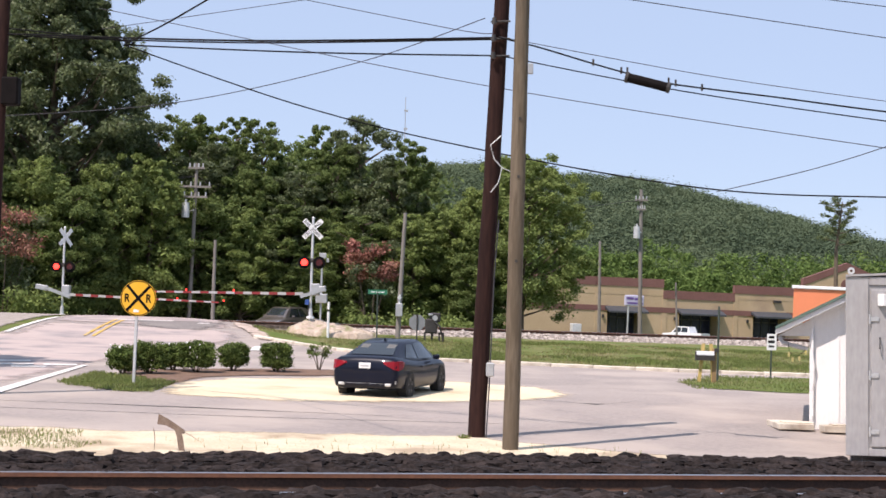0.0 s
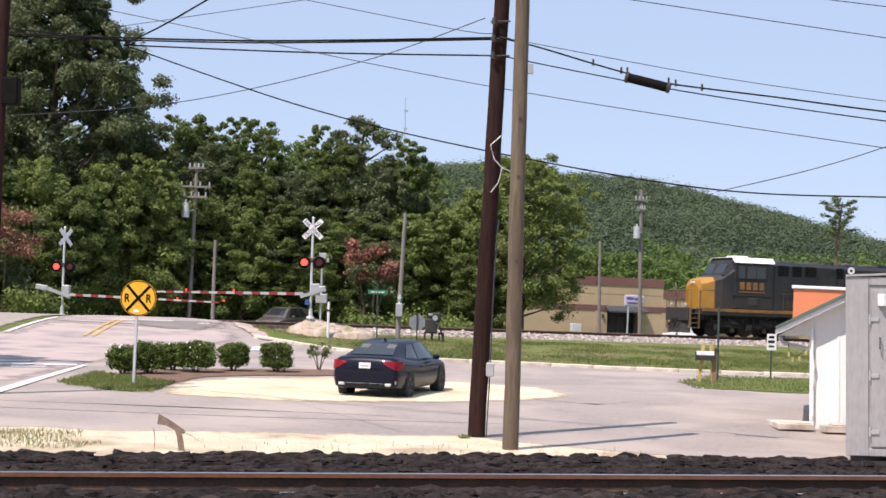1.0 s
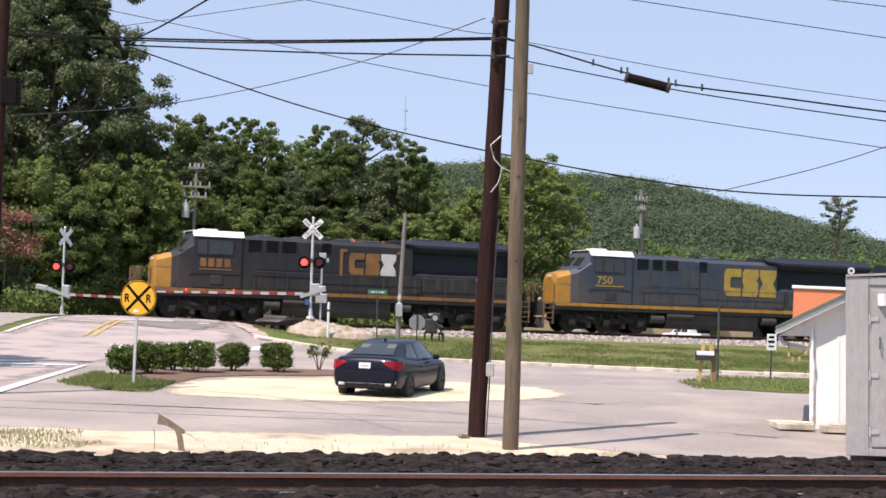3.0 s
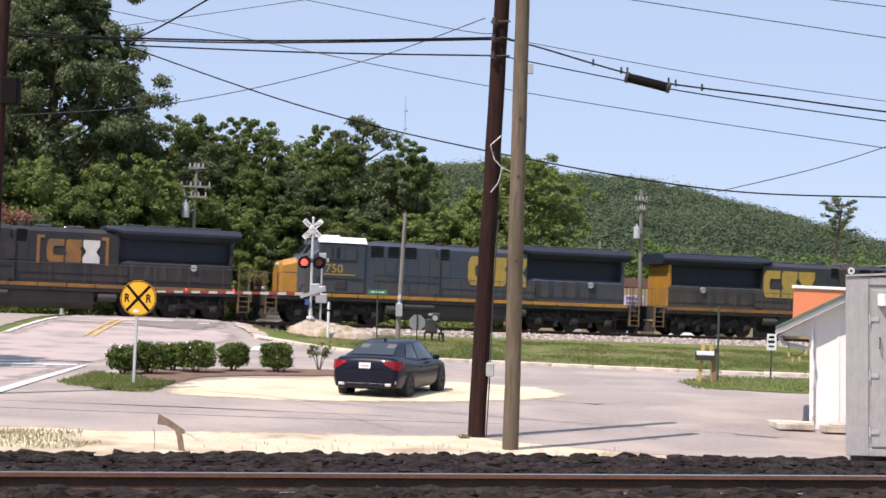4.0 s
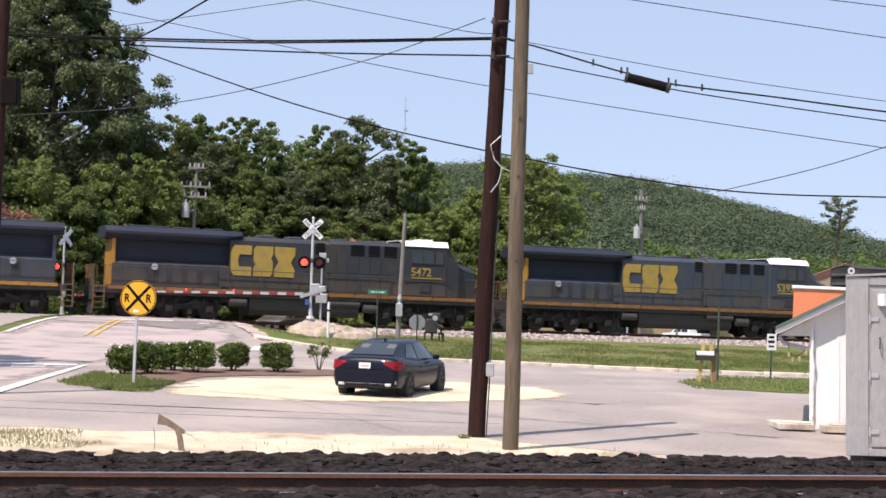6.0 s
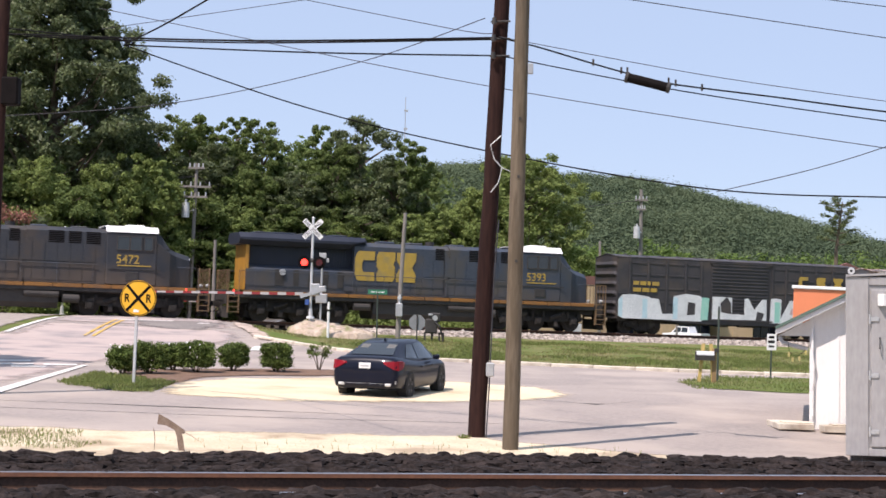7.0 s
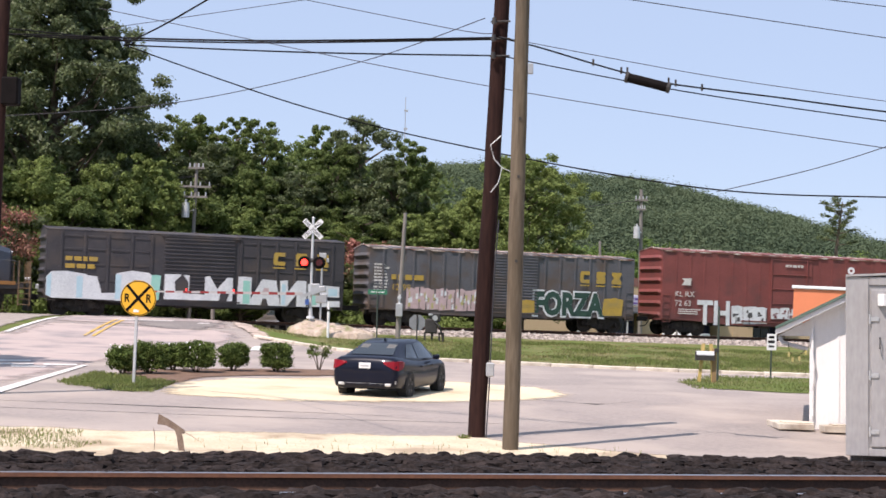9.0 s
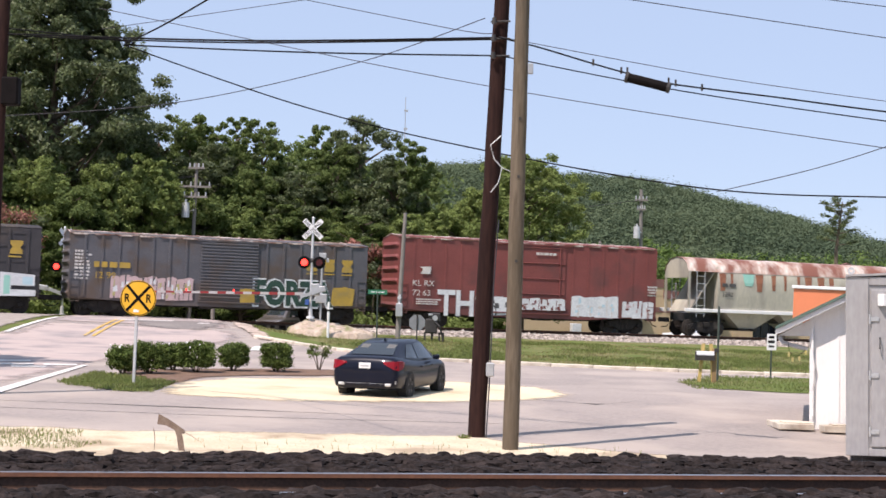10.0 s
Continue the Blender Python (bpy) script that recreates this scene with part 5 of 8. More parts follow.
def wheelset(parent, x, r, name="wheel_set"):
    """Two flanged wheels on an axle, which turn together."""
    bm = bmesh.new()
    for s in (-1, 1):
        for a, b, ra, rb in ((0.70, 0.725, r + 0.028, r + 0.028), (0.725, 0.83, r, r - 0.006), (0.83, 0.845, r * 0.8, r * 0.78), (0.83, 0.90, 0.13, 0.12)):
            rod(bm, (0, s * a, 0), (0, s * b, 0), ra, rb, 22)
        for k in range(5):
            c, d = math.cos(k * 1.2566), math.sin(k * 1.2566)
            rod(bm, (c * r * 0.5, s * 0.84, d * r * 0.5), (c * r * 0.5, s * 0.855, d * r * 0.5), 0.05, None, 6)
    rod(bm, (0, -0.75, 0), (0, 0.75, 0), 0.09, None, 10)
    ob = part(name, bm, WHEEL, parent)
    ob.location = (x, 0, r)
    WHEELS.append((ob, x, r))
    return ob


def loco_truck(parent, cx):
    """Side frame with axle boxes, springs and brake gear of a three-axle bogie."""
    bm = bmesh.new()
    for s in (-1, 1):
        y0, y1 = sorted((s * 0.98, s * 1.16))
        loft(bm, [[(cx + x, y, z) for x, z in ((-2.75, 0.62), (-2.6, 0.86), (-1.5, 0.98), (-0.9, 0.80), (0.9, 0.80), (1.5, 0.98), (2.6, 0.86), (2.75, 0.62), (1.7, 0.56), (0.6, 0.5), (-0.6, 0.5), (-1.7, 0.56))] for y in ((y1, y0) if s < 0 else (y0, y1))][::1])
        for ax in (-2.1, 0, 2.1):
            a, b = sorted((s * 1.14, s * 1.32))
            box(bm, cx + ax - 0.2, cx + ax + 0.2, a, b, 0.36, 0.74, 0.03)
            rod(bm, (cx + ax, s * 1.30, 0.53), (cx + ax, s * 1.37, 0.53), 0.14, 0.12, 10)
            for d in (-0.32, 0.32):
                rod(bm, (cx + ax + d, s * 1.2, 0.72), (cx + ax + d, s * 1.2, 1.05), 0.07, None, 8)
        for ax in (-1.05, 1.05):
            rod(bm, (cx + ax - 0.35, s * 1.25, 0.95), (cx + ax + 0.35, s * 1.25, 0.72), 0.09, None, 8)
            a, b = sorted((s * 1.05, s * 1.25))
            box(bm, cx + ax - 0.12, cx + ax + 0.12, a, b, 0.25, 0.6, 0.02)
    box(bm, cx - 2.7, cx + 2.7, -0.95, 0.95, 0.55, 1.15)
    part("bogie", bm, TRUCK_GREY, parent)
    for ax in (-1.25, 0.85, 2.4):
        part("traction_motor", box(bmesh.new(), cx + ax - 0.6, cx + ax + 0.45, -0.62, 0.62, 0.16, 0.9, 0.08), TRUCK_GREY, parent)


def ladder_steps(bm, x0, x1, s, z0=0.42, z1=1.62):
    for x in (x0, x1):
        a, b = sorted((s * 1.30, s * 1.52))
        box(bm, x - 0.025, x + 0.025, a, b, z0, z1)


def logo(parent, x0, x1, z0, z1, y, material, gap=1.06, last=None):
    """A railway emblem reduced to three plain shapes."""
    w = (x1 - x0) / (1 + 2 * gap)
    h = z1 - z0
    for i in range(3):
        bm = bmesh.new()
        m = pose(x0 + i * w * gap, y, z0) if y < 0 else pose(x1 - i * w * gap, y, z0, 0, 0, 180)
        shape = (((0.16, 0), (1, 0), (1, 0.3), (0.42, 0.3), (0.36, 0.4), (0.36, 0.6), (0.42, 0.7), (1, 0.7), (1, 1), (0.16, 1), (0.05, 0.9), (0, 0.75), (0, 0.25), (0.05, 0.1)),
                 ((0.04, 0), (0.88, 0), (0.98, 0.12), (0.98, 0.5), (0.88, 0.6), (0.98, 0.72), (0.98, 1), (0.14, 1), (0.04, 0.88), (0.04, 0.5), (0.14, 0.4), (0.04, 0.28)),
                 ((0, 0), (1, 0), (1, 0.25), (0.80, 0.5), (1, 0.75), (1, 1), (0, 1), (0, 0.75), (0.20, 0.5), (0, 0.25)))[i]
        slab(bm, [(u * w, v * h) for u, v in shape], 0.012, m @ pose(0, -0.012, 0))
        part("emblem_shape", bm, last if last and i == 2 else material, parent, "faded yellow block of the railway's emblem" if i == 0 else "")


def locomotive(number, start, turned, paint, sill, nose, emblem, length=22.3, colour_word="blue-grey", weather="dusty"):
    e = thing("locomotive", f"{weather} {colour_word} diesel freight locomotive with yellow sill stripe", "locomotive", group="locomotives of the train")
    if turned:
        e["turned"] = 1
    L = length
    # frame, tank, bogies
    bm = bmesh.new()
    box(bm, 0.75, L - 0.75, -1.48, 1.48, 1.22, 1.52, 0.03)
    box(bm, 0.9, L - 0.9, -0.9, 0.9, 0.95, 1.24)
    part("underframe", bm, DARKSTEEL, e)
    for s in (-1, 1):
        bm = bmesh.new()
        a, b = sorted((s * 1.482, s * 1.53))
        n = 14
        for i in range(n):
            x0 = 1.15 + (L - 2.3) * i / n
            box(bm, x0, x0 + (L - 2.3) / n - 0.05, a, b, 1.42, 1.60, 0.01)
        part("sill_stripe", bm, sill, e, "yellow sill stripe with stanchion gaps")
    bm = bmesh.new()
    loft(bm, [[(x, -1.3, 0.62), (x, -1.05, 0.34), (x, 1.05, 0.34), (x, 1.3, 0.62), (x, 1.3, 1.2), (x, -1.3, 1.2)] for x in (8.0, 13.9)])
    part("fuel_tank", bm, TANK_GREY, e)
    for x0, x1, r, z in ((8.0, 9.7, 0.16, 1.05), (14.1, 15.0, 0.2, 0.95), (7.0, 7.8, 0.22, 0.85)):
        for s in (-1, 1):
            part("air_reservoir", rod(bmesh.new(), (x0, s * 1.36, z), (x1, s * 1.36, z), r, None, 12), TANK_GREY, e)
    for cx in (4.35, L - 4.35):
        loco_truck(e, cx)
        for ax in (-2.1, 0, 2.1):
            wheelset(e, cx + ax, 0.53)
    # nose and cab
    bm = bmesh.new()
    ring = lambda x, w, z: [(x, -w, 1.62), (x, w, 1.62), (x, w, z - 0.25), (x, w - 0.3, z), (x, -w + 0.3, z), (x, -w, z - 0.25)]
    loft(bm, [ring(1.30, 0.78, 2.95), ring(1.42, 0.95, 3.22), ring(2.15, 1.12, 3.42)])
    part("nose", bm, paint if turned else nose, e, "" if turned else "yellow nose")
    bm = bmesh.new()
    loft(bm, [ring(2.15, 1.12, 3.42), ring(2.5, 1.38, 3.55), ring(3.2, 1.5, 4.05)])
    box(bm, 3.2, 5.75, -1.52, 1.52, 1.62, 4.25, 0.05)
    loft(bm, [[(x, -1.52, 4.2), (x, 1.52, 4.2), (x, 1.22, 4.56), (x, -1.22, 4.56)] for x in (3.22, 5.7)])
    loft(bm, [[(2.52, -1.3, 3.5), (2.52, 1.3, 3.5), (2.52, 1.3, 3.55), (2.52, -1.3, 3.55)], [(3.25, -1.5, 3.6), (3.25, 1.5, 3.6), (3.25, 1.15, 4.5), (3.25, -1.15, 4.5)]])
    cab = part("cab", bm, paint, e)
    bm = bmesh.new()
    loft(bm, [[(x, -1.56, 4.28), (x, -1.26, 4.60), (x, 1.26, 4.60), (x, 1.56, 4.28), (x, 1.2, 4.57), (x, -1.2, 4.57)] for x in (3.15, 5.8)])
    box(bm, 3.7, 4.6, -0.5, 0.5, 4.59, 4.72, 0.04)
    part("cab_roof", bm, WHITE, e, "white cab roof")
    for s in (-1, 1):
        for k, (x0, x1) in enumerate(((3.45, 3.85), (4.0, 4.55), (4.62, 5.2))):
            bm = bmesh.new()
            a, b = sorted((s * 1.522, s * 1.54))
            box(bm, x0, x1, a, b, 3.42, 4.06)
            win = part("cab_window", bm, GLASS_DARK, e)
            bm = bmesh.new()
            a, b = sorted((s * 1.53, s * 1.565))
            for q in ((x0 - 0.04, x0, 3.38, 4.1), (x1, x1 + 0.04, 3.38, 4.1), (x0, x1, 4.06, 4.1), (x0, x1, 3.38, 3.42)):
                box(bm, q[0], q[1], a, b, q[2], q[3])
            part("window_frame", bm, TANK_GREY, win)
        m = pose(3.55, -1.535, 2.72) if s < 0 else pose(5.25, 1.535, 2.72, 0, 0, 180)
        if number:
            words("cab_number", number, 0.62, emblem, m, e, 1.05 if len(number) < 4 else 0.95, "painted road number", 0.006)
        else:
            for k in range(4):
                part("number_bar", slab(bmesh.new(), [(k * 0.42, 0.02), (k * 0.42 + 0.3, 0.02), (k * 0.42 + 0.3, 0.45), (k * 0.42, 0.45)], 0.004, m), emblem, e)
        bm = bmesh.new()
        a, b = sorted((s * 1.525, s * 1.54))
        box(bm, 3.5, 5.2, a, b, 2.58, 2.64)
        part("number_underline", bm, emblem, e)
        bm = bmesh.new()
        a, b = sorted((s * 1.522, s * 1.56))
        box(bm, 3.0, 5.6, a, b, 2.40, 2.45)
        box(bm, 4.1, 4.75, a, b, 1.85, 2.3, 0.02)
        part("cab_side_trim", bm, DARKSTEEL, e)
    # front windscreen
    for y in (-0.68, 0.68):
        bm = bmesh.new()
        slab(bm, [(-0.5, 0.0), (0.5, 0.0), (0.45, 0.6), (-0.45, 0.6)], 0.03, pose(2.62, y, 3.68, 0, 0, -90) @ pose(0, 0, 0, -32, 0, 0))
        part("windscreen", bm, GLASS_DARK, e)
    # long hood
    bm = bmesh.new()
    hood = lambda x, w, z: [(x, -w, 1.62), (x, w, 1.62), (x, w, z - 0.22), (x, w - 0.35, z), (x, -w + 0.35, z), (x, -w, z - 0.22)]
    loft(bm, [hood(9.7, 1.36, 4.38), hood(15.05, 1.36, 4.38)])
    part("equipment_hood", loft(bmesh.new(), [hood(5.76, 1.44, 4.42), hood(9.7, 1.44, 4.42)]), paint, e)
    part("radiator_hood", loft(bmesh.new(), [hood(15.05, 1.30, 2.95), hood(L - 1.35, 1.30, 2.95)]), paint, e)
    doors = []
    for x in np.arange(6.3, 15.0, 0.62):
        for s in (-1, 1):
            w = 1.44 if x < 9.6 else 1.36
            a, b = sorted((s * w, s * (w + 0.016)))
            doors.append((x, a, b, 1.75, 2.62))
            if not 11.2 < x < 15.4:
                doors.append((x, a, b, 2.70, 3.75))
    hood_ob = part("hood", bm, paint, e)
    for x, a, b, z0, z1 in doors:
        box(q := bmesh.new(), x, x + 0.56, a, b, z0, z1)
        part("hood_door", q, paint, hood_ob)
    # radiator
    bm = bmesh.new()
    box(bm, 15.06, L - 1.45, -0.8, 0.8, 2.95, 4.2)
    part("radiator_core", bm, LOCO_NAVY, e, "dark recessed radiator bay")
    bm = bmesh.new()
    for x in np.arange(15.3, L - 1.6, 0.16):
        for s in (-1, 1):
            a, b = sorted((s * 0.8, s * 0.83))
            box(bm, x, x + 0.07, a, b, 3.0, 3.95)
    part("radiator_grille", bm, LOCO_NAVY, e)["kind"] = "stuff"
    bm = bmesh.new()
    wing = lambda x, w, lo: [(x, -w + 0.3, lo), (x, w - 0.3, lo), (x, w, lo + 0.25), (x, w, 4.36), (x, w - 0.35, 4.62), (x, -w + 0.35, 4.62), (x, -w, 4.36), (x, -w, lo + 0.25)]
    loft(bm, [wing(14.4, 1.38, 4.2), wing(15.3, 1.56, 3.98), wing(L - 1.5, 1.56, 3.98), wing(L - 0.95, 1.50, 4.02)])
    part("radiator_wing", bm, LOCO_NAVY, e, "overhanging radiator top")
    for x0, x1 in ((15.4, 16.3), (16.6, 17.9), (18.2, 20.3)):
        part("roof_hatch", box(bmesh.new(), x0, min(x1, L - 1.6), -1.1, 1.1, 4.62, 4.70, 0.02), LOCO_GREY, e)
    for x in (6.6, 8.6, 11.0, 12.6):
        part("roof_hatch", box(bmesh.new(), x, x + 0.8, -0.6, 0.6, 4.36, 4.52, 0.05), LOCO_GREY, e)
    part("exhaust_stack", rod(bmesh.new(), (10.4, 0, 4.38), (10.4, 0, 4.62), 0.25, None, 12), DARKSTEEL, e)
    for s in (-1, 1):
        for x0, x1 in ((6.05, 6.75), (7.0, 7.62), (7.85, 8.6), (10.0, 10.5)):
            bm = bmesh.new()
            w = 1.44 if x0 < 9.6 else 1.36
            for z in np.arange(3.62, 4.16, 0.09):
                a, b = sorted((s * (w - 0.01), s * (w + 0.022)))
                box(bm, x0, x1, a, b, z, z + 0.06)
            part("louvre", bm, BLACK, e)
        for x0, x1 in ((15.6, 15.9), (16.4, 16.7), (17.2, 17.5), (18.0, 18.3), (18.8, 19.3)):
            a, b = sorted((s * 1.30, s * 1.315))
            part("access_door", box(bmesh.new(), x0, x1, a, b, 1.9, 2.75), DARKSTEEL, e)
        bm = bmesh.new()
        rod(bm, (18.9, s * 1.32, 2.62), (18.9, s * 1.40, 2.62), 0.17, None, 14)
        part("air_filter", bm, STEEL, e)
    if number:
        logo(e, 11.6, 15.0, 2.35, 3.92, -1.385, emblem)
        logo(e, 11.6, 15.0, 2.35, 3.92, 1.385, emblem)
    else:
        for y in (-1.385, 1.385):
            logo(e, 11.5, 14.1, 2.65, 3.8, y, emblem, last=STENCIL)
            for x, d in ((11.0, 1), (14.55, -1)):
                q = bmesh.new()
                slab(q, [(x, 2.55), (x + d * 0.16, 2.55), (x + d * 0.16, 3.82), (x + d * 0.38, 3.82), (x + d * 0.38, 3.98), (x, 3.98)][::d], 0.012, pose(0, y - 0.012 if y < 0 else y, 0))
                part("emblem_bracket", q, emblem, e)
    bm = bmesh.new()
    slab(bm, [(-1.1, 1.64), (1.1, 1.64), (0.7, 2.9), (-0.7, 2.9)], 0.02, pose(L - 1.33, 0, 0, 0, 0, 90))
    box(bm, L - 1.5, L - 1.33, -1.28, 1.28, 1.64, 3.98)
    part("end_panel", bm, nose if turned else paint, e, "yellow end of the hood" if turned else "")
    # hand rails, steps, couplers
    for s in (-1, 1):
        bm = bmesh.new()
        tube(bm, [(1.05, s * 1.5, 1.6), (1.05, s * 1.5, 2.55), (1.25, s * 1.5, 2.62), (2.1, s * 1.5, 2.62)], 0.022)
        for x in np.arange(6.4, L - 1.2, 1.75):
            rod(bm, (x, s * 1.53, 1.6), (x, s * 1.53, 2.6), 0.017, None, 5)
        tube(bm, [(6.2, s * 1.53, 2.6), (L / 2, s * 1.53, 2.6), (L - 1.1, s * 1.53, 2.62)], 0.018, 5)
        part("hand_rail", bm, LOCO_GREY, e)
        for x0, x1 in ((0.45, 1.0), (L - 1.0, L - 0.45)):
            bm = bmesh.new()
            ladder_steps(bm, x0, x1, s)
            rod(bm, (x0, s * 1.5, 1.6), (x0, s * 1.5, 2.65), 0.025, None, 6)
            rod(bm, (x1, s * 1.5, 1.6), (x1, s * 1.5, 2.65), 0.025, None, 6)
            st = part("steps", bm, STEP_TAN, e, "dusty yellow boarding steps")
            a, b = sorted((s * 1.14, s * 1.50))
            for i in range(5):
                part("tread", box(bmesh.new(), x0, x1, a, b, 0.45 + i * 0.27, 0.485 + i * 0.27), STEP_TAN, st)
    for x, d in ((0.42, -1), (L - 0.42, 1)):
        bm = bmesh.new()
        box(bm, min(x, x + d * 0.08), max(x, x + d * 0.08), -1.4, 1.4, 0.85, 1.6, 0.02)
        part("pilot_plate", bm, DARKSTEEL, e)
        bm = bmesh.new()
        for y in np.arange(-1.1, 1.2, 0.44):
            rod(bm, (x, y, 1.55), (x, y, 2.62), 0.022, None, 5)
        tube(bm, [(x, -1.35, 2.62), (x, 0, 2.62), (x, 1.35, 2.62)], 0.022)
        part("end_rail", bm, STEP_TAN, e)
        bm = bmesh.new()
        box(bm, min(x, x + d * 0.46), max(x, x + d * 0.46), -0.12, 0.12, 0.72, 1.0, 0.03)
        for y in (-0.5, -0.3, 0.3, 0.5):
            tube(bm, [(x, y, 0.95), (x + d * 0.2, y, 0.55), (x + d * 0.35, y * 0.8, 0.42)], 0.025, 5)
        part("coupler", bm, TRUCK_GREY, e)
        bm = bmesh.new()
        loft(bm, [[(x - d * 0.1, y, 0.16), (x + d * 0.3 - d * 0.25 * abs(y), y, 0.16), (x + d * 0.12 - d * 0.2 * abs(y), y, 0.75), (x - d * 0.1, y, 0.75)] for y in (-1.35, -0.6, 0, 0.6, 1.35)])
        part("plough", bm, DARKSTEEL, e)
    bm = bmesh.new()
    for y in (-0.12, 0.12):
        rod(bm, (1.42, y, 3.05), (1.26, y, 3.05), 0.09, None, 12)
    for y in (-0.85, 0.85):
        rod(bm, (0.5, y, 1.75), (0.36, y, 1.75), 0.09, None, 10)
    part("headlight", bm, ALU, e)
    TRAIN.append((e, start + (L if turned else 0)))
    return e


def freight_truck(parent, cx):
    bm = bmesh.new()
    for s in (-1, 1):
        ya, yb = (s * 0.95, s * 1.12) if s > 0 else (s * 1.12, s * 0.95)
        loft(bm, [[(cx + x, y, z) for x, z in ((-1.15, 0.36), (-1.15, 0.58), (-0.5, 0.80), (0.5, 0.80), (1.15, 0.58), (1.15, 0.36), (0.7, 0.42), (0.35, 0.20), (-0.35, 0.20), (-0.7, 0.42))] for y in (ya, yb)])
        for d in (-0.12, 0.12):
            rod(bm, (cx + d, s * 1.08, 0.24), (cx + d, s * 1.08, 0.56), 0.07, None, 8)
        for ax in (-0.88, 0.88):
            rod(bm, (cx + ax, s * 1.1, 0.46), (cx + ax, s * 1.2, 0.46), 0.13, 0.11, 10)
    box(bm, cx - 0.22, cx + 0.22, -1.2, 1.2, 0.5, 0.8, 0.03)
    part("bogie", bm, TRUCK_GREY, parent)
    for ax in (-0.88, 0.88):
        wheelset(parent, cx + ax, 0.46)


def end_gear(parent, L):
    for x, d in ((0.62, -1), (L - 0.62, 1)):
        bm = bmesh.new()
        box(bm, min(x, x + d * 0.66), max(x, x + d * 0.66), -0.1, 0.1, 0.74, 1.0, 0.03)
        tube(bm, [(x, -0.35, 0.9), (x + d * 0.3, -0.35, 0.5), (x + d * 0.6, -0.25, 0.45)], 0.03, 5)
        part("coupler", bm, TRUCK_GREY, parent)


def side_plate(bm, x0, x1, z0, z1, w, s=-1, t=0.012):
    a, b = sorted((s * w, s * (w + t)))
    box(bm, x0, x1, a, b, z0, z1)


def spray(parent, x0, x1, z0, z1, w, inks, seed, n=9, label="", gap=None):
    """Unreadable spray paint on the near side: broad blocks of the first ink, smaller strokes of the others on them."""
    rr = random.Random(seed)
    gap = gap or inks[-1]
    cw = (x1 - x0) / n
    h = z1 - z0
    plate = lambda pts, ink, depth, name: part(name, slab(bmesh.new(), pts, 0.003, pose(0, -w - depth, 0)), ink, parent, label if name == "graffiti" else "")
    for i in range(n):
        a = x0 + i * cw
        k = cw * rr.uniform(0.92, 1.06)
        lean = rr.uniform(-0.06, 0.10) * cw
        lo, hi = z0 + rr.uniform(0, 0.05) * h, z1 - rr.uniform(0, 0.10) * h
        X = lambda u, v: (a + u * k + lean * v, lo + v * (hi - lo))
        body = [X(-0.02, 0.0), X(1.02, 0.03), X(1.02, 0.93 + 0.07 * (i % 2)), X(0.6, 1.0), X(-0.02, 0.95)]
        plate(body, inks[0], 0.004 + 0.0015 * (i % 2), "graffiti")
        u, k2 = rr.uniform(0.3, 0.6), rr.uniform(0.10, 0.2)
        cuts = ([X(u, 0.55), X(u + k2, 0.58), X(u + k2 * 1.2, 1.02), X(u - 0.04, 1.02)], [X(u, -0.02), X(u + k2, -0.02), X(u + k2 * 0.8, 0.36), X(u + 0.03, 0.4)],
                [X(u - 0.1, 0.42), X(u + 0.3, 0.46), X(u + 0.28, 0.56), X(u - 0.08, 0.53)], [X(0.93, 0.1), X(1.03, 0.1), X(1.03, 0.85), X(0.95, 0.8)])
        for q in rr.sample(range(4), 2):
            plate(cuts[q], gap, 0.0078 + 0.0006 * q, "graffiti_gap")
        for m, ink in enumerate(inks[1:]):
            for q in range(2):
                u, v, uu, vv = rr.uniform(0, 0.65), rr.uniform(0, 0.65), rr.uniform(0.12, 0.35), rr.uniform(0.12, 0.35)
                plate([X(u, v), X(u + uu, v + 0.03), X(u + uu * 0.9, v + vv), X(u + 0.02, v + vv * 0.9)], ink, 0.0095 + 0.002 * m + 0.0008 * q, "graffiti_stroke")


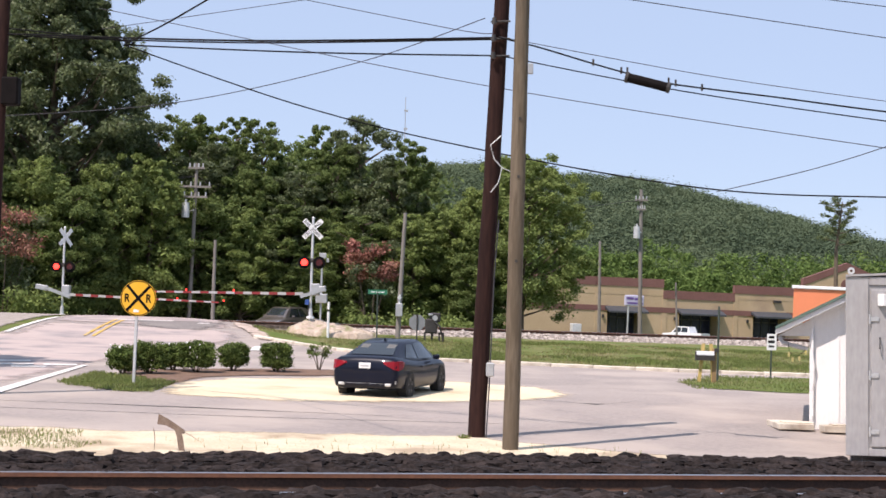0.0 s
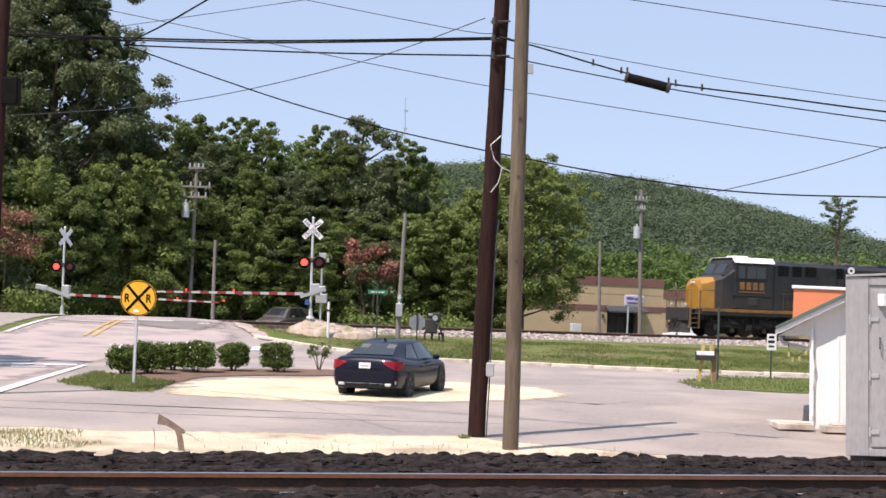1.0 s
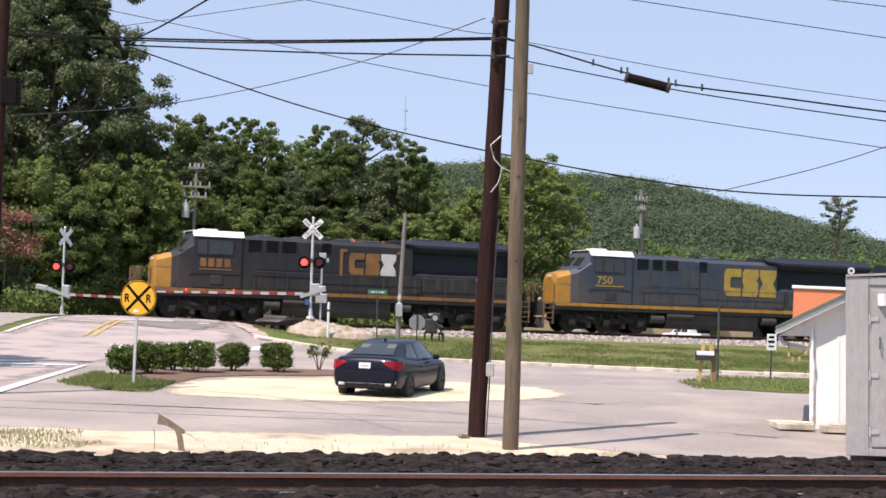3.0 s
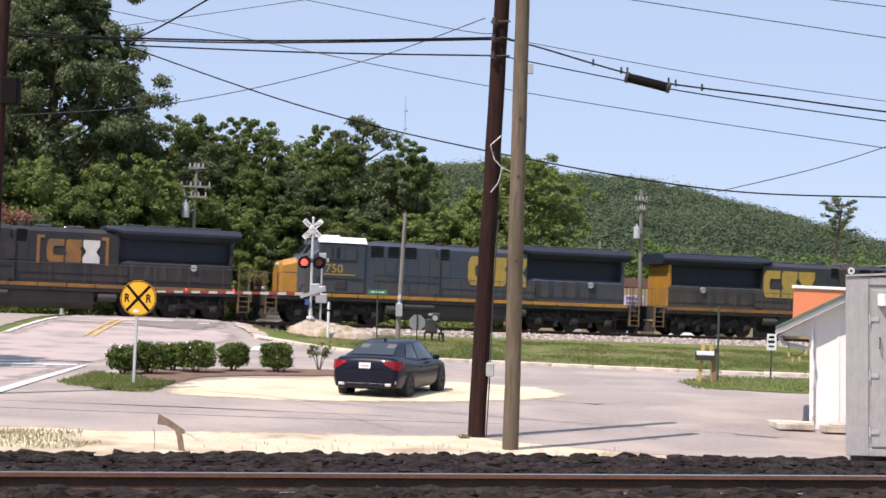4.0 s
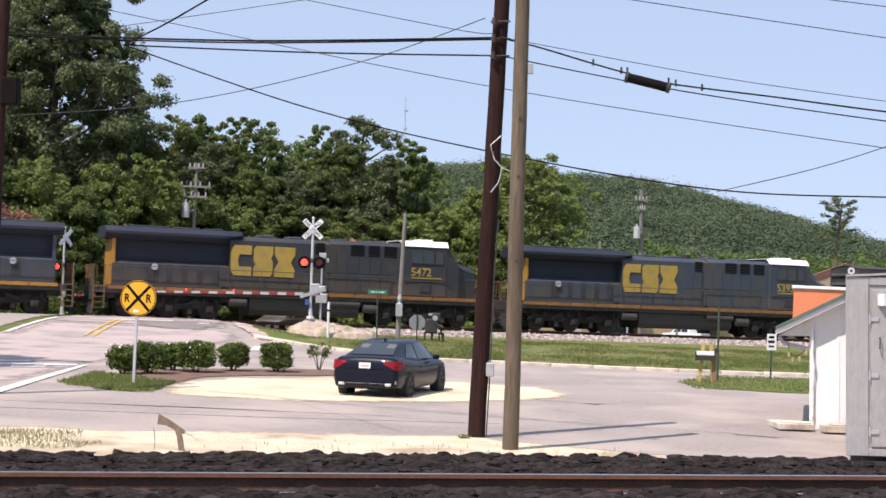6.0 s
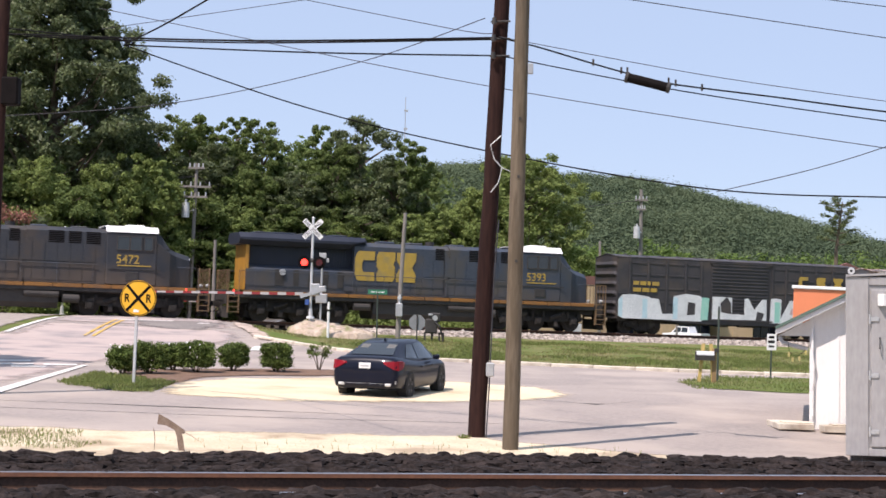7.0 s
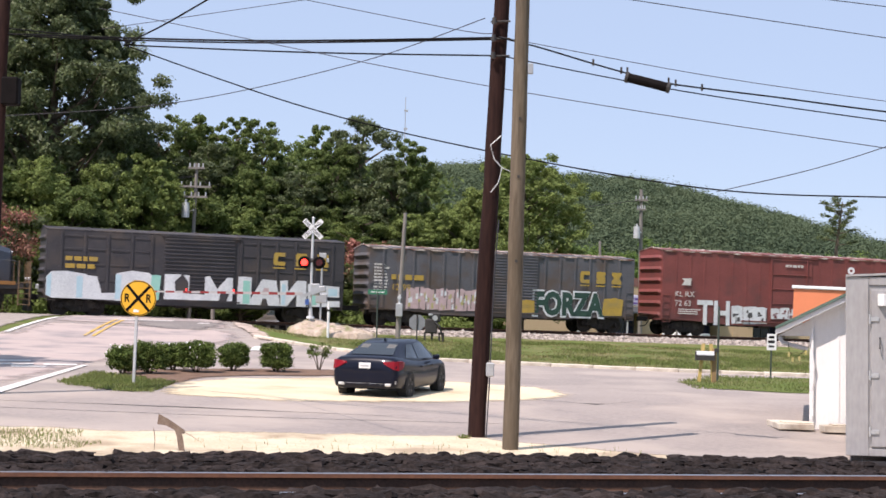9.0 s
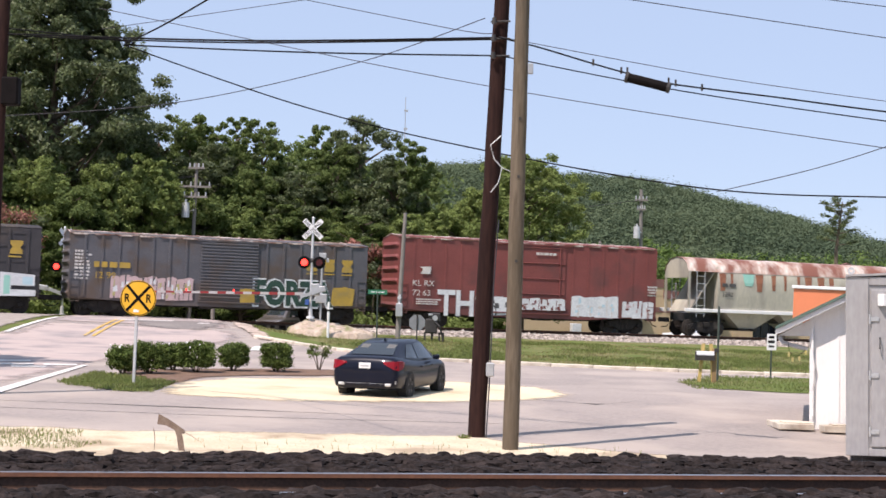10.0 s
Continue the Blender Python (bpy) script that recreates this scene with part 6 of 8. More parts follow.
def boxcar(start, L, H, paint, label, ribs, door, door_ribs, roof_mat, pressed=False, W=1.52, belly=0.84, proud=0.05):
    e = thing("boxcar", label, "boxcar", group="boxcars of the train")
    a, b = 0.75, L - 0.72
    bm = bmesh.new()
    side = [(-W, belly + 0.12), (-W, H - 0.22), (-W + 0.06, H - 0.14), (0, H), (W - 0.06, H - 0.14), (W, H - 0.22), (W, belly + 0.12), (W - 0.1, belly), (-W + 0.1, belly)]
    loft(bm, [[(x, y, z) for y, z in side] for x in (a, b)])
    part("body", bm, paint, e)
    # sill that hangs deeper between the bogies
    for s in (-1, 1):
        bm = bmesh.new()
        y = s * (W - 0.02)
        slab(bm, [(a + 0.1, belly + 0.13), (a + 2.9, belly - 0.05), (a + 4.2, belly - 0.16), (b - 4.2, belly - 0.16), (b - 2.9, belly - 0.05), (b - 0.1, belly + 0.13)], 0.04, pose(0, min(y, y + s * 0.04), 0))
        part("side_sill", bm, paint, e)
        for x in ribs:
            bm = bmesh.new()
            p, q = sorted((s * W, s * (W + proud)))
            box(bm, x - 0.06, x + 0.06, p, q, belly + 0.14, H - 0.28, 0.2 * proud)
            part("side_post", bm, paint, e)
        if pressed:
            for x0, x1 in zip(ribs, ribs[1:]):
                if door[0] - 0.3 < (x0 + x1) / 2 < door[1] + 0.3 or x1 - x0 > 1.6:
                    continue
                for z in (belly + 0.9, belly + 1.7, belly + 2.45, belly + 3.1):
                    if z < H - 0.4:
                        p, q = sorted((s * W, s * (W + 0.03)))
                        part("panel_rib", box(bmesh.new(), x0 + 0.15, x1 - 0.15, p, q, z, z + 0.1, 0.01), paint, e)
        bm = bmesh.new()
        p, q = sorted((s * W, s * (W + 0.05)))
        box(bm, door[0], door[1], p, q, belly + 0.15, H - 0.3, 0.01)
        d = part("sliding_door", bm, paint, e)
        bm = bmesh.new()
        p, q = sorted((s * (W + 0.05), s * (W + 0.095)))
        for i in range(door_ribs):
            z = belly + 0.3 + (H - belly - 0.75) * i / max(1, door_ribs - 1)
            box(bm, door[0] + 0.06, door[1] - 0.06, p, q, z, z + (0.08 if door_ribs > 6 else 0.05), 0.015)
        if door_ribs < 7:
            for x in (door[0] + 0.1, door[1] - 0.35):
                rod(bm, (x, s * (W + 0.09), belly + 0.2), (x, s * (W + 0.09), H - 0.35), 0.03, None, 6)
        part("door_rib", bm, paint, d)
        p, q = sorted((s * W, s * (W + 0.10)))
        for z in (H - 0.30, belly + 0.06):
            part("door_track", box(bmesh.new(), door[0] - 1.8 if door_ribs < 7 else door[0] - 0.1, door[1] + 0.3, p, q, z, z + 0.075), paint, e)
    # ends with pressed ribs
    for x, d in ((a, -1), (b, 1)):
        n = 6
        for i in range(n):
            bm = bmesh.new()
            z = belly + 0.3 + (H - belly - 0.9) * i / (n - 1)
            loft(bm, [[(x, y, z - 0.16), (x + d * dd, y, z), (x, y, z + 0.16)] if d < 0 else [(x, y, z + 0.16), (x + d * dd, y, z), (x, y, z - 0.16)] for y, dd in ((-W + 0.12, 0.02), (-W + 0.3, 0.12), (W - 0.3, 0.12), (W - 0.12, 0.02))])
            part("end_rib", bm, paint, e)
        bm = bmesh.new()
        for z in np.arange(0.75, 2.4, 0.38):
            for y in (-W - 0.03, W + 0.03):
                rod(bm, (x + (0.05 if d < 0 else -0.5), y, z), (x + (0.5 if d < 0 else -0.05), y, z), 0.016, None, 5)
        for y in (-W - 0.03, W + 0.03):
            for xx in (x + (0.05 if d < 0 else -0.5), x + (0.5 if d < 0 else -0.05)):
                rod(bm, (xx, y, 0.7), (xx, y, 2.35), 0.016, None, 5)
        part("end_ladder", bm, paint, e)
    # roof sheets
    n = 14
    for i in range(n):
        bm = bmesh.new()
        x0 = a + (b - a) * i / n
        x1 = x0 + (b - a) / n
        loft(bm, [[(x, -W - 0.02, H - 0.19), (x, 0, H + 0.015), (x, W + 0.02, H - 0.19), (x, W, H - 0.22), (x, 0, H - 0.02), (x, -W, H - 0.22)] for x in (x0 + 0.03, x1 - 0.03)])
        loft(bm, [[(x, -W - 0.03, H - 0.17), (x, 0, H + 0.05), (x, W + 0.03, H - 0.17), (x, W, H - 0.2), (x, 0, H), (x, -W, H - 0.2)] for x in (x0 - 0.03, x0 + 0.06)])
        if roof_mat is ROOF_RUST:
            for s in (-1, 1):
                p, q = sorted((s * (W - 0.01), s * (W + 0.06)))
                box(bm, x0 + 0.12, x1 - 0.25, p, q, H - 0.25, H - 0.17)
        part("roof_sheet", bm, roof_mat, e)
    bm = bmesh.new()
    box(bm, a + 0.3, b - 0.3, -0.25, 0.25, 0.6, 1.0)
    box(bm, L / 2 - 1.0, L / 2 - 0.3, -0.9, -0.4, 0.55, 0.95)
    rod(bm, (L / 2 + 0.4, -0.8, 0.75), (L / 2 + 1.5, -0.8, 0.75), 0.2, None, 10)
    part("underframe", bm, DARKSTEEL, e)
    for cx in (a + 1.75, b - 1.75):
        freight_truck(e, cx)
    end_gear(e, L)
    TRAIN.append((e, start))
    return e


def bars(parent, x, z, w, h, rows, y, ink, seed=1):
    """Small stencilled data that cannot be read."""
    rr = random.Random(seed)
    bm = bmesh.new()
    for i in range(rows):
        zz = z - i * h * 1.7
        xx = x
        while xx < x + w * rr.uniform(0.75, 1.0):
            ln = h * rr.uniform(0.8, 2.2)
            box(bm, xx, xx + ln, y - 0.006, y, zz, zz + h)
            xx += ln + h * 0.4
    part("stencil_block", bm, ink, parent)["kind"] = "stuff"


locomotive("", 29.65, False, LOCO_SOOT, LOCO_ORANGE, LOCO_YELLOW, LOCO_ORANGE, 22.25, "dark grey", "soot-stained")
locomotive("750", 51.9, False, LOCO_GREY, LOCO_YELLOW, LOCO_YELLOW, LOGO_YELLOW, 22.3, "blue-grey", "fairly clean")
locomotive("5472", 74.3, True, LOCO_DIRTY, LOCO_ORANGE, LOCO_YELLOW, LOGO_YELLOW, 22.4, "grey", "rust-dusted")
locomotive("5393", 96.8, True, LOCO_GREY, LOCO_ORANGE, LOCO_YELLOW, LOGO_YELLOW, 22.2, "dark blue-grey", "sooty")

b1 = boxcar(118.5, 16.85, 4.47, BOX_BLACK, "black steel boxcar with pressed panels and white and blue graffiti", [1.5, 2.65, 3.8, 5.0, 6.0, 10.6, 11.5, 12.5, 13.5, 14.6, 15.5], (6.6, 10.3), 16, BOX_BLACK, True)
def tag(parent, pts, ink, w, depth, label=""):
    """One flat field of spray paint on the near side."""
    part("graffiti", slab(bmesh.new(), pts, 0.003, pose(0, -w - depth, 0)), ink, parent, label)


def tag_box(parent, x0, x1, z0, z1, ink, w, depth, lean=0.0, label=""):
    tag(parent, [(x0, z0), (x1, z0 + 0.02), (x1 + lean, z1 - 0.04), ((x0 + x1) / 2 + lean, z1), (x0 + lean, z1 - 0.02)], ink, w, depth, label)


tag(b1, [(0.80, 1.0), (1.1, 0.86), (2.75, 0.86), (2.75, 2.10), (1.8, 2.22), (1.05, 2.18), (0.80, 1.9)], SPRAY_WHITE, 1.575, 0.004, "large white and pale blue spray-painted shapes")
tag(b1, [(0.82, 1.0), (1.05, 0.92), (1.05, 2.1), (0.84, 1.9)], SPRAY_BLUE, 1.575, 0.008)
tag_box(b1, 2.3, 2.6, 0.9, 2.0, SPRAY_BLUE, 1.575, 0.008)
tag(b1, [(2.75, 0.86), (4.4, 0.84), (4.4, 1.22), (3.55, 1.18), (3.3, 2.0), (2.75, 2.05)], SPRAY_WHITE, 1.575, 0.0045)
tag(b1, [(4.2, 0.82), (6.0, 0.82), (6.35, 1.2), (6.3, 1.9), (5.9, 2.28), (5.0, 2.36), (4.25, 2.2)], SPRAY_WHITE, 1.575, 0.005)
tag_box(b1, 4.22, 4.5, 0.9, 2.15, SPRAY_BLUE, 1.575, 0.009)
tag(b1, [(5.1, 1.15), (5.6, 1.2), (5.62, 1.85), (5.15, 1.9)], BOX_BLACK, 1.575, 0.0095)
tag_box(b1, 5.95, 6.42, 0.9, 2.2, SPRAY_TEAL, 1.575, 0.0098, 0.08)
tag_box(b1, 6.68, 7.95, 0.98, 2.28, SPRAY_WHITE, 1.618, 0.003)
tag_box(b1, 7.95, 8.75, 0.98, 1.32, SPRAY_WHITE, 1.618, 0.003)
tag(b1, [(7.25, 1.4), (7.9, 1.3), (7.9, 1.9), (7.6, 2.3), (7.2, 1.9)], BOX_BLACK, 1.618, 0.0065)
tag(b1, [(8.75, 1.0), (10.2, 1.0), (10.2, 2.2), (9.9, 2.2), (9.4, 1.6), (9.0, 2.25), (8.75, 2.2)], SPRAY_WHITE, 1.618, 0.0035)
tag(b1, [(9.5, 1.0), (9.9, 1.0), (10.05, 1.4), (9.6, 1.5)], BOX_BLACK, 1.618, 0.0068)
tag_box(b1, 10.45, 11.15, 0.86, 2.3, SPRAY_WHITE, 1.575, 0.004, 0.05)
tag_box(b1, 10.75, 11.12, 0.9, 2.1, SPRAY_TEAL, 1.575, 0.008)
tag(b1, [(11.0, 0.86), (12.75, 0.84), (12.5, 2.15), (11.75, 2.2)], SPRAY_WHITE, 1.575, 0.0045)
tag(b1, [(11.7, 0.84), (12.1, 0.84), (12.0, 1.2), (11.8, 1.2)], BOX_BLACK, 1.575, 0.0085)
tag(b1, [(11.75, 1.4), (12.15, 1.4), (12.1, 1.75), (11.85, 1.75)], SPRAY_PINK, 1.575, 0.0085)
tag(b1, [(12.75, 0.85), (13.1, 0.85), (13.6, 1.5), (13.6, 0.85), (14.15, 0.85), (14.1, 2.2), (13.6, 2.2), (13.15, 1.6), (13.1, 2.2), (12.7, 2.15)], SPRAY_WHITE, 1.575, 0.005)
tag_box(b1, 12.8, 13.0, 0.9, 2.0, SPRAY_BLUE, 1.575, 0.0088)
tag(b1, [(14.2, 0.86), (15.95, 0.9), (15.95, 1.2), (14.75, 1.2), (14.75, 1.4), (15.9, 1.4), (15.9, 1.95), (14.2, 2.05)], SPRAY_WHITE, 1.575, 0.0055)
tag_box(b1, 15.3, 15.8, 1.45, 1.85, SPRAY_BLUE, 1.575, 0.009)
tag_box(b1, 14.4, 14.7, 0.95, 1.9, SPRAY_TEAL, 1.575, 0.009)
logo(b1, 12.3, 15.25, 2.95, 3.62, -1.575, LOGO_YELLOW, 1.9)
for x in (12.3, 13.43, 14.57):
    bm = bmesh.new()
    side_plate(bm, x, x + 0.62, 2.78, 2.86, 1.575)
    part("emblem_underline", bm, LOGO_YELLOW, b1)
bars(b1, 1.7, 2.75, 1.9, 0.22, 2, -1.575, LOGO_YELLOW, 3)

b2 = boxcar(135.3, 16.95, 4.33, BOX_BLUE, "grey-blue steel boxcar with rusty roof and green and pink graffiti", [1.5, 2.35, 3.2, 4.05, 4.9, 5.75, 6.6, 10.8, 11.7, 12.6, 13.5, 14.4, 15.3], (7.3, 10.4), 18, ROOF_RUST)
spray(b2, 2.8, 7.0, 0.9, 2.15, 1.575, [SPRAY_PINK, SPRAY_OLIVE, SPRAY_WHITE], 21, 9, "pink and olive spray-painted scrawl", STENCIL_DARK)
spray(b2, 9.45, 10.15, 0.95, 1.75, 1.62, [LOGO_YELLOW], 22, 1)
spray(b2, 14.3, 15.4, 0.9, 1.95, 1.575, [LOGO_YELLOW], 23, 1)
words("graffiti", "FORZA", 1.75, SPRAY_WHITE, pose(10.10, -1.582, 0.92), b2, 0.74, "green and white spray-painted letters", 0.15)
words("graffiti", "FORZA", 1.68, SPRAY_GREEN, pose(10.16, -1.590, 0.95), b2, 0.765, "", 0.085)
logo(b2, 12.9, 15.4, 2.72, 3.38, -1.575, LOGO_YELLOW, 1.7)
for x in (12.9, 13.86, 14.82):
    bm = bmesh.new()
    side_plate(bm, x, x + 0.57, 2.56, 2.63, 1.575)
    part("emblem_underline", bm, LOGO_YELLOW, b2)
bars(b2, 1.95, 2.48, 1.5, 0.28, 1, -1.58, LOGO_YELLOW, 4)
words("car_number", "12 99", 0.46, LOGO_YELLOW, pose(1.95, -1.58, 1.93), b2, 1.05)
bars(b2, 1.0, 3.2, 0.75, 0.1, 9, -1.53, STENCIL, 7)

b3 = boxcar(152.55, 16.72, 4.97, BOX_RED, "oxide red steel boxcar with plug doors and white graffiti", [1.6, 2.5, 3.4, 4.3, 5.2, 6.1, 7.0, 10.9, 11.8, 12.7, 13.6, 14.5, 15.4], (7.6, 10.4), 5, ROOF_RUST, proud=0.018)
words("graffiti", "TH", 1.9, SPRAY_WHITE, pose(2.98, -1.562, 0.70), b3, 0.85, "large white spray-painted letters", 0.05)
spray(b3, 5.2, 7.5, 0.75, 1.9, 1.545, [SPRAY_WHITE, STENCIL_DARK], 31, 3, gap=STENCIL_DARK)
spray(b3, 10.8, 13.7, 0.8, 2.05, 1.545, [SPRAY_WHITE, SPRAY_BLUE], 33, 4, gap=STENCIL)
spray(b3, 13.9, 15.8, 0.85, 1.9, 1.545, [SPRAY_WHITE, SPRAY_PINK], 35, 3, gap=BOX_RED)
spray(b3, 7.7, 10.4, 1.1, 1.8, 1.66, [SPRAY_WHITE, BOX_RED], 37, 5)
words("car_mark", "KL RX", 0.44, STENCIL, pose(1.5, -1.58, 2.2), b3, 1.05)
words("car_number", "72 63", 0.44, STENCIL, pose(1.52, -1.58, 1.68), b3, 1.05)
bars(b3, 1.75, 1.45, 1.5, 0.07, 3, -1.58, STENCIL, 9)
bars(b3, 8.6, 4.15, 1.2, 0.14, 1, -1.62, STENCIL, 10)
bars(b3, 15.4, 2.6, 0.6, 0.09, 4, -1.53, STENCIL, 12)
bm = bmesh.new()
slab(bm, [(1.95, 2.85), (2.5, 2.85), (2.55, 3.25), (1.9, 3.22), (2.1, 3.1)], 0.01, pose(0, -1.585, 0))
part("painted_emblem", bm, STENCIL, b3)


def hopper(start, L=17.5, H=4.55):
    e = thing("covered_hopper", "cream covered hopper car with rust-streaked rounded sides", "hopper car")
    a, b = 0.8, L - 0.8
    sec = [(-1.5, 1.55), (-1.57, 2.3), (-1.57, 3.1), (-1.50, 3.65), (-1.25, 4.1), (-0.75, 4.4), (0, 4.5), (0.75, 4.4), (1.25, 4.1), (1.50, 3.65), (1.57, 3.1), (1.57, 2.3), (1.5, 1.55)]
    bm = bmesh.new()
    loft(bm, [[(a + 2.1, y * 0.995, z) for y, z in sec], [(b - 2.1, y * 0.995, z) for y, z in sec]])
    part("body", bm, HOPPER, e, smooth=True)
    bm = bmesh.new()
    top = [(y * 1.006, z + 0.02) for y, z in sec if z > 3.6]
    for x0, x1 in ((a + 0.2, b - 0.2),):
        loft(bm, [[(x, y, z) for y, z in top] for x in (x0, x1)], closed=False, caps=False)
    part("roof", bm, HOPPER_TOP, e, "rusted and chalky white roof", smooth=True)
    for x, d in ((a, 1), (b, -1)):
        bm = bmesh.new()
        loft(bm, [[(x + d * 0.25, y, z) for y, z in sec if z > 3.6] + [(x + d * 0.25, 1.3, 3.3), (x + d * 0.25, -1.3, 3.3)], [(x + d * 0.3, y, z) for y, z in sec if z > 3.6] + [(x + d * 0.3, 1.3, 3.3), (x + d * 0.3, -1.3, 3.3)]])
        part("end_hood", bm, HOPPER, e)
        bm = bmesh.new()
        loft(bm, [[(x + d * 0.5, -1.3, 1.4), (x + d * 0.5, 1.3, 1.4), (x + d * 0.55, 1.3, 1.4), (x + d * 0.55, -1.3, 1.4)], [(x + d * 2.1, -1.4, 4.0), (x + d * 2.1, 1.4, 4.0), (x + d * 2.15, 1.4, 4.0), (x + d * 2.15, -1.4, 4.0)]])
        for y in (-1.45, 1.45):
            box(bm, min(x + d * 0.25, x + d * 0.37), max(x + d * 0.25, x + d * 0.37), y - 0.05, y + 0.05, 1.3, 3.7)
        part("slope_sheet", bm, HOPPER, e)
        for s in (-1, 1):
            bm = bmesh.new()
            for xx in (x + d * 0.75, x + d * 1.25):
                rod(bm, (xx, s * 1.54, 1.1), (xx, s * 1.54, 3.7), 0.03, None, 6)
            for z in np.arange(1.3, 3.7, 0.42):
                rod(bm, (x + d * 0.75, s * 1.54, z), (x + d * 1.25, s * 1.54, z), 0.022, None, 5)
            part("ladder", bm, STEEL, e)
    bm = bmesh.new()
    for s in (-1, 1):
        p, q = sorted((s * 1.48, s * 1.62))
        box(bm, a, b, p, q, 1.36, 1.56, 0.02)
    part("side_sill", bm, WHITE, e, "chalky white side sill")
    n = 3
    for i in range(n):
        bm = bmesh.new()
        x0 = a + 2.6 + (b - a - 5.2) * i / n
        x1 = x0 + (b - a - 5.2) / n
        xm = (x0 + x1) / 2
        loft(bm, [[(x0 + 0.05, -1.4, 1.38), (x1 - 0.05, -1.4, 1.38), (x1 - 0.05, 1.4, 1.38), (x0 + 0.05, 1.4, 1.38)], [(xm - 0.5, -0.9, 0.5), (xm + 0.5, -0.9, 0.5), (xm + 0.5, 0.9, 0.5), (xm - 0.5, 0.9, 0.5)]])
        bay = part("discharge_hopper", bm, HOPPER, e)
        part("outlet_gate", box(bmesh.new(), xm - 0.6, xm + 0.6, -1.0, 1.0, 0.36, 0.5), TRUCK_GREY, bay)
    bm = bmesh.new()
    box(bm, a, b, -0.2, 0.2, 0.85, 1.3)
    part("underframe", bm, DARKSTEEL, e)
    rr = random.Random(44)
    for i in range(16):
        bm = bmesh.new()
        x = a + 2.2 + i * 0.82 + rr.uniform(-0.2, 0.2)
        h = rr.uniform(0.35, 0.95)
        w = 0.75 if i == 2 else rr.uniform(0.16, 0.5)
        loft(bm, [[(x, -1.512, 3.62), (x + w, -1.512, 3.62), (x + w, -1.516, 3.62), (x, -1.516, 3.62)][::-1], [(x + w * 0.1, -1.577, 3.12), (x + w * 0.9, -1.577, 3.12), (x + w * 0.9, -1.582, 3.12), (x + w * 0.1, -1.582, 3.12)][::-1],
                  [(x + w * 0.2, -1.577, 3.6 - h - 0.3), (x + w * 0.8, -1.577, 3.6 - h - 0.3), (x + w * 0.8, -1.581, 3.6 - h - 0.3), (x + w * 0.2, -1.581, 3.6 - h - 0.3)][::-1]])
        part("rust_streak", bm, SPRAY_TEAL if i == 2 else RUST, e)
    words("car_number", "1292", 0.36, STENCIL_DARK, pose(3.15, -1.59, 2.3), e, 1.0)
    bars(e, 3.15, 2.85, 1.0, 0.2, 1, -1.59, STENCIL_DARK, 14)
    for cx in (a + 1.6, b - 1.6):
        freight_truck(e, cx)
    end_gear(e, L)
    TRAIN.append((e, start))


hopper(169.55)


# ---- plants ----
def leaves(rr, centres, radii, per, size, squash=0.75, shell=0.15, up=0.35, out=0.7, scatter=0.6):
    """Small folded leaf quads gathered in loose clumps: vertices and faces."""
    n = len(centres) * per
    c = np.repeat(np.asarray(centres), per, 0)
    r = np.repeat(np.asarray(radii), per)[:, None]
    d = rr.normal(size=(n, 3))
    d /= np.linalg.norm(d, axis=1)[:, None]
    p = c + d * r * (shell + (1 - shell) * rr.rand(n, 1) ** 0.6) * (1, 1, squash) * rr.uniform(0.75, 1.3, (n, 1))
    nrm = d * out + rr.normal(0, scatter, (n, 3)) + (0, 0, up)
    nrm /= np.linalg.norm(nrm, axis=1)[:, None]
    t = np.cross(nrm, rr.normal(size=(n, 3)))
    t /= np.linalg.norm(t, axis=1)[:, None]
    b = np.cross(nrm, t)
    s = size * rr.uniform(0.5, 1.4, (n, 1))
    V = np.stack([p - t * s, p + b * s * 0.5 + nrm * s * 0.2, p + t * s, p - b * s * 0.5 + nrm * s * 0.2], 1).reshape(-1, 3)
    F4 = np.arange(n * 4).reshape(-1, 4)
    return V, F4


def leaf_mesh(name, V, F4, material, parent=None):
    me = bpy.data.meshes.new(name)
    me.vertices.add(len(V))
    me.vertices.foreach_set("co", np.asarray(V, np.float32).ravel())
    me.loops.add(F4.size)
    me.loops.foreach_set("vertex_index", np.asarray(F4, np.int32).ravel())
    me.polygons.add(len(F4))
    me.polygons.foreach_set("loop_start", np.arange(0, F4.size, 4, dtype=np.int32))
    me.update(calc_edges=True)
    me.materials.append(material)
    ob = new(name, me)
    if parent:
        ob.parent = parent
    return ob


ROUND = ((0, 0.7), (0.2, 1.0), (0.45, 1.05), (0.7, 0.95), (0.88, 0.68), (1, 0.3))
COLUMN = ((0, 0.8), (0.3, 1.05), (0.6, 1.0), (0.82, 0.9), (0.94, 0.7), (1, 0.4))
TOWER = ((0, 0.5), (0.14, 0.92), (0.27, 1.0), (0.36, 0.80), (0.50, 0.86), (0.58, 0.80), (0.68, 0.50), (0.85, 0.42), (1, 0.2))


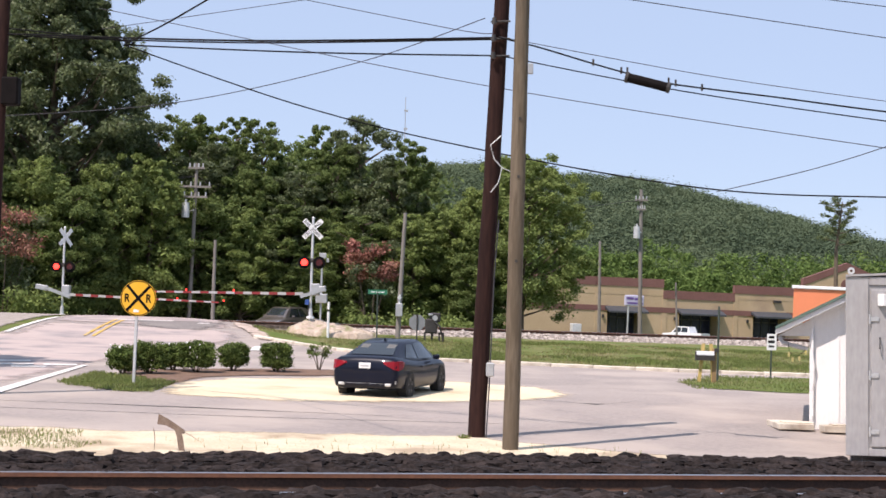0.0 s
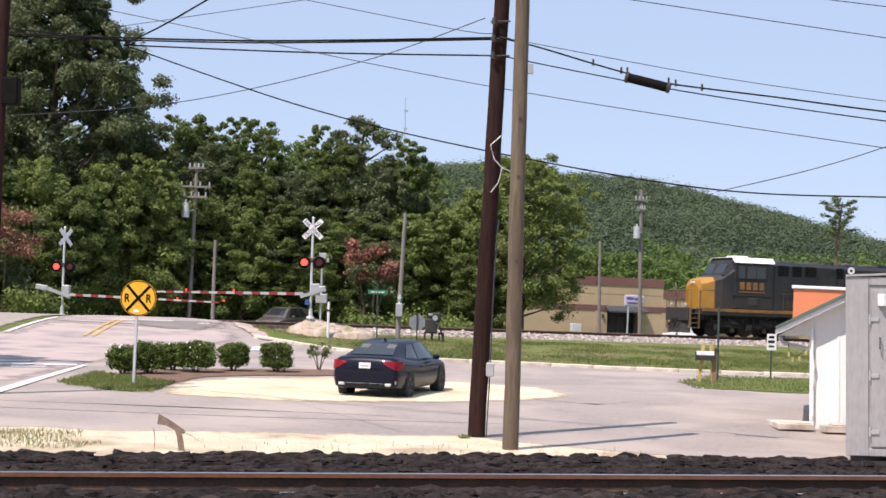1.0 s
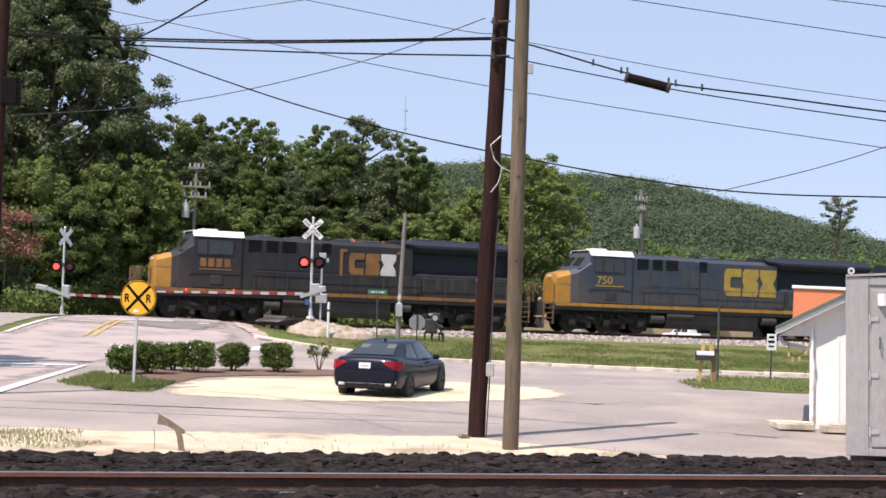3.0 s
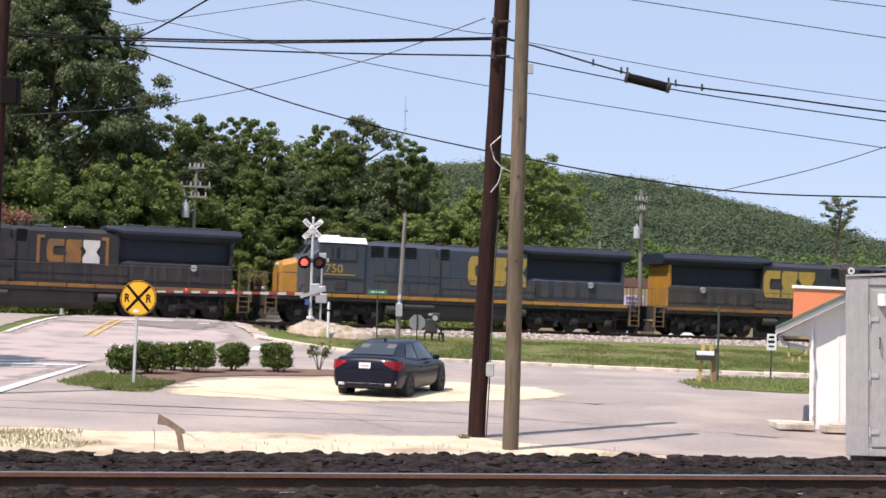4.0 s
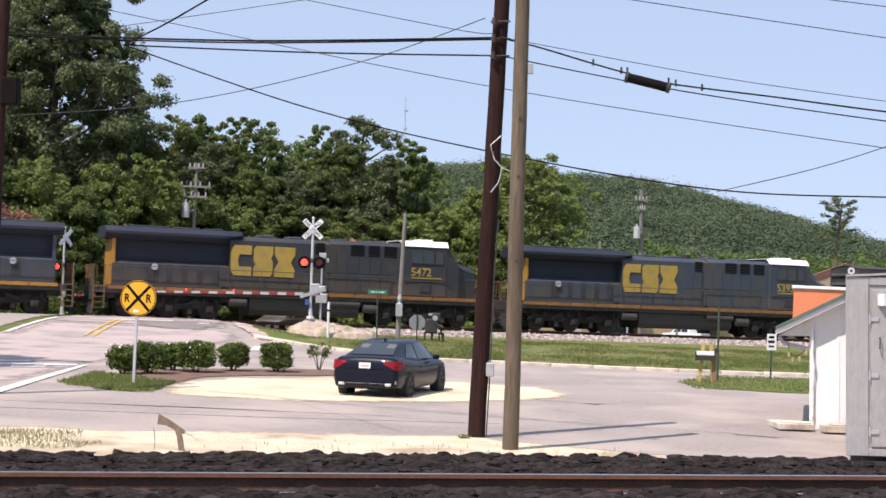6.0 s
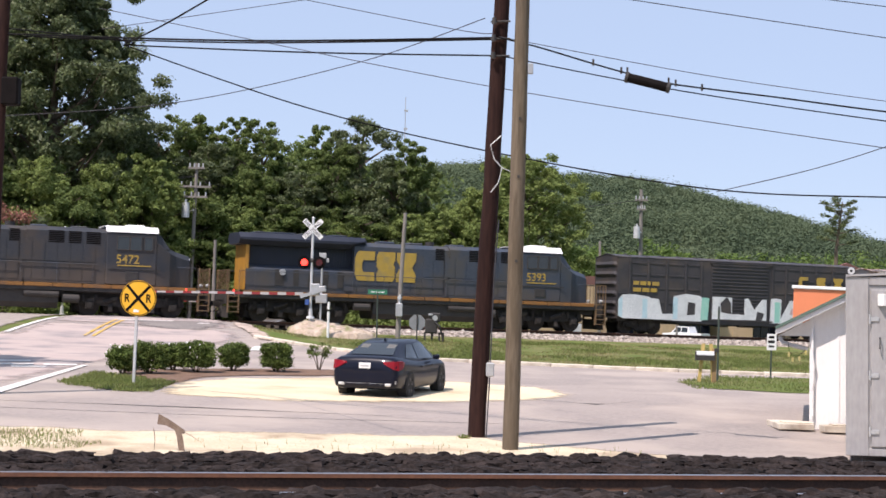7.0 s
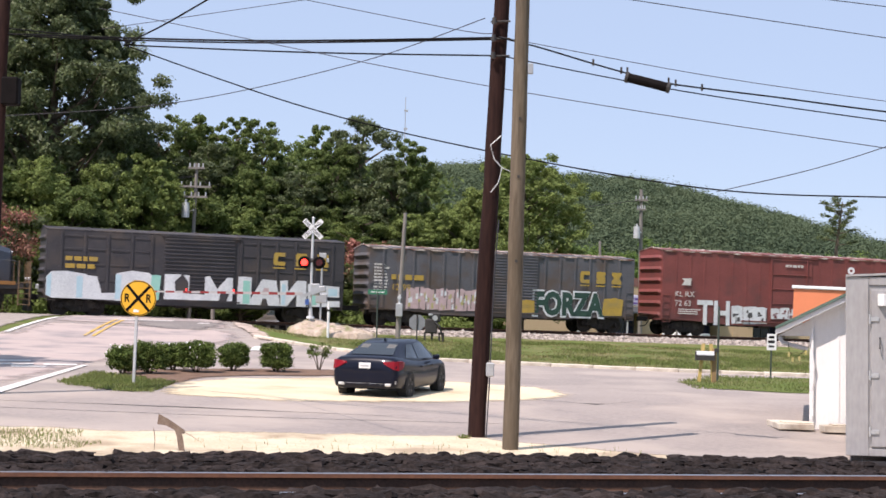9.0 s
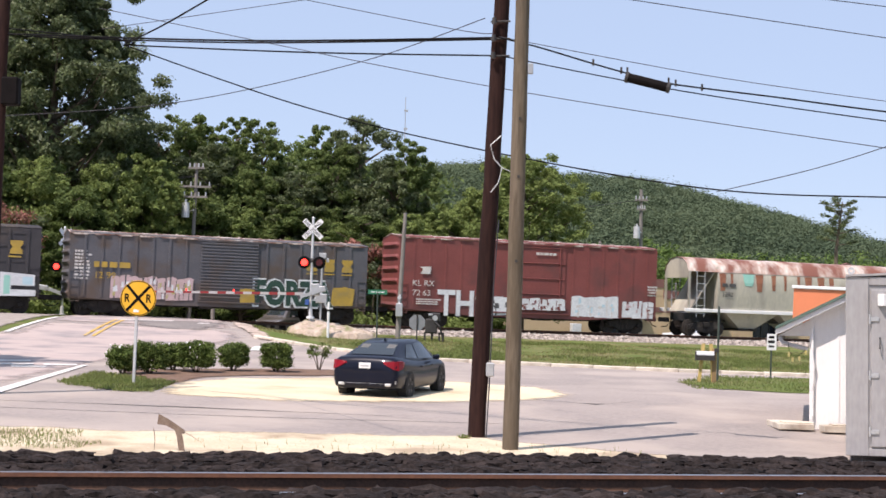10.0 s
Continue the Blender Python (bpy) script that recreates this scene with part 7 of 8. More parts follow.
def tree(seed, H, R, low, material, label, m, group="trees beyond the track", clumps=190, per=200, size=0.095, form=ROUND, bough=(0.13, 0.28)):
    """A tapered trunk with limbs, each ending in boughs of leaves, from height low to H; form: crown radius by height."""
    rr = np.random.RandomState(seed)
    e = thing("tree", label, "tree", m, group)
    bm = bmesh.new()
    r0 = 0.022 * H
    pts = [(0, 0, -0.4), (rr.uniform(-.1, .1), rr.uniform(-.1, .1), H * 0.3), (rr.uniform(-.3, .3), rr.uniform(-.3, .3), H * 0.6), (0, 0, H * 0.92)]
    for k, (a, b) in enumerate(zip(pts, pts[1:])):
        rod(bm, a, b, r0 * (1 - 0.29 * k), r0 * (1 - 0.29 * (k + 1)), 9)
    hs, ws = [f[0] for f in form], [f[1] for f in form]
    ctr, rad = [], []
    limbs = max(14, clumps // 7)
    for k in range(limbs):
        a = k * 2.399 + rr.uniform(-0.4, 0.4)
        v = ((k + rr.rand()) / limbs) ** 0.8
        reach = R * float(np.interp(v, hs, ws)) * (1 + 0.5 * noise.noise(Vector((math.cos(a) * 1.3 + seed, math.sin(a) * 1.3, v * 4))))
        tip = Vector((math.cos(a) * reach, math.sin(a) * reach, low + (H - low) * v))
        root = Vector((0, 0, max(0.15 * H, tip.z - reach * rr.uniform(0.5, 0.9))))
        rod(bm, root, root.lerp(tip, 0.9), r0 * 0.32, r0 * 0.06, 5)
        for q in range(clumps // limbs):
            c = root.lerp(tip, rr.uniform(0.45, 1.0) ** 0.6) + Vector(rr.normal(0, 0.17 * R, 3))
            if q % 2:
                v2 = min(1, max(0, v + rr.normal(0, 0.07)))
                b = a + rr.normal(0, 0.9)
                w = R * float(np.interp(v2, hs, ws)) * rr.uniform(0.55, 1.0)
                c = Vector((math.cos(b) * w, math.sin(b) * w, low + (H - low) * v2))
            ctr.append(tuple(c))
            rad.append(R * rr.uniform(*bough) * (1.1 - 0.45 * v))
    part("trunk", bm, BARK, e)
    V, F4 = leaves(rr, ctr, rad, per, size, 0.7)
    # deeper leaves between the boughs
    deep = []
    for k in range(40):
        v, a = rr.rand() * 0.9, rr.uniform(0, 6.28)
        w = R * float(np.interp(v, hs, ws)) * rr.uniform(0.2, 0.72)
        deep.append((math.cos(a) * w, math.sin(a) * w, low + (H - low) * v))
    V2, F2 = leaves(rr, deep, [R * 0.26] * 40, 90, size * 1.9, 1.0, shell=0.0, out=0.3)
    leaf_mesh("crown", np.concatenate([V, V2]), np.concatenate([F4, F2 + len(V)]), material, e)
    return e


def grove():
    spec = [(LEAF, "leafy green broadleaf tree at the edge of the woods", 190, ROUND), (LEAF_LIGHT, "light green broadleaf tree at the edge of the woods", 190, ROUND),
            (LEAF_DARK, "dark green broadleaf tree at the edge of the woods", 190, COLUMN), (LEAF, "ragged-topped green tree with sky showing through", 130, COLUMN)]
    # x, y, height, radius, kind
    rows = [(-17.3, 112, 14.6, 2.7, 0), (-19.8, 114, 14.2, 2.8, 2), (-14.0, 110, 14.4, 1.9, 3), (-12.0, 108.5, 14.0, 2.1, 3), (-10.2, 112, 11.6, 2.4, 2), (-8.3, 110, 14.0, 1.6, 3), (-5.5, 108, 14.2, 2.7, 2), (-2.1, 107, 12.4, 2.1, 0),
            (-3.4, 106, 10.8, 2.4, 2), (-7.3, 107, 12.4, 2.4, 0), (-15.2, 107, 12.0, 2.8, 2), (-12.6, 106, 10.6, 2.6, 0), (-9.0, 106, 10.4, 2.6, 2), (-22.5, 112, 14.4, 3.2, 0),
            (-24.4, 98, 9.9, 3.0, 1), (-20.5, 100, 9.9, 2.6, 1), (-17.9, 101, 10.4, 2.5, 1), (-21.8, 97, 8.5, 2.4, 0), (-27.2, 97, 9.8, 3.0, 0), (-30.0, 98, 10.4, 3.2, 1),
            (-15.2, 103.5, 8.6, 2.6, 0), (-12.6, 104, 7.8, 2.4, 1), (-10.0, 104.5, 8.2, 2.4, 0), (-7.2, 105, 7.2, 2.3, 1), (-5.0, 103.6, 7.6, 2.4, 0), (-1.9, 103.6, 7.8, 2.2, 1), (0.1, 107, 8.3, 2.5, 1), (1.7, 110, 9.0, 2.7, 1),
            (1.9, 105, 9.4, 2.3, 1), (2.6, 103, 6.6, 2.2, 0), (-31.5, 104, 14, 4, 2)]
    made = {}
    for k, (x, y, h, r, kind) in enumerate(rows):
        m = pose(x, y, ground_z(x, y)) @ Matrix.Rotation(k * 2.399, 4, "Z")
        key = (kind, k % 3)
        if key not in made:
            made[key] = (tree(60 + k, h, r, h * 0.14, spec[kind][0], spec[kind][1], m, clumps=spec[kind][2], form=spec[kind][3]), h, r)
        else:
            t, h0, r0 = made[key]
            copy_thing(t, m @ Matrix.Diagonal((r / r0, r / r0, h / h0, 1)))
    tree(35, 11.4, 3.9, 2.4, LEAF_LIGHT, "broad round green tree standing before the tan building", pose(5.0, 103.8, ground_z(5.0, 103.8)), clumps=320, per=230, size=0.09, bough=(0.09, 0.19))
    tree(31, 22.9, 7.0, 9.2, LEAF_DARK, "very tall dark green tree towering over the road", pose(-25.0, 104.0, -0.3), clumps=520, per=340, size=0.115, form=TOWER, bough=(0.07, 0.15))
    tree(32, 22.0, 4.6, 7.5, LEAF_DARK, "tall dark green tree behind the towering one", pose(-31.4, 107, -0.3), clumps=150, per=220, size=0.12)


grove()
tree(33, 12.5, 3.4, 6.5, LEAF, "roadside tree that shades the street", pose(-19.2, 46.0, -0.4), group="roadside trees", clumps=60, per=90, size=0.15)


def blossom_tree(seed, m, H, R, label):
    e = thing("crape_myrtle", label, "tree", m, "flowering trees")
    rr = np.random.RandomState(seed)
    bm = bmesh.new()
    for k in range(5):
        a = k * 1.26
        rod(bm, (math.cos(a) * 0.1, math.sin(a) * 0.1, -0.2), (math.cos(a) * R * 0.6, math.sin(a) * R * 0.6, H * 0.75), 0.06, 0.025, 6)
    part("trunk", bm, BARK, e)
    for ink, lo, n in ((LEAF_DARK, 0.3, 26), (LEAF_RED, 0.62, 30)):
        ctr = [(rr.uniform(-R, R) * 0.8, rr.uniform(-R, R) * 0.8, H * rr.uniform(lo, 0.97)) for _ in range(n)]
        V, F4 = leaves(rr, ctr, [R * 0.28] * n, 110, 0.10)
        leaf_mesh("crown" if ink is LEAF_DARK else "blossom", V, F4, ink, e)


blossom_tree(3, pose(-24.4, 92.0, -0.2), 6.8, 2.3, "flowering tree with dull red blossom beside the road")
blossom_tree(4, pose(-4.3, 100.5, -0.3), 6.0, 1.7, "flowering tree with fading red blossom behind the crossing")


def undergrowth():
    """Low bushes and weeds between the track and the woods."""
    rr = np.random.RandomState(12)
    ctr, rad = [], []
    for _ in range(230):
        x = rr.uniform(-36, 4)
        y = 0.348 * x + 90.6 + rr.uniform(6.5, 15)
        if -21.5 < x < -5.5 and y < 104.5:
            y = 105 + rr.uniform(0, 4)
        ctr.append((x, y, ground_z(x, y) + rr.uniform(0.1, 1.2)))
        rad.append(rr.uniform(0.6, 1.3))
    V, F4 = leaves(rr, ctr, rad, 130, 0.13)
    tagged(leaf_mesh("undergrowth", V, F4, LEAF_LIGHT), "tangled light green undergrowth at the wood's edge", "undergrowth", kind="stuff")


undergrowth()


def far_woods():
    rr = np.random.RandomState(14)
    ctr, rad = [], []
    for _ in range(210):
        x, y = rr.uniform(2, 150), rr.uniform(255, 330)
        h = rr.uniform(9, 15) - 0.03 * x
        for k in range(9):
            ctr.append((x + rr.normal(0, 1.9), y + rr.normal(0, 1.5), max(0.5, h * rr.uniform(0.25, 1.0))))
            rad.append(rr.uniform(1.1, 2.0))
    V, F4 = leaves(rr, ctr, rad, 90, 0.30, up=0.5)
    tagged(leaf_mesh("far_woods", V, F4, LEAF_FAR), "belt of green woods behind the tan building", "woods", kind="stuff")


far_woods()


def deep_woods():
    """Trees behind the first row, which close the gaps between them."""
    rr = np.random.RandomState(19)
    ctr, rad = [], []
    for _ in range(150):
        x, y = rr.uniform(-44, 3), rr.uniform(117, 130)
        h = rr.uniform(10, 13.2) if x < -3.5 else rr.uniform(7, 9)
        for k in range(10):
            ctr.append((x + rr.normal(0, 1.5), y + rr.normal(0, 1.2), max(0.3, h * rr.uniform(0.05, 1.0))))
            rad.append(rr.uniform(0.8, 1.5))
    V, F4 = leaves(rr, ctr, rad, 90, 0.22)
    tagged(leaf_mesh("deep_woods", V, F4, LEAF), "deep green woods behind the first row of trees", "woods", kind="stuff")


deep_woods()

RIDGE_X = [-900, -400, -120, -58, -27, 4, 19, 50, 105, 121, 140, 158, 180, 205, 222, 245, 330, 450, 700, 1200]
RIDGE_Z = [60, 74, 78, 76.5, 80, 81.5, 82.5, 78, 76, 73.5, 68, 63.5, 58.5, 49, 42.5, 40.5, 34, 28, 30, 20]


def hill_z(x, y):
    top = float(np.interp(x, RIDGE_X, RIDGE_Z))
    t = ease(430, 900, y)
    return -4 + (top - 4) * t * (1 - 0.6 * ease(900, 1500, y)) + 3.5 * noise.noise((x * 0.02, y * 0.02, 3))


def hill():
    xs, ys = np.arange(-900, 1201, 25), np.arange(420, 1500, 25)
    w = len(xs)
    V = [(x, y, hill_z(x, y)) for y in ys for x in xs]
    Fc = [(j * w + i, j * w + i + 1, (j + 1) * w + i + 1, (j + 1) * w + i) for j in range(len(ys) - 1) for i in range(w - 1)]
    tagged(raw("hill", V, Fc, HILL_HAZED), "long low wooded hill on the horizon", "hill", kind="structure")
    rr = np.random.RandomState(15)
    ctr, rad = [], []
    for _ in range(6500):
        y = rr.uniform(470, 925)
        x = rr.uniform(-0.08, 0.30) * y
        ctr.append((x, y, hill_z(x, y) + rr.uniform(1, 3.5)))
        rad.append(rr.lognormal(1.25, 0.32))
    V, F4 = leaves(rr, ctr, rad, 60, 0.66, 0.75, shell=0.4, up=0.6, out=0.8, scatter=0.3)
    tagged(leaf_mesh("hill_woods", V, F4, HILL_HAZED), "dense hazy green woods covering the hill", "woods", kind="stuff")


hill()


def pine():
    e = thing("pine_tree", "tall slim pine with a sparse flat crown", "tree", pose(33.4, 140, -0.6))
    rr = np.random.RandomState(17)
    bm = bmesh.new()
    rod(bm, (0, 0, -0.4), (-0.1, 0, 8), 0.22, 0.16, 9)
    rod(bm, (-0.1, 0, 8), (0.35, 0, 12.3), 0.16, 0.05, 8)
    ctr, rad = [], []
    for k in range(26):
        a, z = k * 2.4 + rr.uniform(0, 0.8), 8.6 + 3.7 * (k / 26) ** 0.8
        ln = rr.uniform(0.5, 1.9) * (1.15 - 0.45 * k / 26)
        q = (0.15 + math.cos(a) * ln, math.sin(a) * ln, z + 0.3)
        rod(bm, (0.1, 0, z), q, 0.05, 0.02, 5)
        for f in (0.7, 1.0):
            ctr.append((0.1 + (q[0] - 0.1) * f, q[1] * f, z + 0.35 * f))
            rad.append(rr.uniform(0.2, 0.5))
    part("trunk", bm, BARK, e)
    V, F4 = leaves(rr, ctr, rad, 70, 0.09, 0.6)
    leaf_mesh("crown", V, F4, LEAF_DARK, e)


pine()
tower = thing("radio_mast", "thin distant lattice radio mast behind the woods", "radio mast", pose(-22.4, 900, 60))
bm = bmesh.new()
rod(bm, (0, 0, -10), (-0.4, 0, 56), 0.35, 0.2, 6)
part("mast", bm, STEEL, tower)
bm = bmesh.new()
for z in (20, 38, 48):
    box(bm, -1.0, 1.0, -0.3, 0.3, z, z + 1.2)
part("antenna", bm, STEEL, tower)


def shrub(m, w, d, h, seed, label, boxy=0.6, sparse=False, flowers=0):
    e = thing("shrub", label, "shrub", m, "shrubs in the mulch bed")
    rr = np.random.RandomState(seed)
    bm = bmesh.new()
    for k in range(6):
        a = k * 1.05
        rod(bm, (0, 0, -0.1), (math.cos(a) * w * 0.3, math.sin(a) * d * 0.3, h * (0.75 if sparse else 0.5)), 0.018, 0.008, 5)
        if sparse:
            rod(bm, (math.cos(a) * w * 0.2, math.sin(a) * d * 0.2, h * 0.5), (math.cos(a + 0.6) * w * 0.42, math.sin(a + 0.6) * d * 0.42, h * 0.92), 0.01, 0.005, 4)
    part("stem", bm, BARK, e)
    n = 190 if not sparse else 26
    ctr = []
    for _ in range(n):
        v = rr.uniform(-1, 1, 3)
        k = np.max(np.abs(v)) * boxy + np.linalg.norm(v) * (1 - boxy)
        v = v / k * rr.uniform(0.35, 1.0) ** 0.6
        ctr.append((v[0] * w * 0.44, v[1] * d * 0.44, h * (0.53 if not sparse else 0.68) + v[2] * h * (0.40 if not sparse else 0.26)))
    V, F4 = leaves(rr, ctr, [0.13 if not sparse else 0.11] * n, 46 if not sparse else 30, 0.034)
    leaf_mesh("foliage", V, F4, LEAF_HEDGE, e)
    for k in range(flowers):
        bm = bmesh.new()
        a = rr.uniform(-1, 1)
        bmesh.ops.create_icosphere(bm, subdivisions=1, radius=0.032, matrix=pose(a * w * 0.45, -d * 0.45 * rr.uniform(0.6, 1), h * rr.uniform(0.6, 0.98)))
        part("flower", bm, WHITE, e, "white rose bloom")


for x, y, w, d, h, sd, lb, bx, sp, fl in ((-8.85, 46.3, 0.95, 0.9, 0.85, 1, "loose green rose bush with white blooms", 0.25, False, 5), (-8.2, 46.9, 1.05, 1.0, 0.92, 2, "clipped boxy green hedge shrub", 0.7, False, 0),
                                         (-7.85, 48.8, 0.85, 0.8, 0.85, 3, "rounded green shrub with pale blooms", 0.3, False, 3), (-7.1, 48.3, 1.2, 1.1, 0.95, 4, "large clipped green hedge shrub", 0.6, False, 3),
                                         (-6.15, 49.5, 0.95, 0.9, 0.9, 5, "rounded shaggy green shrub", 0.35, False, 0), (-4.92, 49.9, 1.0, 0.95, 0.88, 6, "neatly clipped boxy green shrub", 0.75, False, 0),
                                         (-3.75, 51.6, 0.85, 0.7, 0.85, 7, "small sparse leggy bush", 0.2, True, 0)):
    shrub(pose(x, y, ground_z(x, y) + 0.04), w, d, h, sd, lb, bx, sp, fl)


def blades(name, spots, h, w, label, seed, material=BLADE):
    """Upright grass blades at the given spots."""
    rr = np.random.RandomState(seed)
    V = []
    for x, y, z in spots:
        a = rr.uniform(0, 3.14)
        hh = h * rr.uniform(0.5, 1.3)
        c, s = math.cos(a) * w, math.sin(a) * w
        lx, ly = rr.normal(0, 0.35 * hh, 2)
        V += [(x - c, y - s, z - 0.02), (x + c, y + s, z - 0.02), (x + lx + c * 0.3, y + ly + s * 0.3, z + hh), (x + lx - c * 0.3, y + ly - s * 0.3, z + hh)]
    tagged(leaf_mesh(name, np.array(V), np.arange(len(V)).reshape(-1, 4), material), label, "grass", kind="stuff")


rr = np.random.RandomState(70)
spots = []
while len(spots) < 5000:
    x, y = rr.uniform(-9.7, -6.9), rr.uniform(39.9, 46.4)
    if abs(y - 42.8 + (x + 8.3) * 1.1) < 2.3 + 0.6 * noise.noise((x * 2, y * 2, 0)):
        spots.append((x, y, ground_z(x, y) + 0.05))
blades("sign_grass", spots, 0.06, 0.012, "green grass tufts round the sign post", 72)
spots = []
while len(spots) < 6000:
    x, y = rr.uniform(7.6, 17), rr.uniform(49.2, 56.8)
    if y < 52 + (x - 7.2) * 2.3:
        spots.append((x, y, ground_z(x, y) + 0.035))
blades("strip_grass", spots, 0.05, 0.015, "green grass of the mailbox strip", 73)
spots = []
while len(spots) < 2600:
    x, y = rr.uniform(-9.0, -6.0), rr.uniform(28.6, 31.4)
    if noise.noise((x * 1.2, y * 1.2, 5)) > -0.15 + (x + 6.9) * 0.55:
        spots.append((x, y, ground_z(x, y)))
blades("verge_weeds", spots[:500], 0.08, 0.007, "rough straw-coloured weeds on the verge", 74, BLADE_DRY)
blades("verge_grass", spots[500:2000], 0.08, 0.009, "rough green grass on the verge", 76)
spots = [(1.0 - 0.47 + rr.normal(0, 0.06), 33.0 + rr.normal(0, 0.06), -0.9) for _ in range(90)] + [(rr.uniform(-5, 4), rr.uniform(29.5, 32.3), -0.94) for _ in range(160)]
blades("verge_tufts", spots, 0.10, 0.008, "small scattered weed tufts on the dirt", 75)


lawn, thatch = [], []
while len(lawn) < 26000:
    x, y = rr.uniform(-9, 24), rr.uniform(59.5, 84)
    if y > 60.6 + max(0, -x) * 1.9 and across(x, y) > 4.2:
        k = noise.noise((x * 0.35, y * 0.16, 3)) + 0.5 * noise.noise((x * 1.4, y * 0.6, 8))
        if k > rr.uniform(-0.5, 0.25):
            (thatch if k < 0.12 else lawn).append((x, y, ground_z(x, y) - 0.02))
blades("lawn_grass", lawn, 0.085, 0.022, "mown grass tufts of the trackside lawn", 77)
blades("lawn_thatch", thatch, 0.05, 0.022, "straw-coloured thatch in the trackside lawn", 78, BLADE_DRY)


# ---- vehicles ----
CAR_BLUE = mat("midnight_blue_paint", (0.005, 0.007, 0.016), (0.007, 0.009, 0.020), 0.35, 0.0, spec=0.12, coat=0.28, bump=0, scale=1)
CAR_GREY = mat("taupe_metallic_paint", (0.14, 0.12, 0.11), (0.17, 0.15, 0.14), 0.3, 0.4, coat=0.8, bump=0, scale=1)
CAR_WHITE = mat("white_car_paint", (0.74, 0.74, 0.74), (0.70, 0.70, 0.70), 0.3, 0.0, coat=0.8, bump=0, scale=1)
TYRE = mat("tyre_rubber", (0.014, 0.014, 0.014), (0.022, 0.022, 0.022), 0.85, scale=10)
RIM = mat("dark_alloy", (0.09, 0.09, 0.095), (0.13, 0.13, 0.135), 0.45, 0.6, scale=8, bump=0)
TAIL = mat("tail_light_red", (0.26, 0.005, 0.012), (0.17, 0.005, 0.010), 0.3, bump=0, spec=0.3)
LAMP_CLEAR = mat("headlight_clear", (0.55, 0.56, 0.58), (0.65, 0.66, 0.68), 0.1, 0.3, bump=0)
# the dimming of tinted glass is put into this seat colour
SEAT = mat("seat_dimmed_grey", (0.13, 0.13, 0.125), (0.10, 0.10, 0.098), 0.8, scale=6)
CAR_GLASS = mat("car_glass", (0.020, 0.026, 0.028), (0.026, 0.032, 0.035), 0.05, bump=0, spec=0.7)


def wheel_part(parent, x, y, r, w):
    s = 1 if x > 0 else -1
    bm = bmesh.new()
    prof = [(0.62, -w / 2), (0.93, -w / 2), (1.0, -w / 2 + 0.035), (1.0, w / 2 - 0.035), (0.93, w / 2), (0.62, w / 2)]
    loft(bm, [[(x + b, y + a * r * math.cos(t * math.pi / 14), r + a * r * math.sin(t * math.pi / 14)) for a, b in prof] for t in range(29)], caps=False)
    tyre = part("wheel", bm, TYRE, parent, "black rubber tyre")
    bm = bmesh.new()
    rod(bm, (x + s * (w / 2 - 0.09), y, r), (x + s * (w / 2 - 0.06), y, r), 0.62 * r, None, 20)
    part("hub_back", bm, BLACK, tyre)
    bm = bmesh.new()
    for k in range(5):
        a = k * 1.2566 + 0.3
        for d in (-0.16, 0.16):
            p = (x + s * (w / 2 - 0.035), y + math.cos(a) * 0.07, r + math.sin(a) * 0.07)
            q = (x + s * (w / 2 - 0.02), y + math.cos(a + d) * r * 0.63, r + math.sin(a + d) * r * 0.63)
            rod(bm, p, q, 0.018, 0.022, 5)
    rod(bm, (x + s * (w / 2 - 0.06), y, r), (x + s * (w / 2 - 0.015), y, r), 0.07, 0.05, 10)
    part("rim", bm, RIM, tyre, "five-spoke alloy rim")


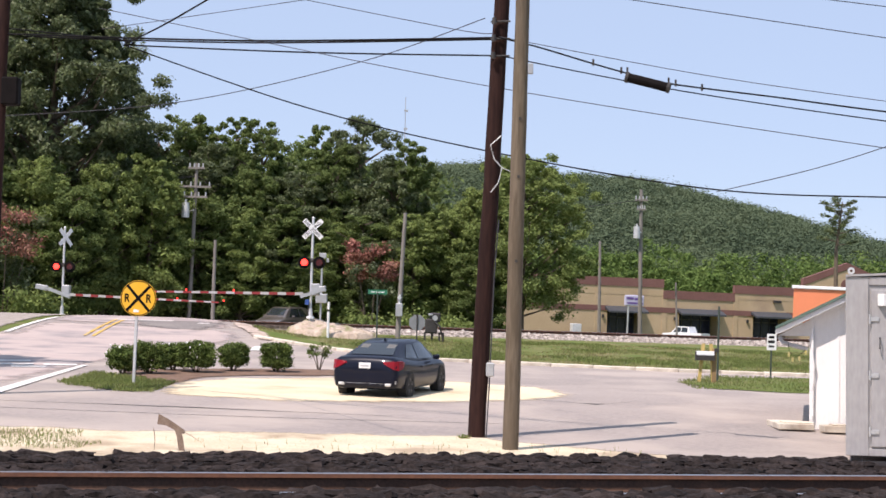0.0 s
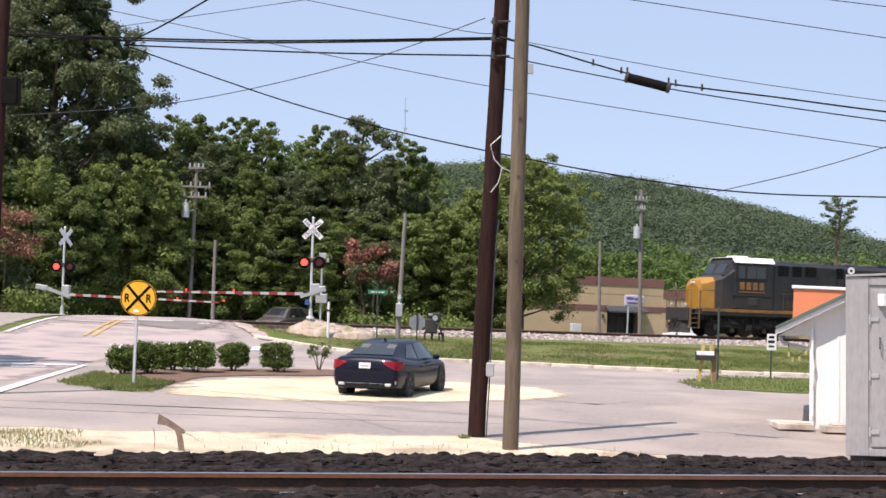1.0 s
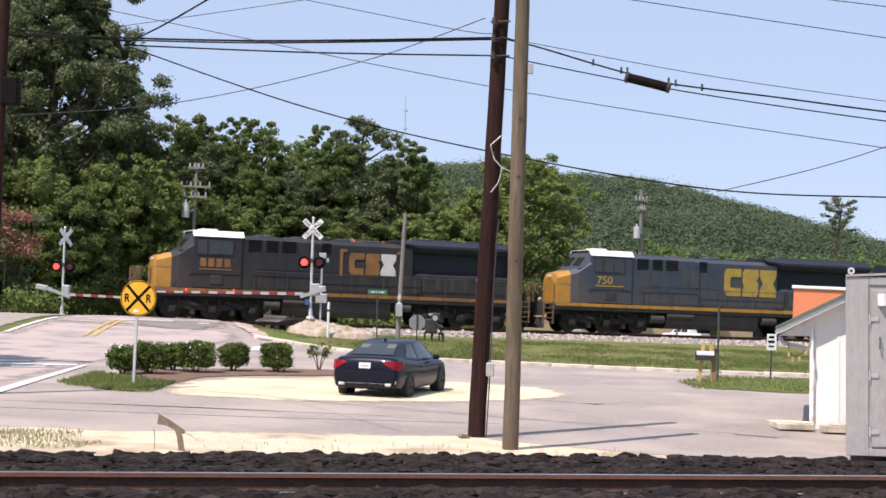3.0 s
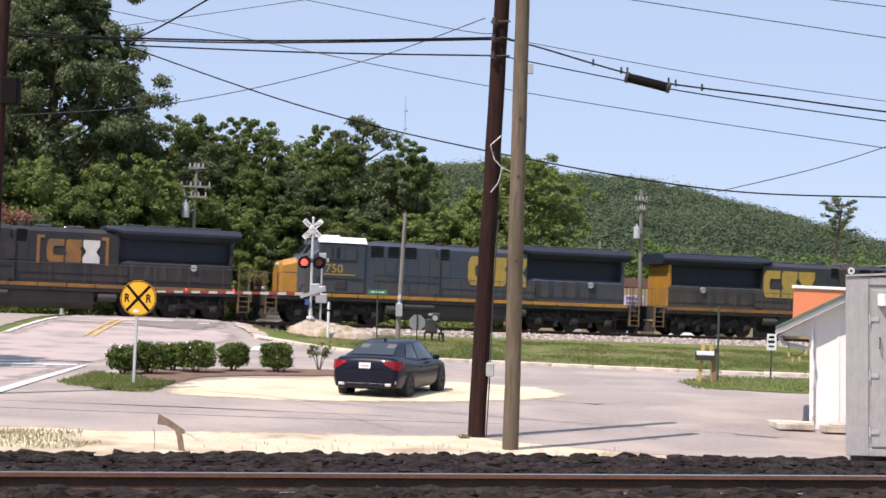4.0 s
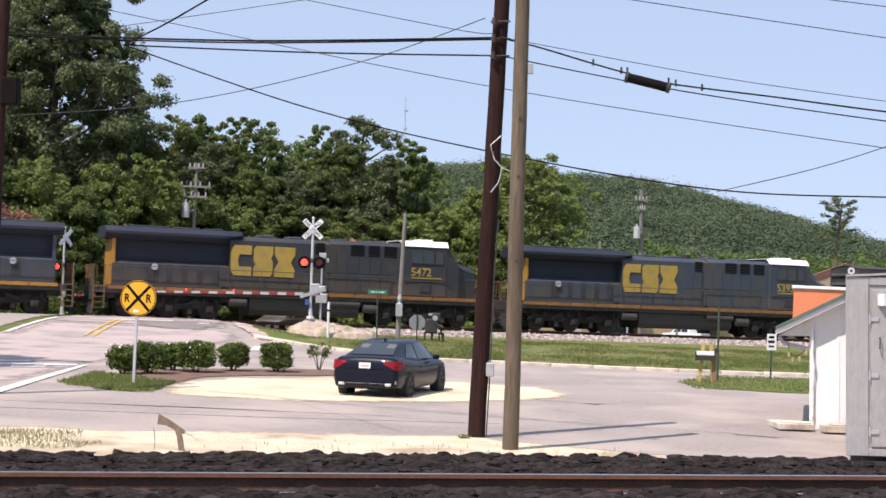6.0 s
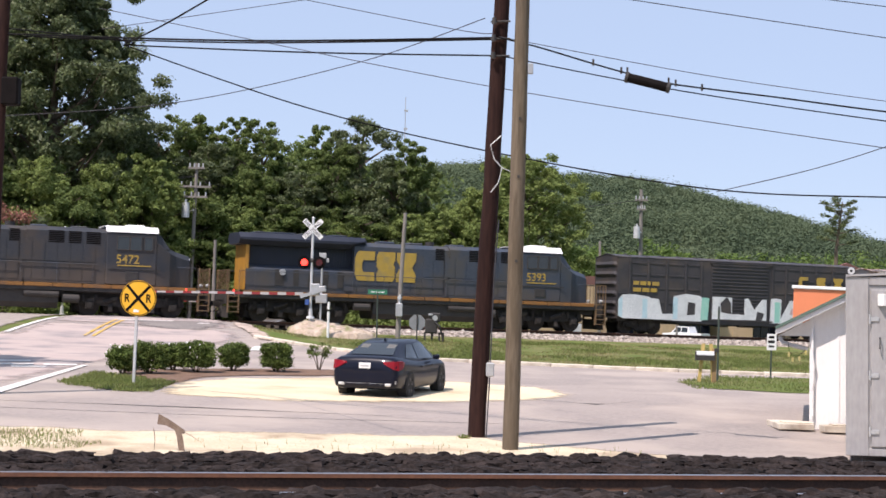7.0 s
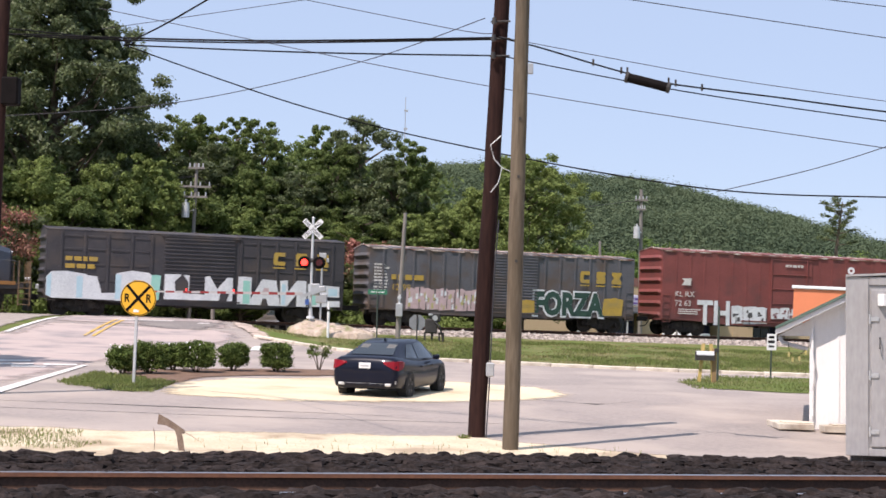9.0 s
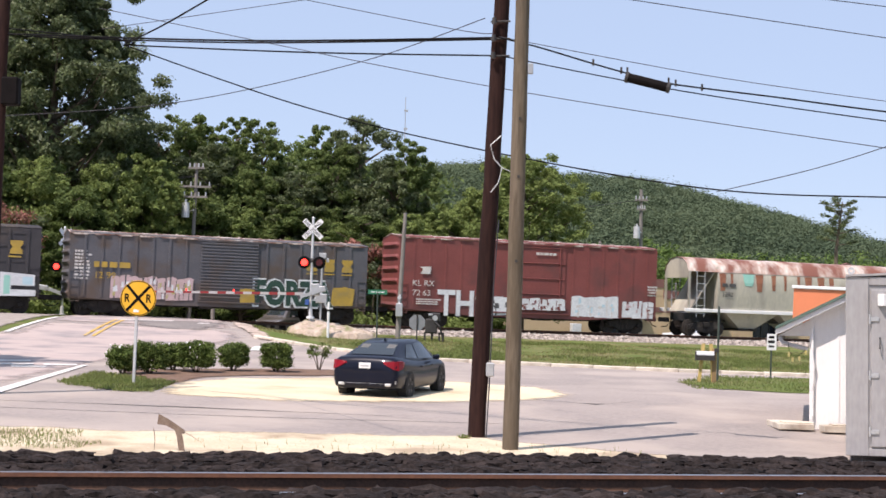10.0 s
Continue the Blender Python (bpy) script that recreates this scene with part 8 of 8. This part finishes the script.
def passenger_car(name, label, m, paint, tall=1.0, suv=False):
    """A car that points along +y, standing on z = 0."""
    e = thing(name, label, "car", m)
    st = [(-2.33, 0.70, 0.46, 0.80), (-2.315, 0.80, 0.36, 0.90), (-2.26, 0.86, 0.30, 1.02), (-2.15, 0.895, 0.27, 1.085), (-1.9, 0.92, 0.24, 1.09), (-1.6, 0.93, 0.23, 1.075), (-1.2, 0.935, 0.21, 1.04), (-0.5, 0.938, 0.20, 0.98), (0.2, 0.938, 0.20, 0.965), (0.8, 0.935, 0.20, 0.955), (1.3, 0.93, 0.22, 0.94), (1.65, 0.915, 0.23, 0.89), (1.95, 0.87, 0.25, 0.82), (2.15, 0.80, 0.28, 0.74), (2.27, 0.68, 0.33, 0.64), (2.31, 0.52, 0.40, 0.55)]
    fine = []
    for i in range(len(st) - 1):
        p0, p1, p2, p3 = (np.array(st[min(max(j, 0), len(st) - 1)]) for j in (i - 1, i, i + 1, i + 2))
        fine += [tuple(0.5 * (2 * p1 + (p2 - p0) * t + (2 * p0 - 5 * p1 + 4 * p2 - p3) * t * t + (3 * p1 - p0 - 3 * p2 + p3) * t ** 3)) for t in (0, 0.33, 0.67)]
    fine.append(st[-1])
    rings = []
    for y, w, z0, z1 in fine:
        z1 *= tall
        h = z1 - z0
        half = [(0.0, z0), (w * 0.80, z0), (w * 0.94, z0 + 0.06 * h), (w * 0.985, z0 + 0.2 * h), (w, z0 + 0.40 * h), (w * 0.995, z0 + 0.55 * h), (w * 0.975, z0 + 0.70 * h), (w * 0.985, z0 + 0.76 * h), (w * 0.955, z0 + 0.86 * h), (w * 0.90, z0 + 0.94 * h), (w * 0.80, z1), (w * 0.4, z1 + 0.018), (0.0, z1 + 0.026)]
        rings.append([(x, y, z) for x, z in half] + [(-x, y, z) for x, z in half[-2:0:-1]])
    bm = bmesh.new()
    loft(bm, rings)
    body = part("body", bm, paint, e, smooth=True)
    # greenhouse: y, base half width, base z, roof half width, roof z
    if suv:
        gh = [(-2.1, 0.80, 1.02, 0.66, 1.08), (-1.85, 0.83, 1.0, 0.60, 1.42), (-1.0, 0.85, 0.98, 0.61, 1.50), (0.0, 0.85, 0.95, 0.61, 1.50), (0.55, 0.84, 0.94, 0.58, 1.44), (1.35, 0.80, 0.93, 0.70, 0.96)]
    else:
        gh = [(-1.90, 0.78, 1.06, 0.70, 1.085), (-0.98, 0.83, 1.02, 0.555, 1.405), (-0.60, 0.835, 0.97, 0.575, 1.455), (-0.05, 0.84, 0.955, 0.585, 1.475), (0.50, 0.835, 0.945, 0.565, 1.42), (1.38, 0.78, 0.93, 0.70, 0.945)]
    gh = [(y, a, b * tall, c, d * tall) for y, a, b, c, d in gh]
    fine = []
    for i in range(len(gh) - 1):
        p0, p1, p2, p3 = (np.array(gh[min(max(j, 0), len(gh) - 1)]) for j in (i - 1, i, i + 1, i + 2))
        fine += [tuple(0.5 * (2 * p1 + (p2 - p0) * t + (2 * p0 - 5 * p1 + 4 * p2 - p3) * t * t + (3 * p1 - p0 - 3 * p2 + p3) * t ** 3)) for t in (0, 0.25, 0.5, 0.75)]
    rear, front = (gh[0][0] + 0.12, gh[1][0] - 0.04), (gh[-1][0] - 0.14, gh[-2][0] + 0.05)
    gh = fine + [gh[-1]]
    sec = lambda g: [(-g[1], g[0], g[2] - 0.04), (g[1], g[0], g[2] - 0.04), (g[1], g[0], g[2]), (g[3] + 0.04, g[0], g[4] - 0.05 * min(1, (g[4] - g[2]) * 4)), (g[3] - 0.06, g[0], g[4]), (-g[3] + 0.06, g[0], g[4]), (-g[3] - 0.04, g[0], g[4] - 0.05 * min(1, (g[4] - g[2]) * 4)), (-g[1], g[0], g[2])]
    bm = bmesh.new()
    loft(bm, [sec(g) for g in gh])
    part("roof", bm, paint, e, smooth=True)
    lerp = lambda a, b, t: a + (b - a) * t
    sec_at = lambda y: [lerp(*(next((p[k], q[k], (y - p[0]) / (q[0] - p[0])) for p, q in zip(gh, gh[1:]) if p[0] <= y <= q[0] + 1e-6))) for k in range(5)]

    def side_pt(y, t, s, out=0.008):
        g = sec_at(y)
        return Vector((s * (lerp(g[1], g[3] + 0.04, t) + out), y, lerp(g[2], g[4] - 0.05, t) + out * 0.4))

    for s in (-1, 1):
        for ya, yb, yc, yd in ((-1.42, -0.50, -0.50, -0.86), (-0.42, 0.88, 0.42, -0.42)):
            bm = bmesh.new()
            n = 6
            lo = [side_pt(lerp(ya, yb, i / n), 0.06, s) for i in range(n + 1)]
            hi = [side_pt(lerp(yd, yc, i / n), 0.93, s) for i in range(n + 1)]
            vs = [[bm.verts.new(p) for p in r] for r in (lo, hi)]
            for i in range(n):
                f = (vs[0][i], vs[0][i + 1], vs[1][i + 1], vs[1][i])
                bm.faces.new(f if s > 0 else f[::-1])
            part("side_window", bm, CAR_GLASS, e)
    for ylo, yhi, nm in ((*rear, "rear_window"), (*front, "windscreen")):
        bm = bmesh.new()
        rows = []
        for i in range(5):
            y = lerp(ylo, yhi, i / 4)
            g = sec_at(y)
            k = g[3] - 0.10
            rows.append([bm.verts.new((x, y + (-0.01 if ylo < 0 else 0.01), g[4] + 0.012)) for x in (-k, -k * 0.5, 0, k * 0.5, k)])
        for a, b in zip(rows, rows[1:]):
            for i in range(4):
                f = (a[i], a[i + 1], b[i + 1], b[i])
                bm.faces.new(f if ylo < 0 else f[::-1])
        win = part(nm, bm, CAR_GLASS, e)
        if ylo < 0 and not suv:
            for x in (-0.36, 0.36):
                # a plate added on the opaque glass stands in for the headrest inside
                bm = bmesh.new()
                g = sec_at(-1.25)
                box(bm, -0.12, 0.12, -0.13, 0.13, -0.01, 0.022, 0.01, pose(x, -1.25, g[4], 21, 0, 0))
                part("headrest", bm, SEAT, win, "dim grey headrest plate laid on the rear glass")
    r = 0.335 * (1.05 if suv else 1)
    for x in (-0.80, 0.80):
        for y in (-1.385, 1.385):
            wheel_part(e, x * 1.05, y, r, 0.22)
            bm = bmesh.new()
            s = 1 if x > 0 else -1
            rod(bm, (s * 0.70, y, r + 0.01), (s * 0.936, y, r + 0.01), r + 0.045, None, 24)
            part("wheel_arch", bm, TYRE, e)
    for s in (-1, 1):
        bm = bmesh.new()
        path = [(0.54, -2.345, 0.93, 0.97, -2.325), (0.66, -2.345, 0.86, 0.99, -2.31), (0.80, -2.325, 0.79, 1.0, -2.275), (0.90, -2.22, 0.76, 1.0, -2.18), (0.945, -2.06, 0.80, 1.0, -2.04), (0.945, -1.88, 0.93, 0.97, -1.88)]
        rings = [[(s * x, y, z0 * tall), (s * (x - 0.01), yt, z1 * tall), (s * (x - 0.10), yt + 0.08, z1 * tall), (s * (x - 0.10), y + 0.10, z0 * tall)] for x, y, z0, z1, yt in path]
        loft(bm, rings if s < 0 else [r[::-1] for r in rings])
        part("tail_light", bm, TAIL, e, "wrap-round red tail light")
        bm = bmesh.new()
        box(bm, min(s * 0.90, s * 1.08), max(s * 0.90, s * 1.08), 0.62, 0.74, 0.93 * tall, 1.06 * tall, 0.03)
        part("mirror", bm, paint, e)
        bm = bmesh.new()
        loft(bm, [[(s * 0.45, 2.30, 0.60 * tall), (s * 0.78, 2.15, 0.64 * tall), (s * 0.76, 2.13, 0.74 * tall), (s * 0.45, 2.27, 0.69 * tall)][::s], [(s * 0.45, 2.2, 0.60 * tall), (s * 0.74, 2.0, 0.64 * tall), (s * 0.72, 2.0, 0.74 * tall), (s * 0.45, 2.1, 0.69 * tall)][::s]])
        part("headlight", bm, LAMP_CLEAR, e)
        for z in (0.78,):
            bm = bmesh.new()
            for y in (-0.35, 0.55):
                box(bm, min(s * 0.935, s * 0.96), max(s * 0.935, s * 0.96), y - 0.1, y + 0.1, z * tall, z * tall + 0.03, 0.008)
            part("door_handle", bm, paint, e)
        bm = bmesh.new()
        box(bm, min(s * 0.55, s * 0.72), max(s * 0.55, s * 0.72), -2.34, -2.22, 0.36, 0.44, 0.02)
        part("exhaust_tip", bm, ALU, e)
    bm = bmesh.new()
    box(bm, -0.16, 0.16, -2.335, -2.28, 0.80, 0.95, 0.008)
    plate = part("number_plate", bm, WHITE, e, "pale number plate")
    bm = bmesh.new()
    box(bm, -0.11, 0.11, -2.34, -2.3355, 0.855, 0.885)
    part("plate_bar", bm, STEEL, plate)
    bm = bmesh.new()
    loft(bm, [[(x, -2.37 + 0.12 * abs(x) ** 2, z) for x in (-0.84, -0.6, 0.6, 0.84)] + [(x, -2.24 + 0.10 * abs(x) ** 2, z) for x in (0.84, 0.6, -0.6, -0.84)] for z in (0.42, 0.49)])
    part("rear_bumper_trim", bm, ALU, e, "silver bumper trim")
    bm = bmesh.new()
    for k in range(5):
        box(bm, -0.24 + k * 0.105, -0.24 + k * 0.105 + 0.06, -2.262, -2.22, 1.01, 1.03)
    part("badge_bars", bm, ALU, e)
    bm = bmesh.new()
    box(bm, -0.4, 0.4, 2.26, 2.33, 0.44 * tall, 0.66 * tall, 0.02)
    part("grille", bm, BLACK, e)
    bm = bmesh.new()
    loft(bm, [[(-0.03, -0.75, 1.45 * tall), (0.03, -0.75, 1.45 * tall), (0.02, -0.60, 1.46 * tall), (-0.02, -0.60, 1.46 * tall)], [(-0.012, -0.80, 1.53 * tall), (0.012, -0.80, 1.53 * tall), (0.012, -0.74, 1.53 * tall), (-0.012, -0.74, 1.53 * tall)]])
    part("antenna_fin", bm, paint, e)
    return e


passenger_car("sedan", "glossy midnight blue sedan parked on sandy gravel", pose(-1.19, 43.25, -0.57, 1.6, 0, -17) @ Matrix.Scale(0.965, 4), CAR_BLUE)
passenger_car("suv", "taupe metallic crossover waiting beyond the crossing", pose(-9.5, 100.5, -0.22, 0, 0, 157), CAR_GREY, 1.12, True)


def pickup(m):
    e = thing("pickup_truck", "white crew-cab pickup truck parked by the tan building", "pickup truck", m)
    bm = bmesh.new()
    loft(bm, [[(-0.95, y, 0.45), (0.95, y, 0.45), (0.97, y, 0.8), (0.93, y, z), (-0.93, y, z), (-0.97, y, 0.8)] for y, z in ((-2.85, 1.1), (-0.9, 1.12), (1.4, 1.1), (2.6, 1.02), (2.8, 0.85))])
    part("body", bm, CAR_WHITE, e)
    bm = bmesh.new()
    loft(bm, [[(-0.9, y, 1.08), (0.9, y, 1.08), (w, y, z), (-w, y, z)] for y, w, z in ((-1.1, 0.78, 1.15), (-0.9, 0.70, 1.85), (0.8, 0.70, 1.88), (1.55, 0.82, 1.12))])
    part("cab", bm, CAR_WHITE, e)
    for s in (-1, 1):
        for a, b, c, d in ((-0.85, 0.05, 0.05, -0.78), (0.15, 1.2, 0.75, 0.15)):
            bm = bmesh.new()
            f = [bm.verts.new(p) for p in ((s * 0.90, a, 1.18), (s * 0.90, b, 1.18), (s * 0.745, c, 1.76), (s * 0.745, d, 1.76))]
            bm.faces.new(f if s > 0 else f[::-1])
            part("side_window", bm, CAR_GLASS, e)
    for x in (-0.85, 0.85):
        for y in (-1.8, 1.85):
            wheel_part(e, x, y, 0.39, 0.25)
    return e


pickup(pose(29.6, 200, -1.55, 0, 0, 48))


# ---- movement ----
def motions():
    for ob, start in TRAIN:
        turn = 180 if ob.get("turned") else 0
        walk(ob, [(t, TRACK @ pose(start - SPEED * t, 0, 0, 0, 0, turn)) for t in range(11)])
    for ob, x, r in WHEELS:
        way = 1 if ob.parent.get("turned") else -1
        walk(ob, [(k / FPS, pose(x, 0, r, 0, math.degrees(way * SPEED * k / FPS / r), 0)) for k in range(10 * FPS + 1)])


motions()
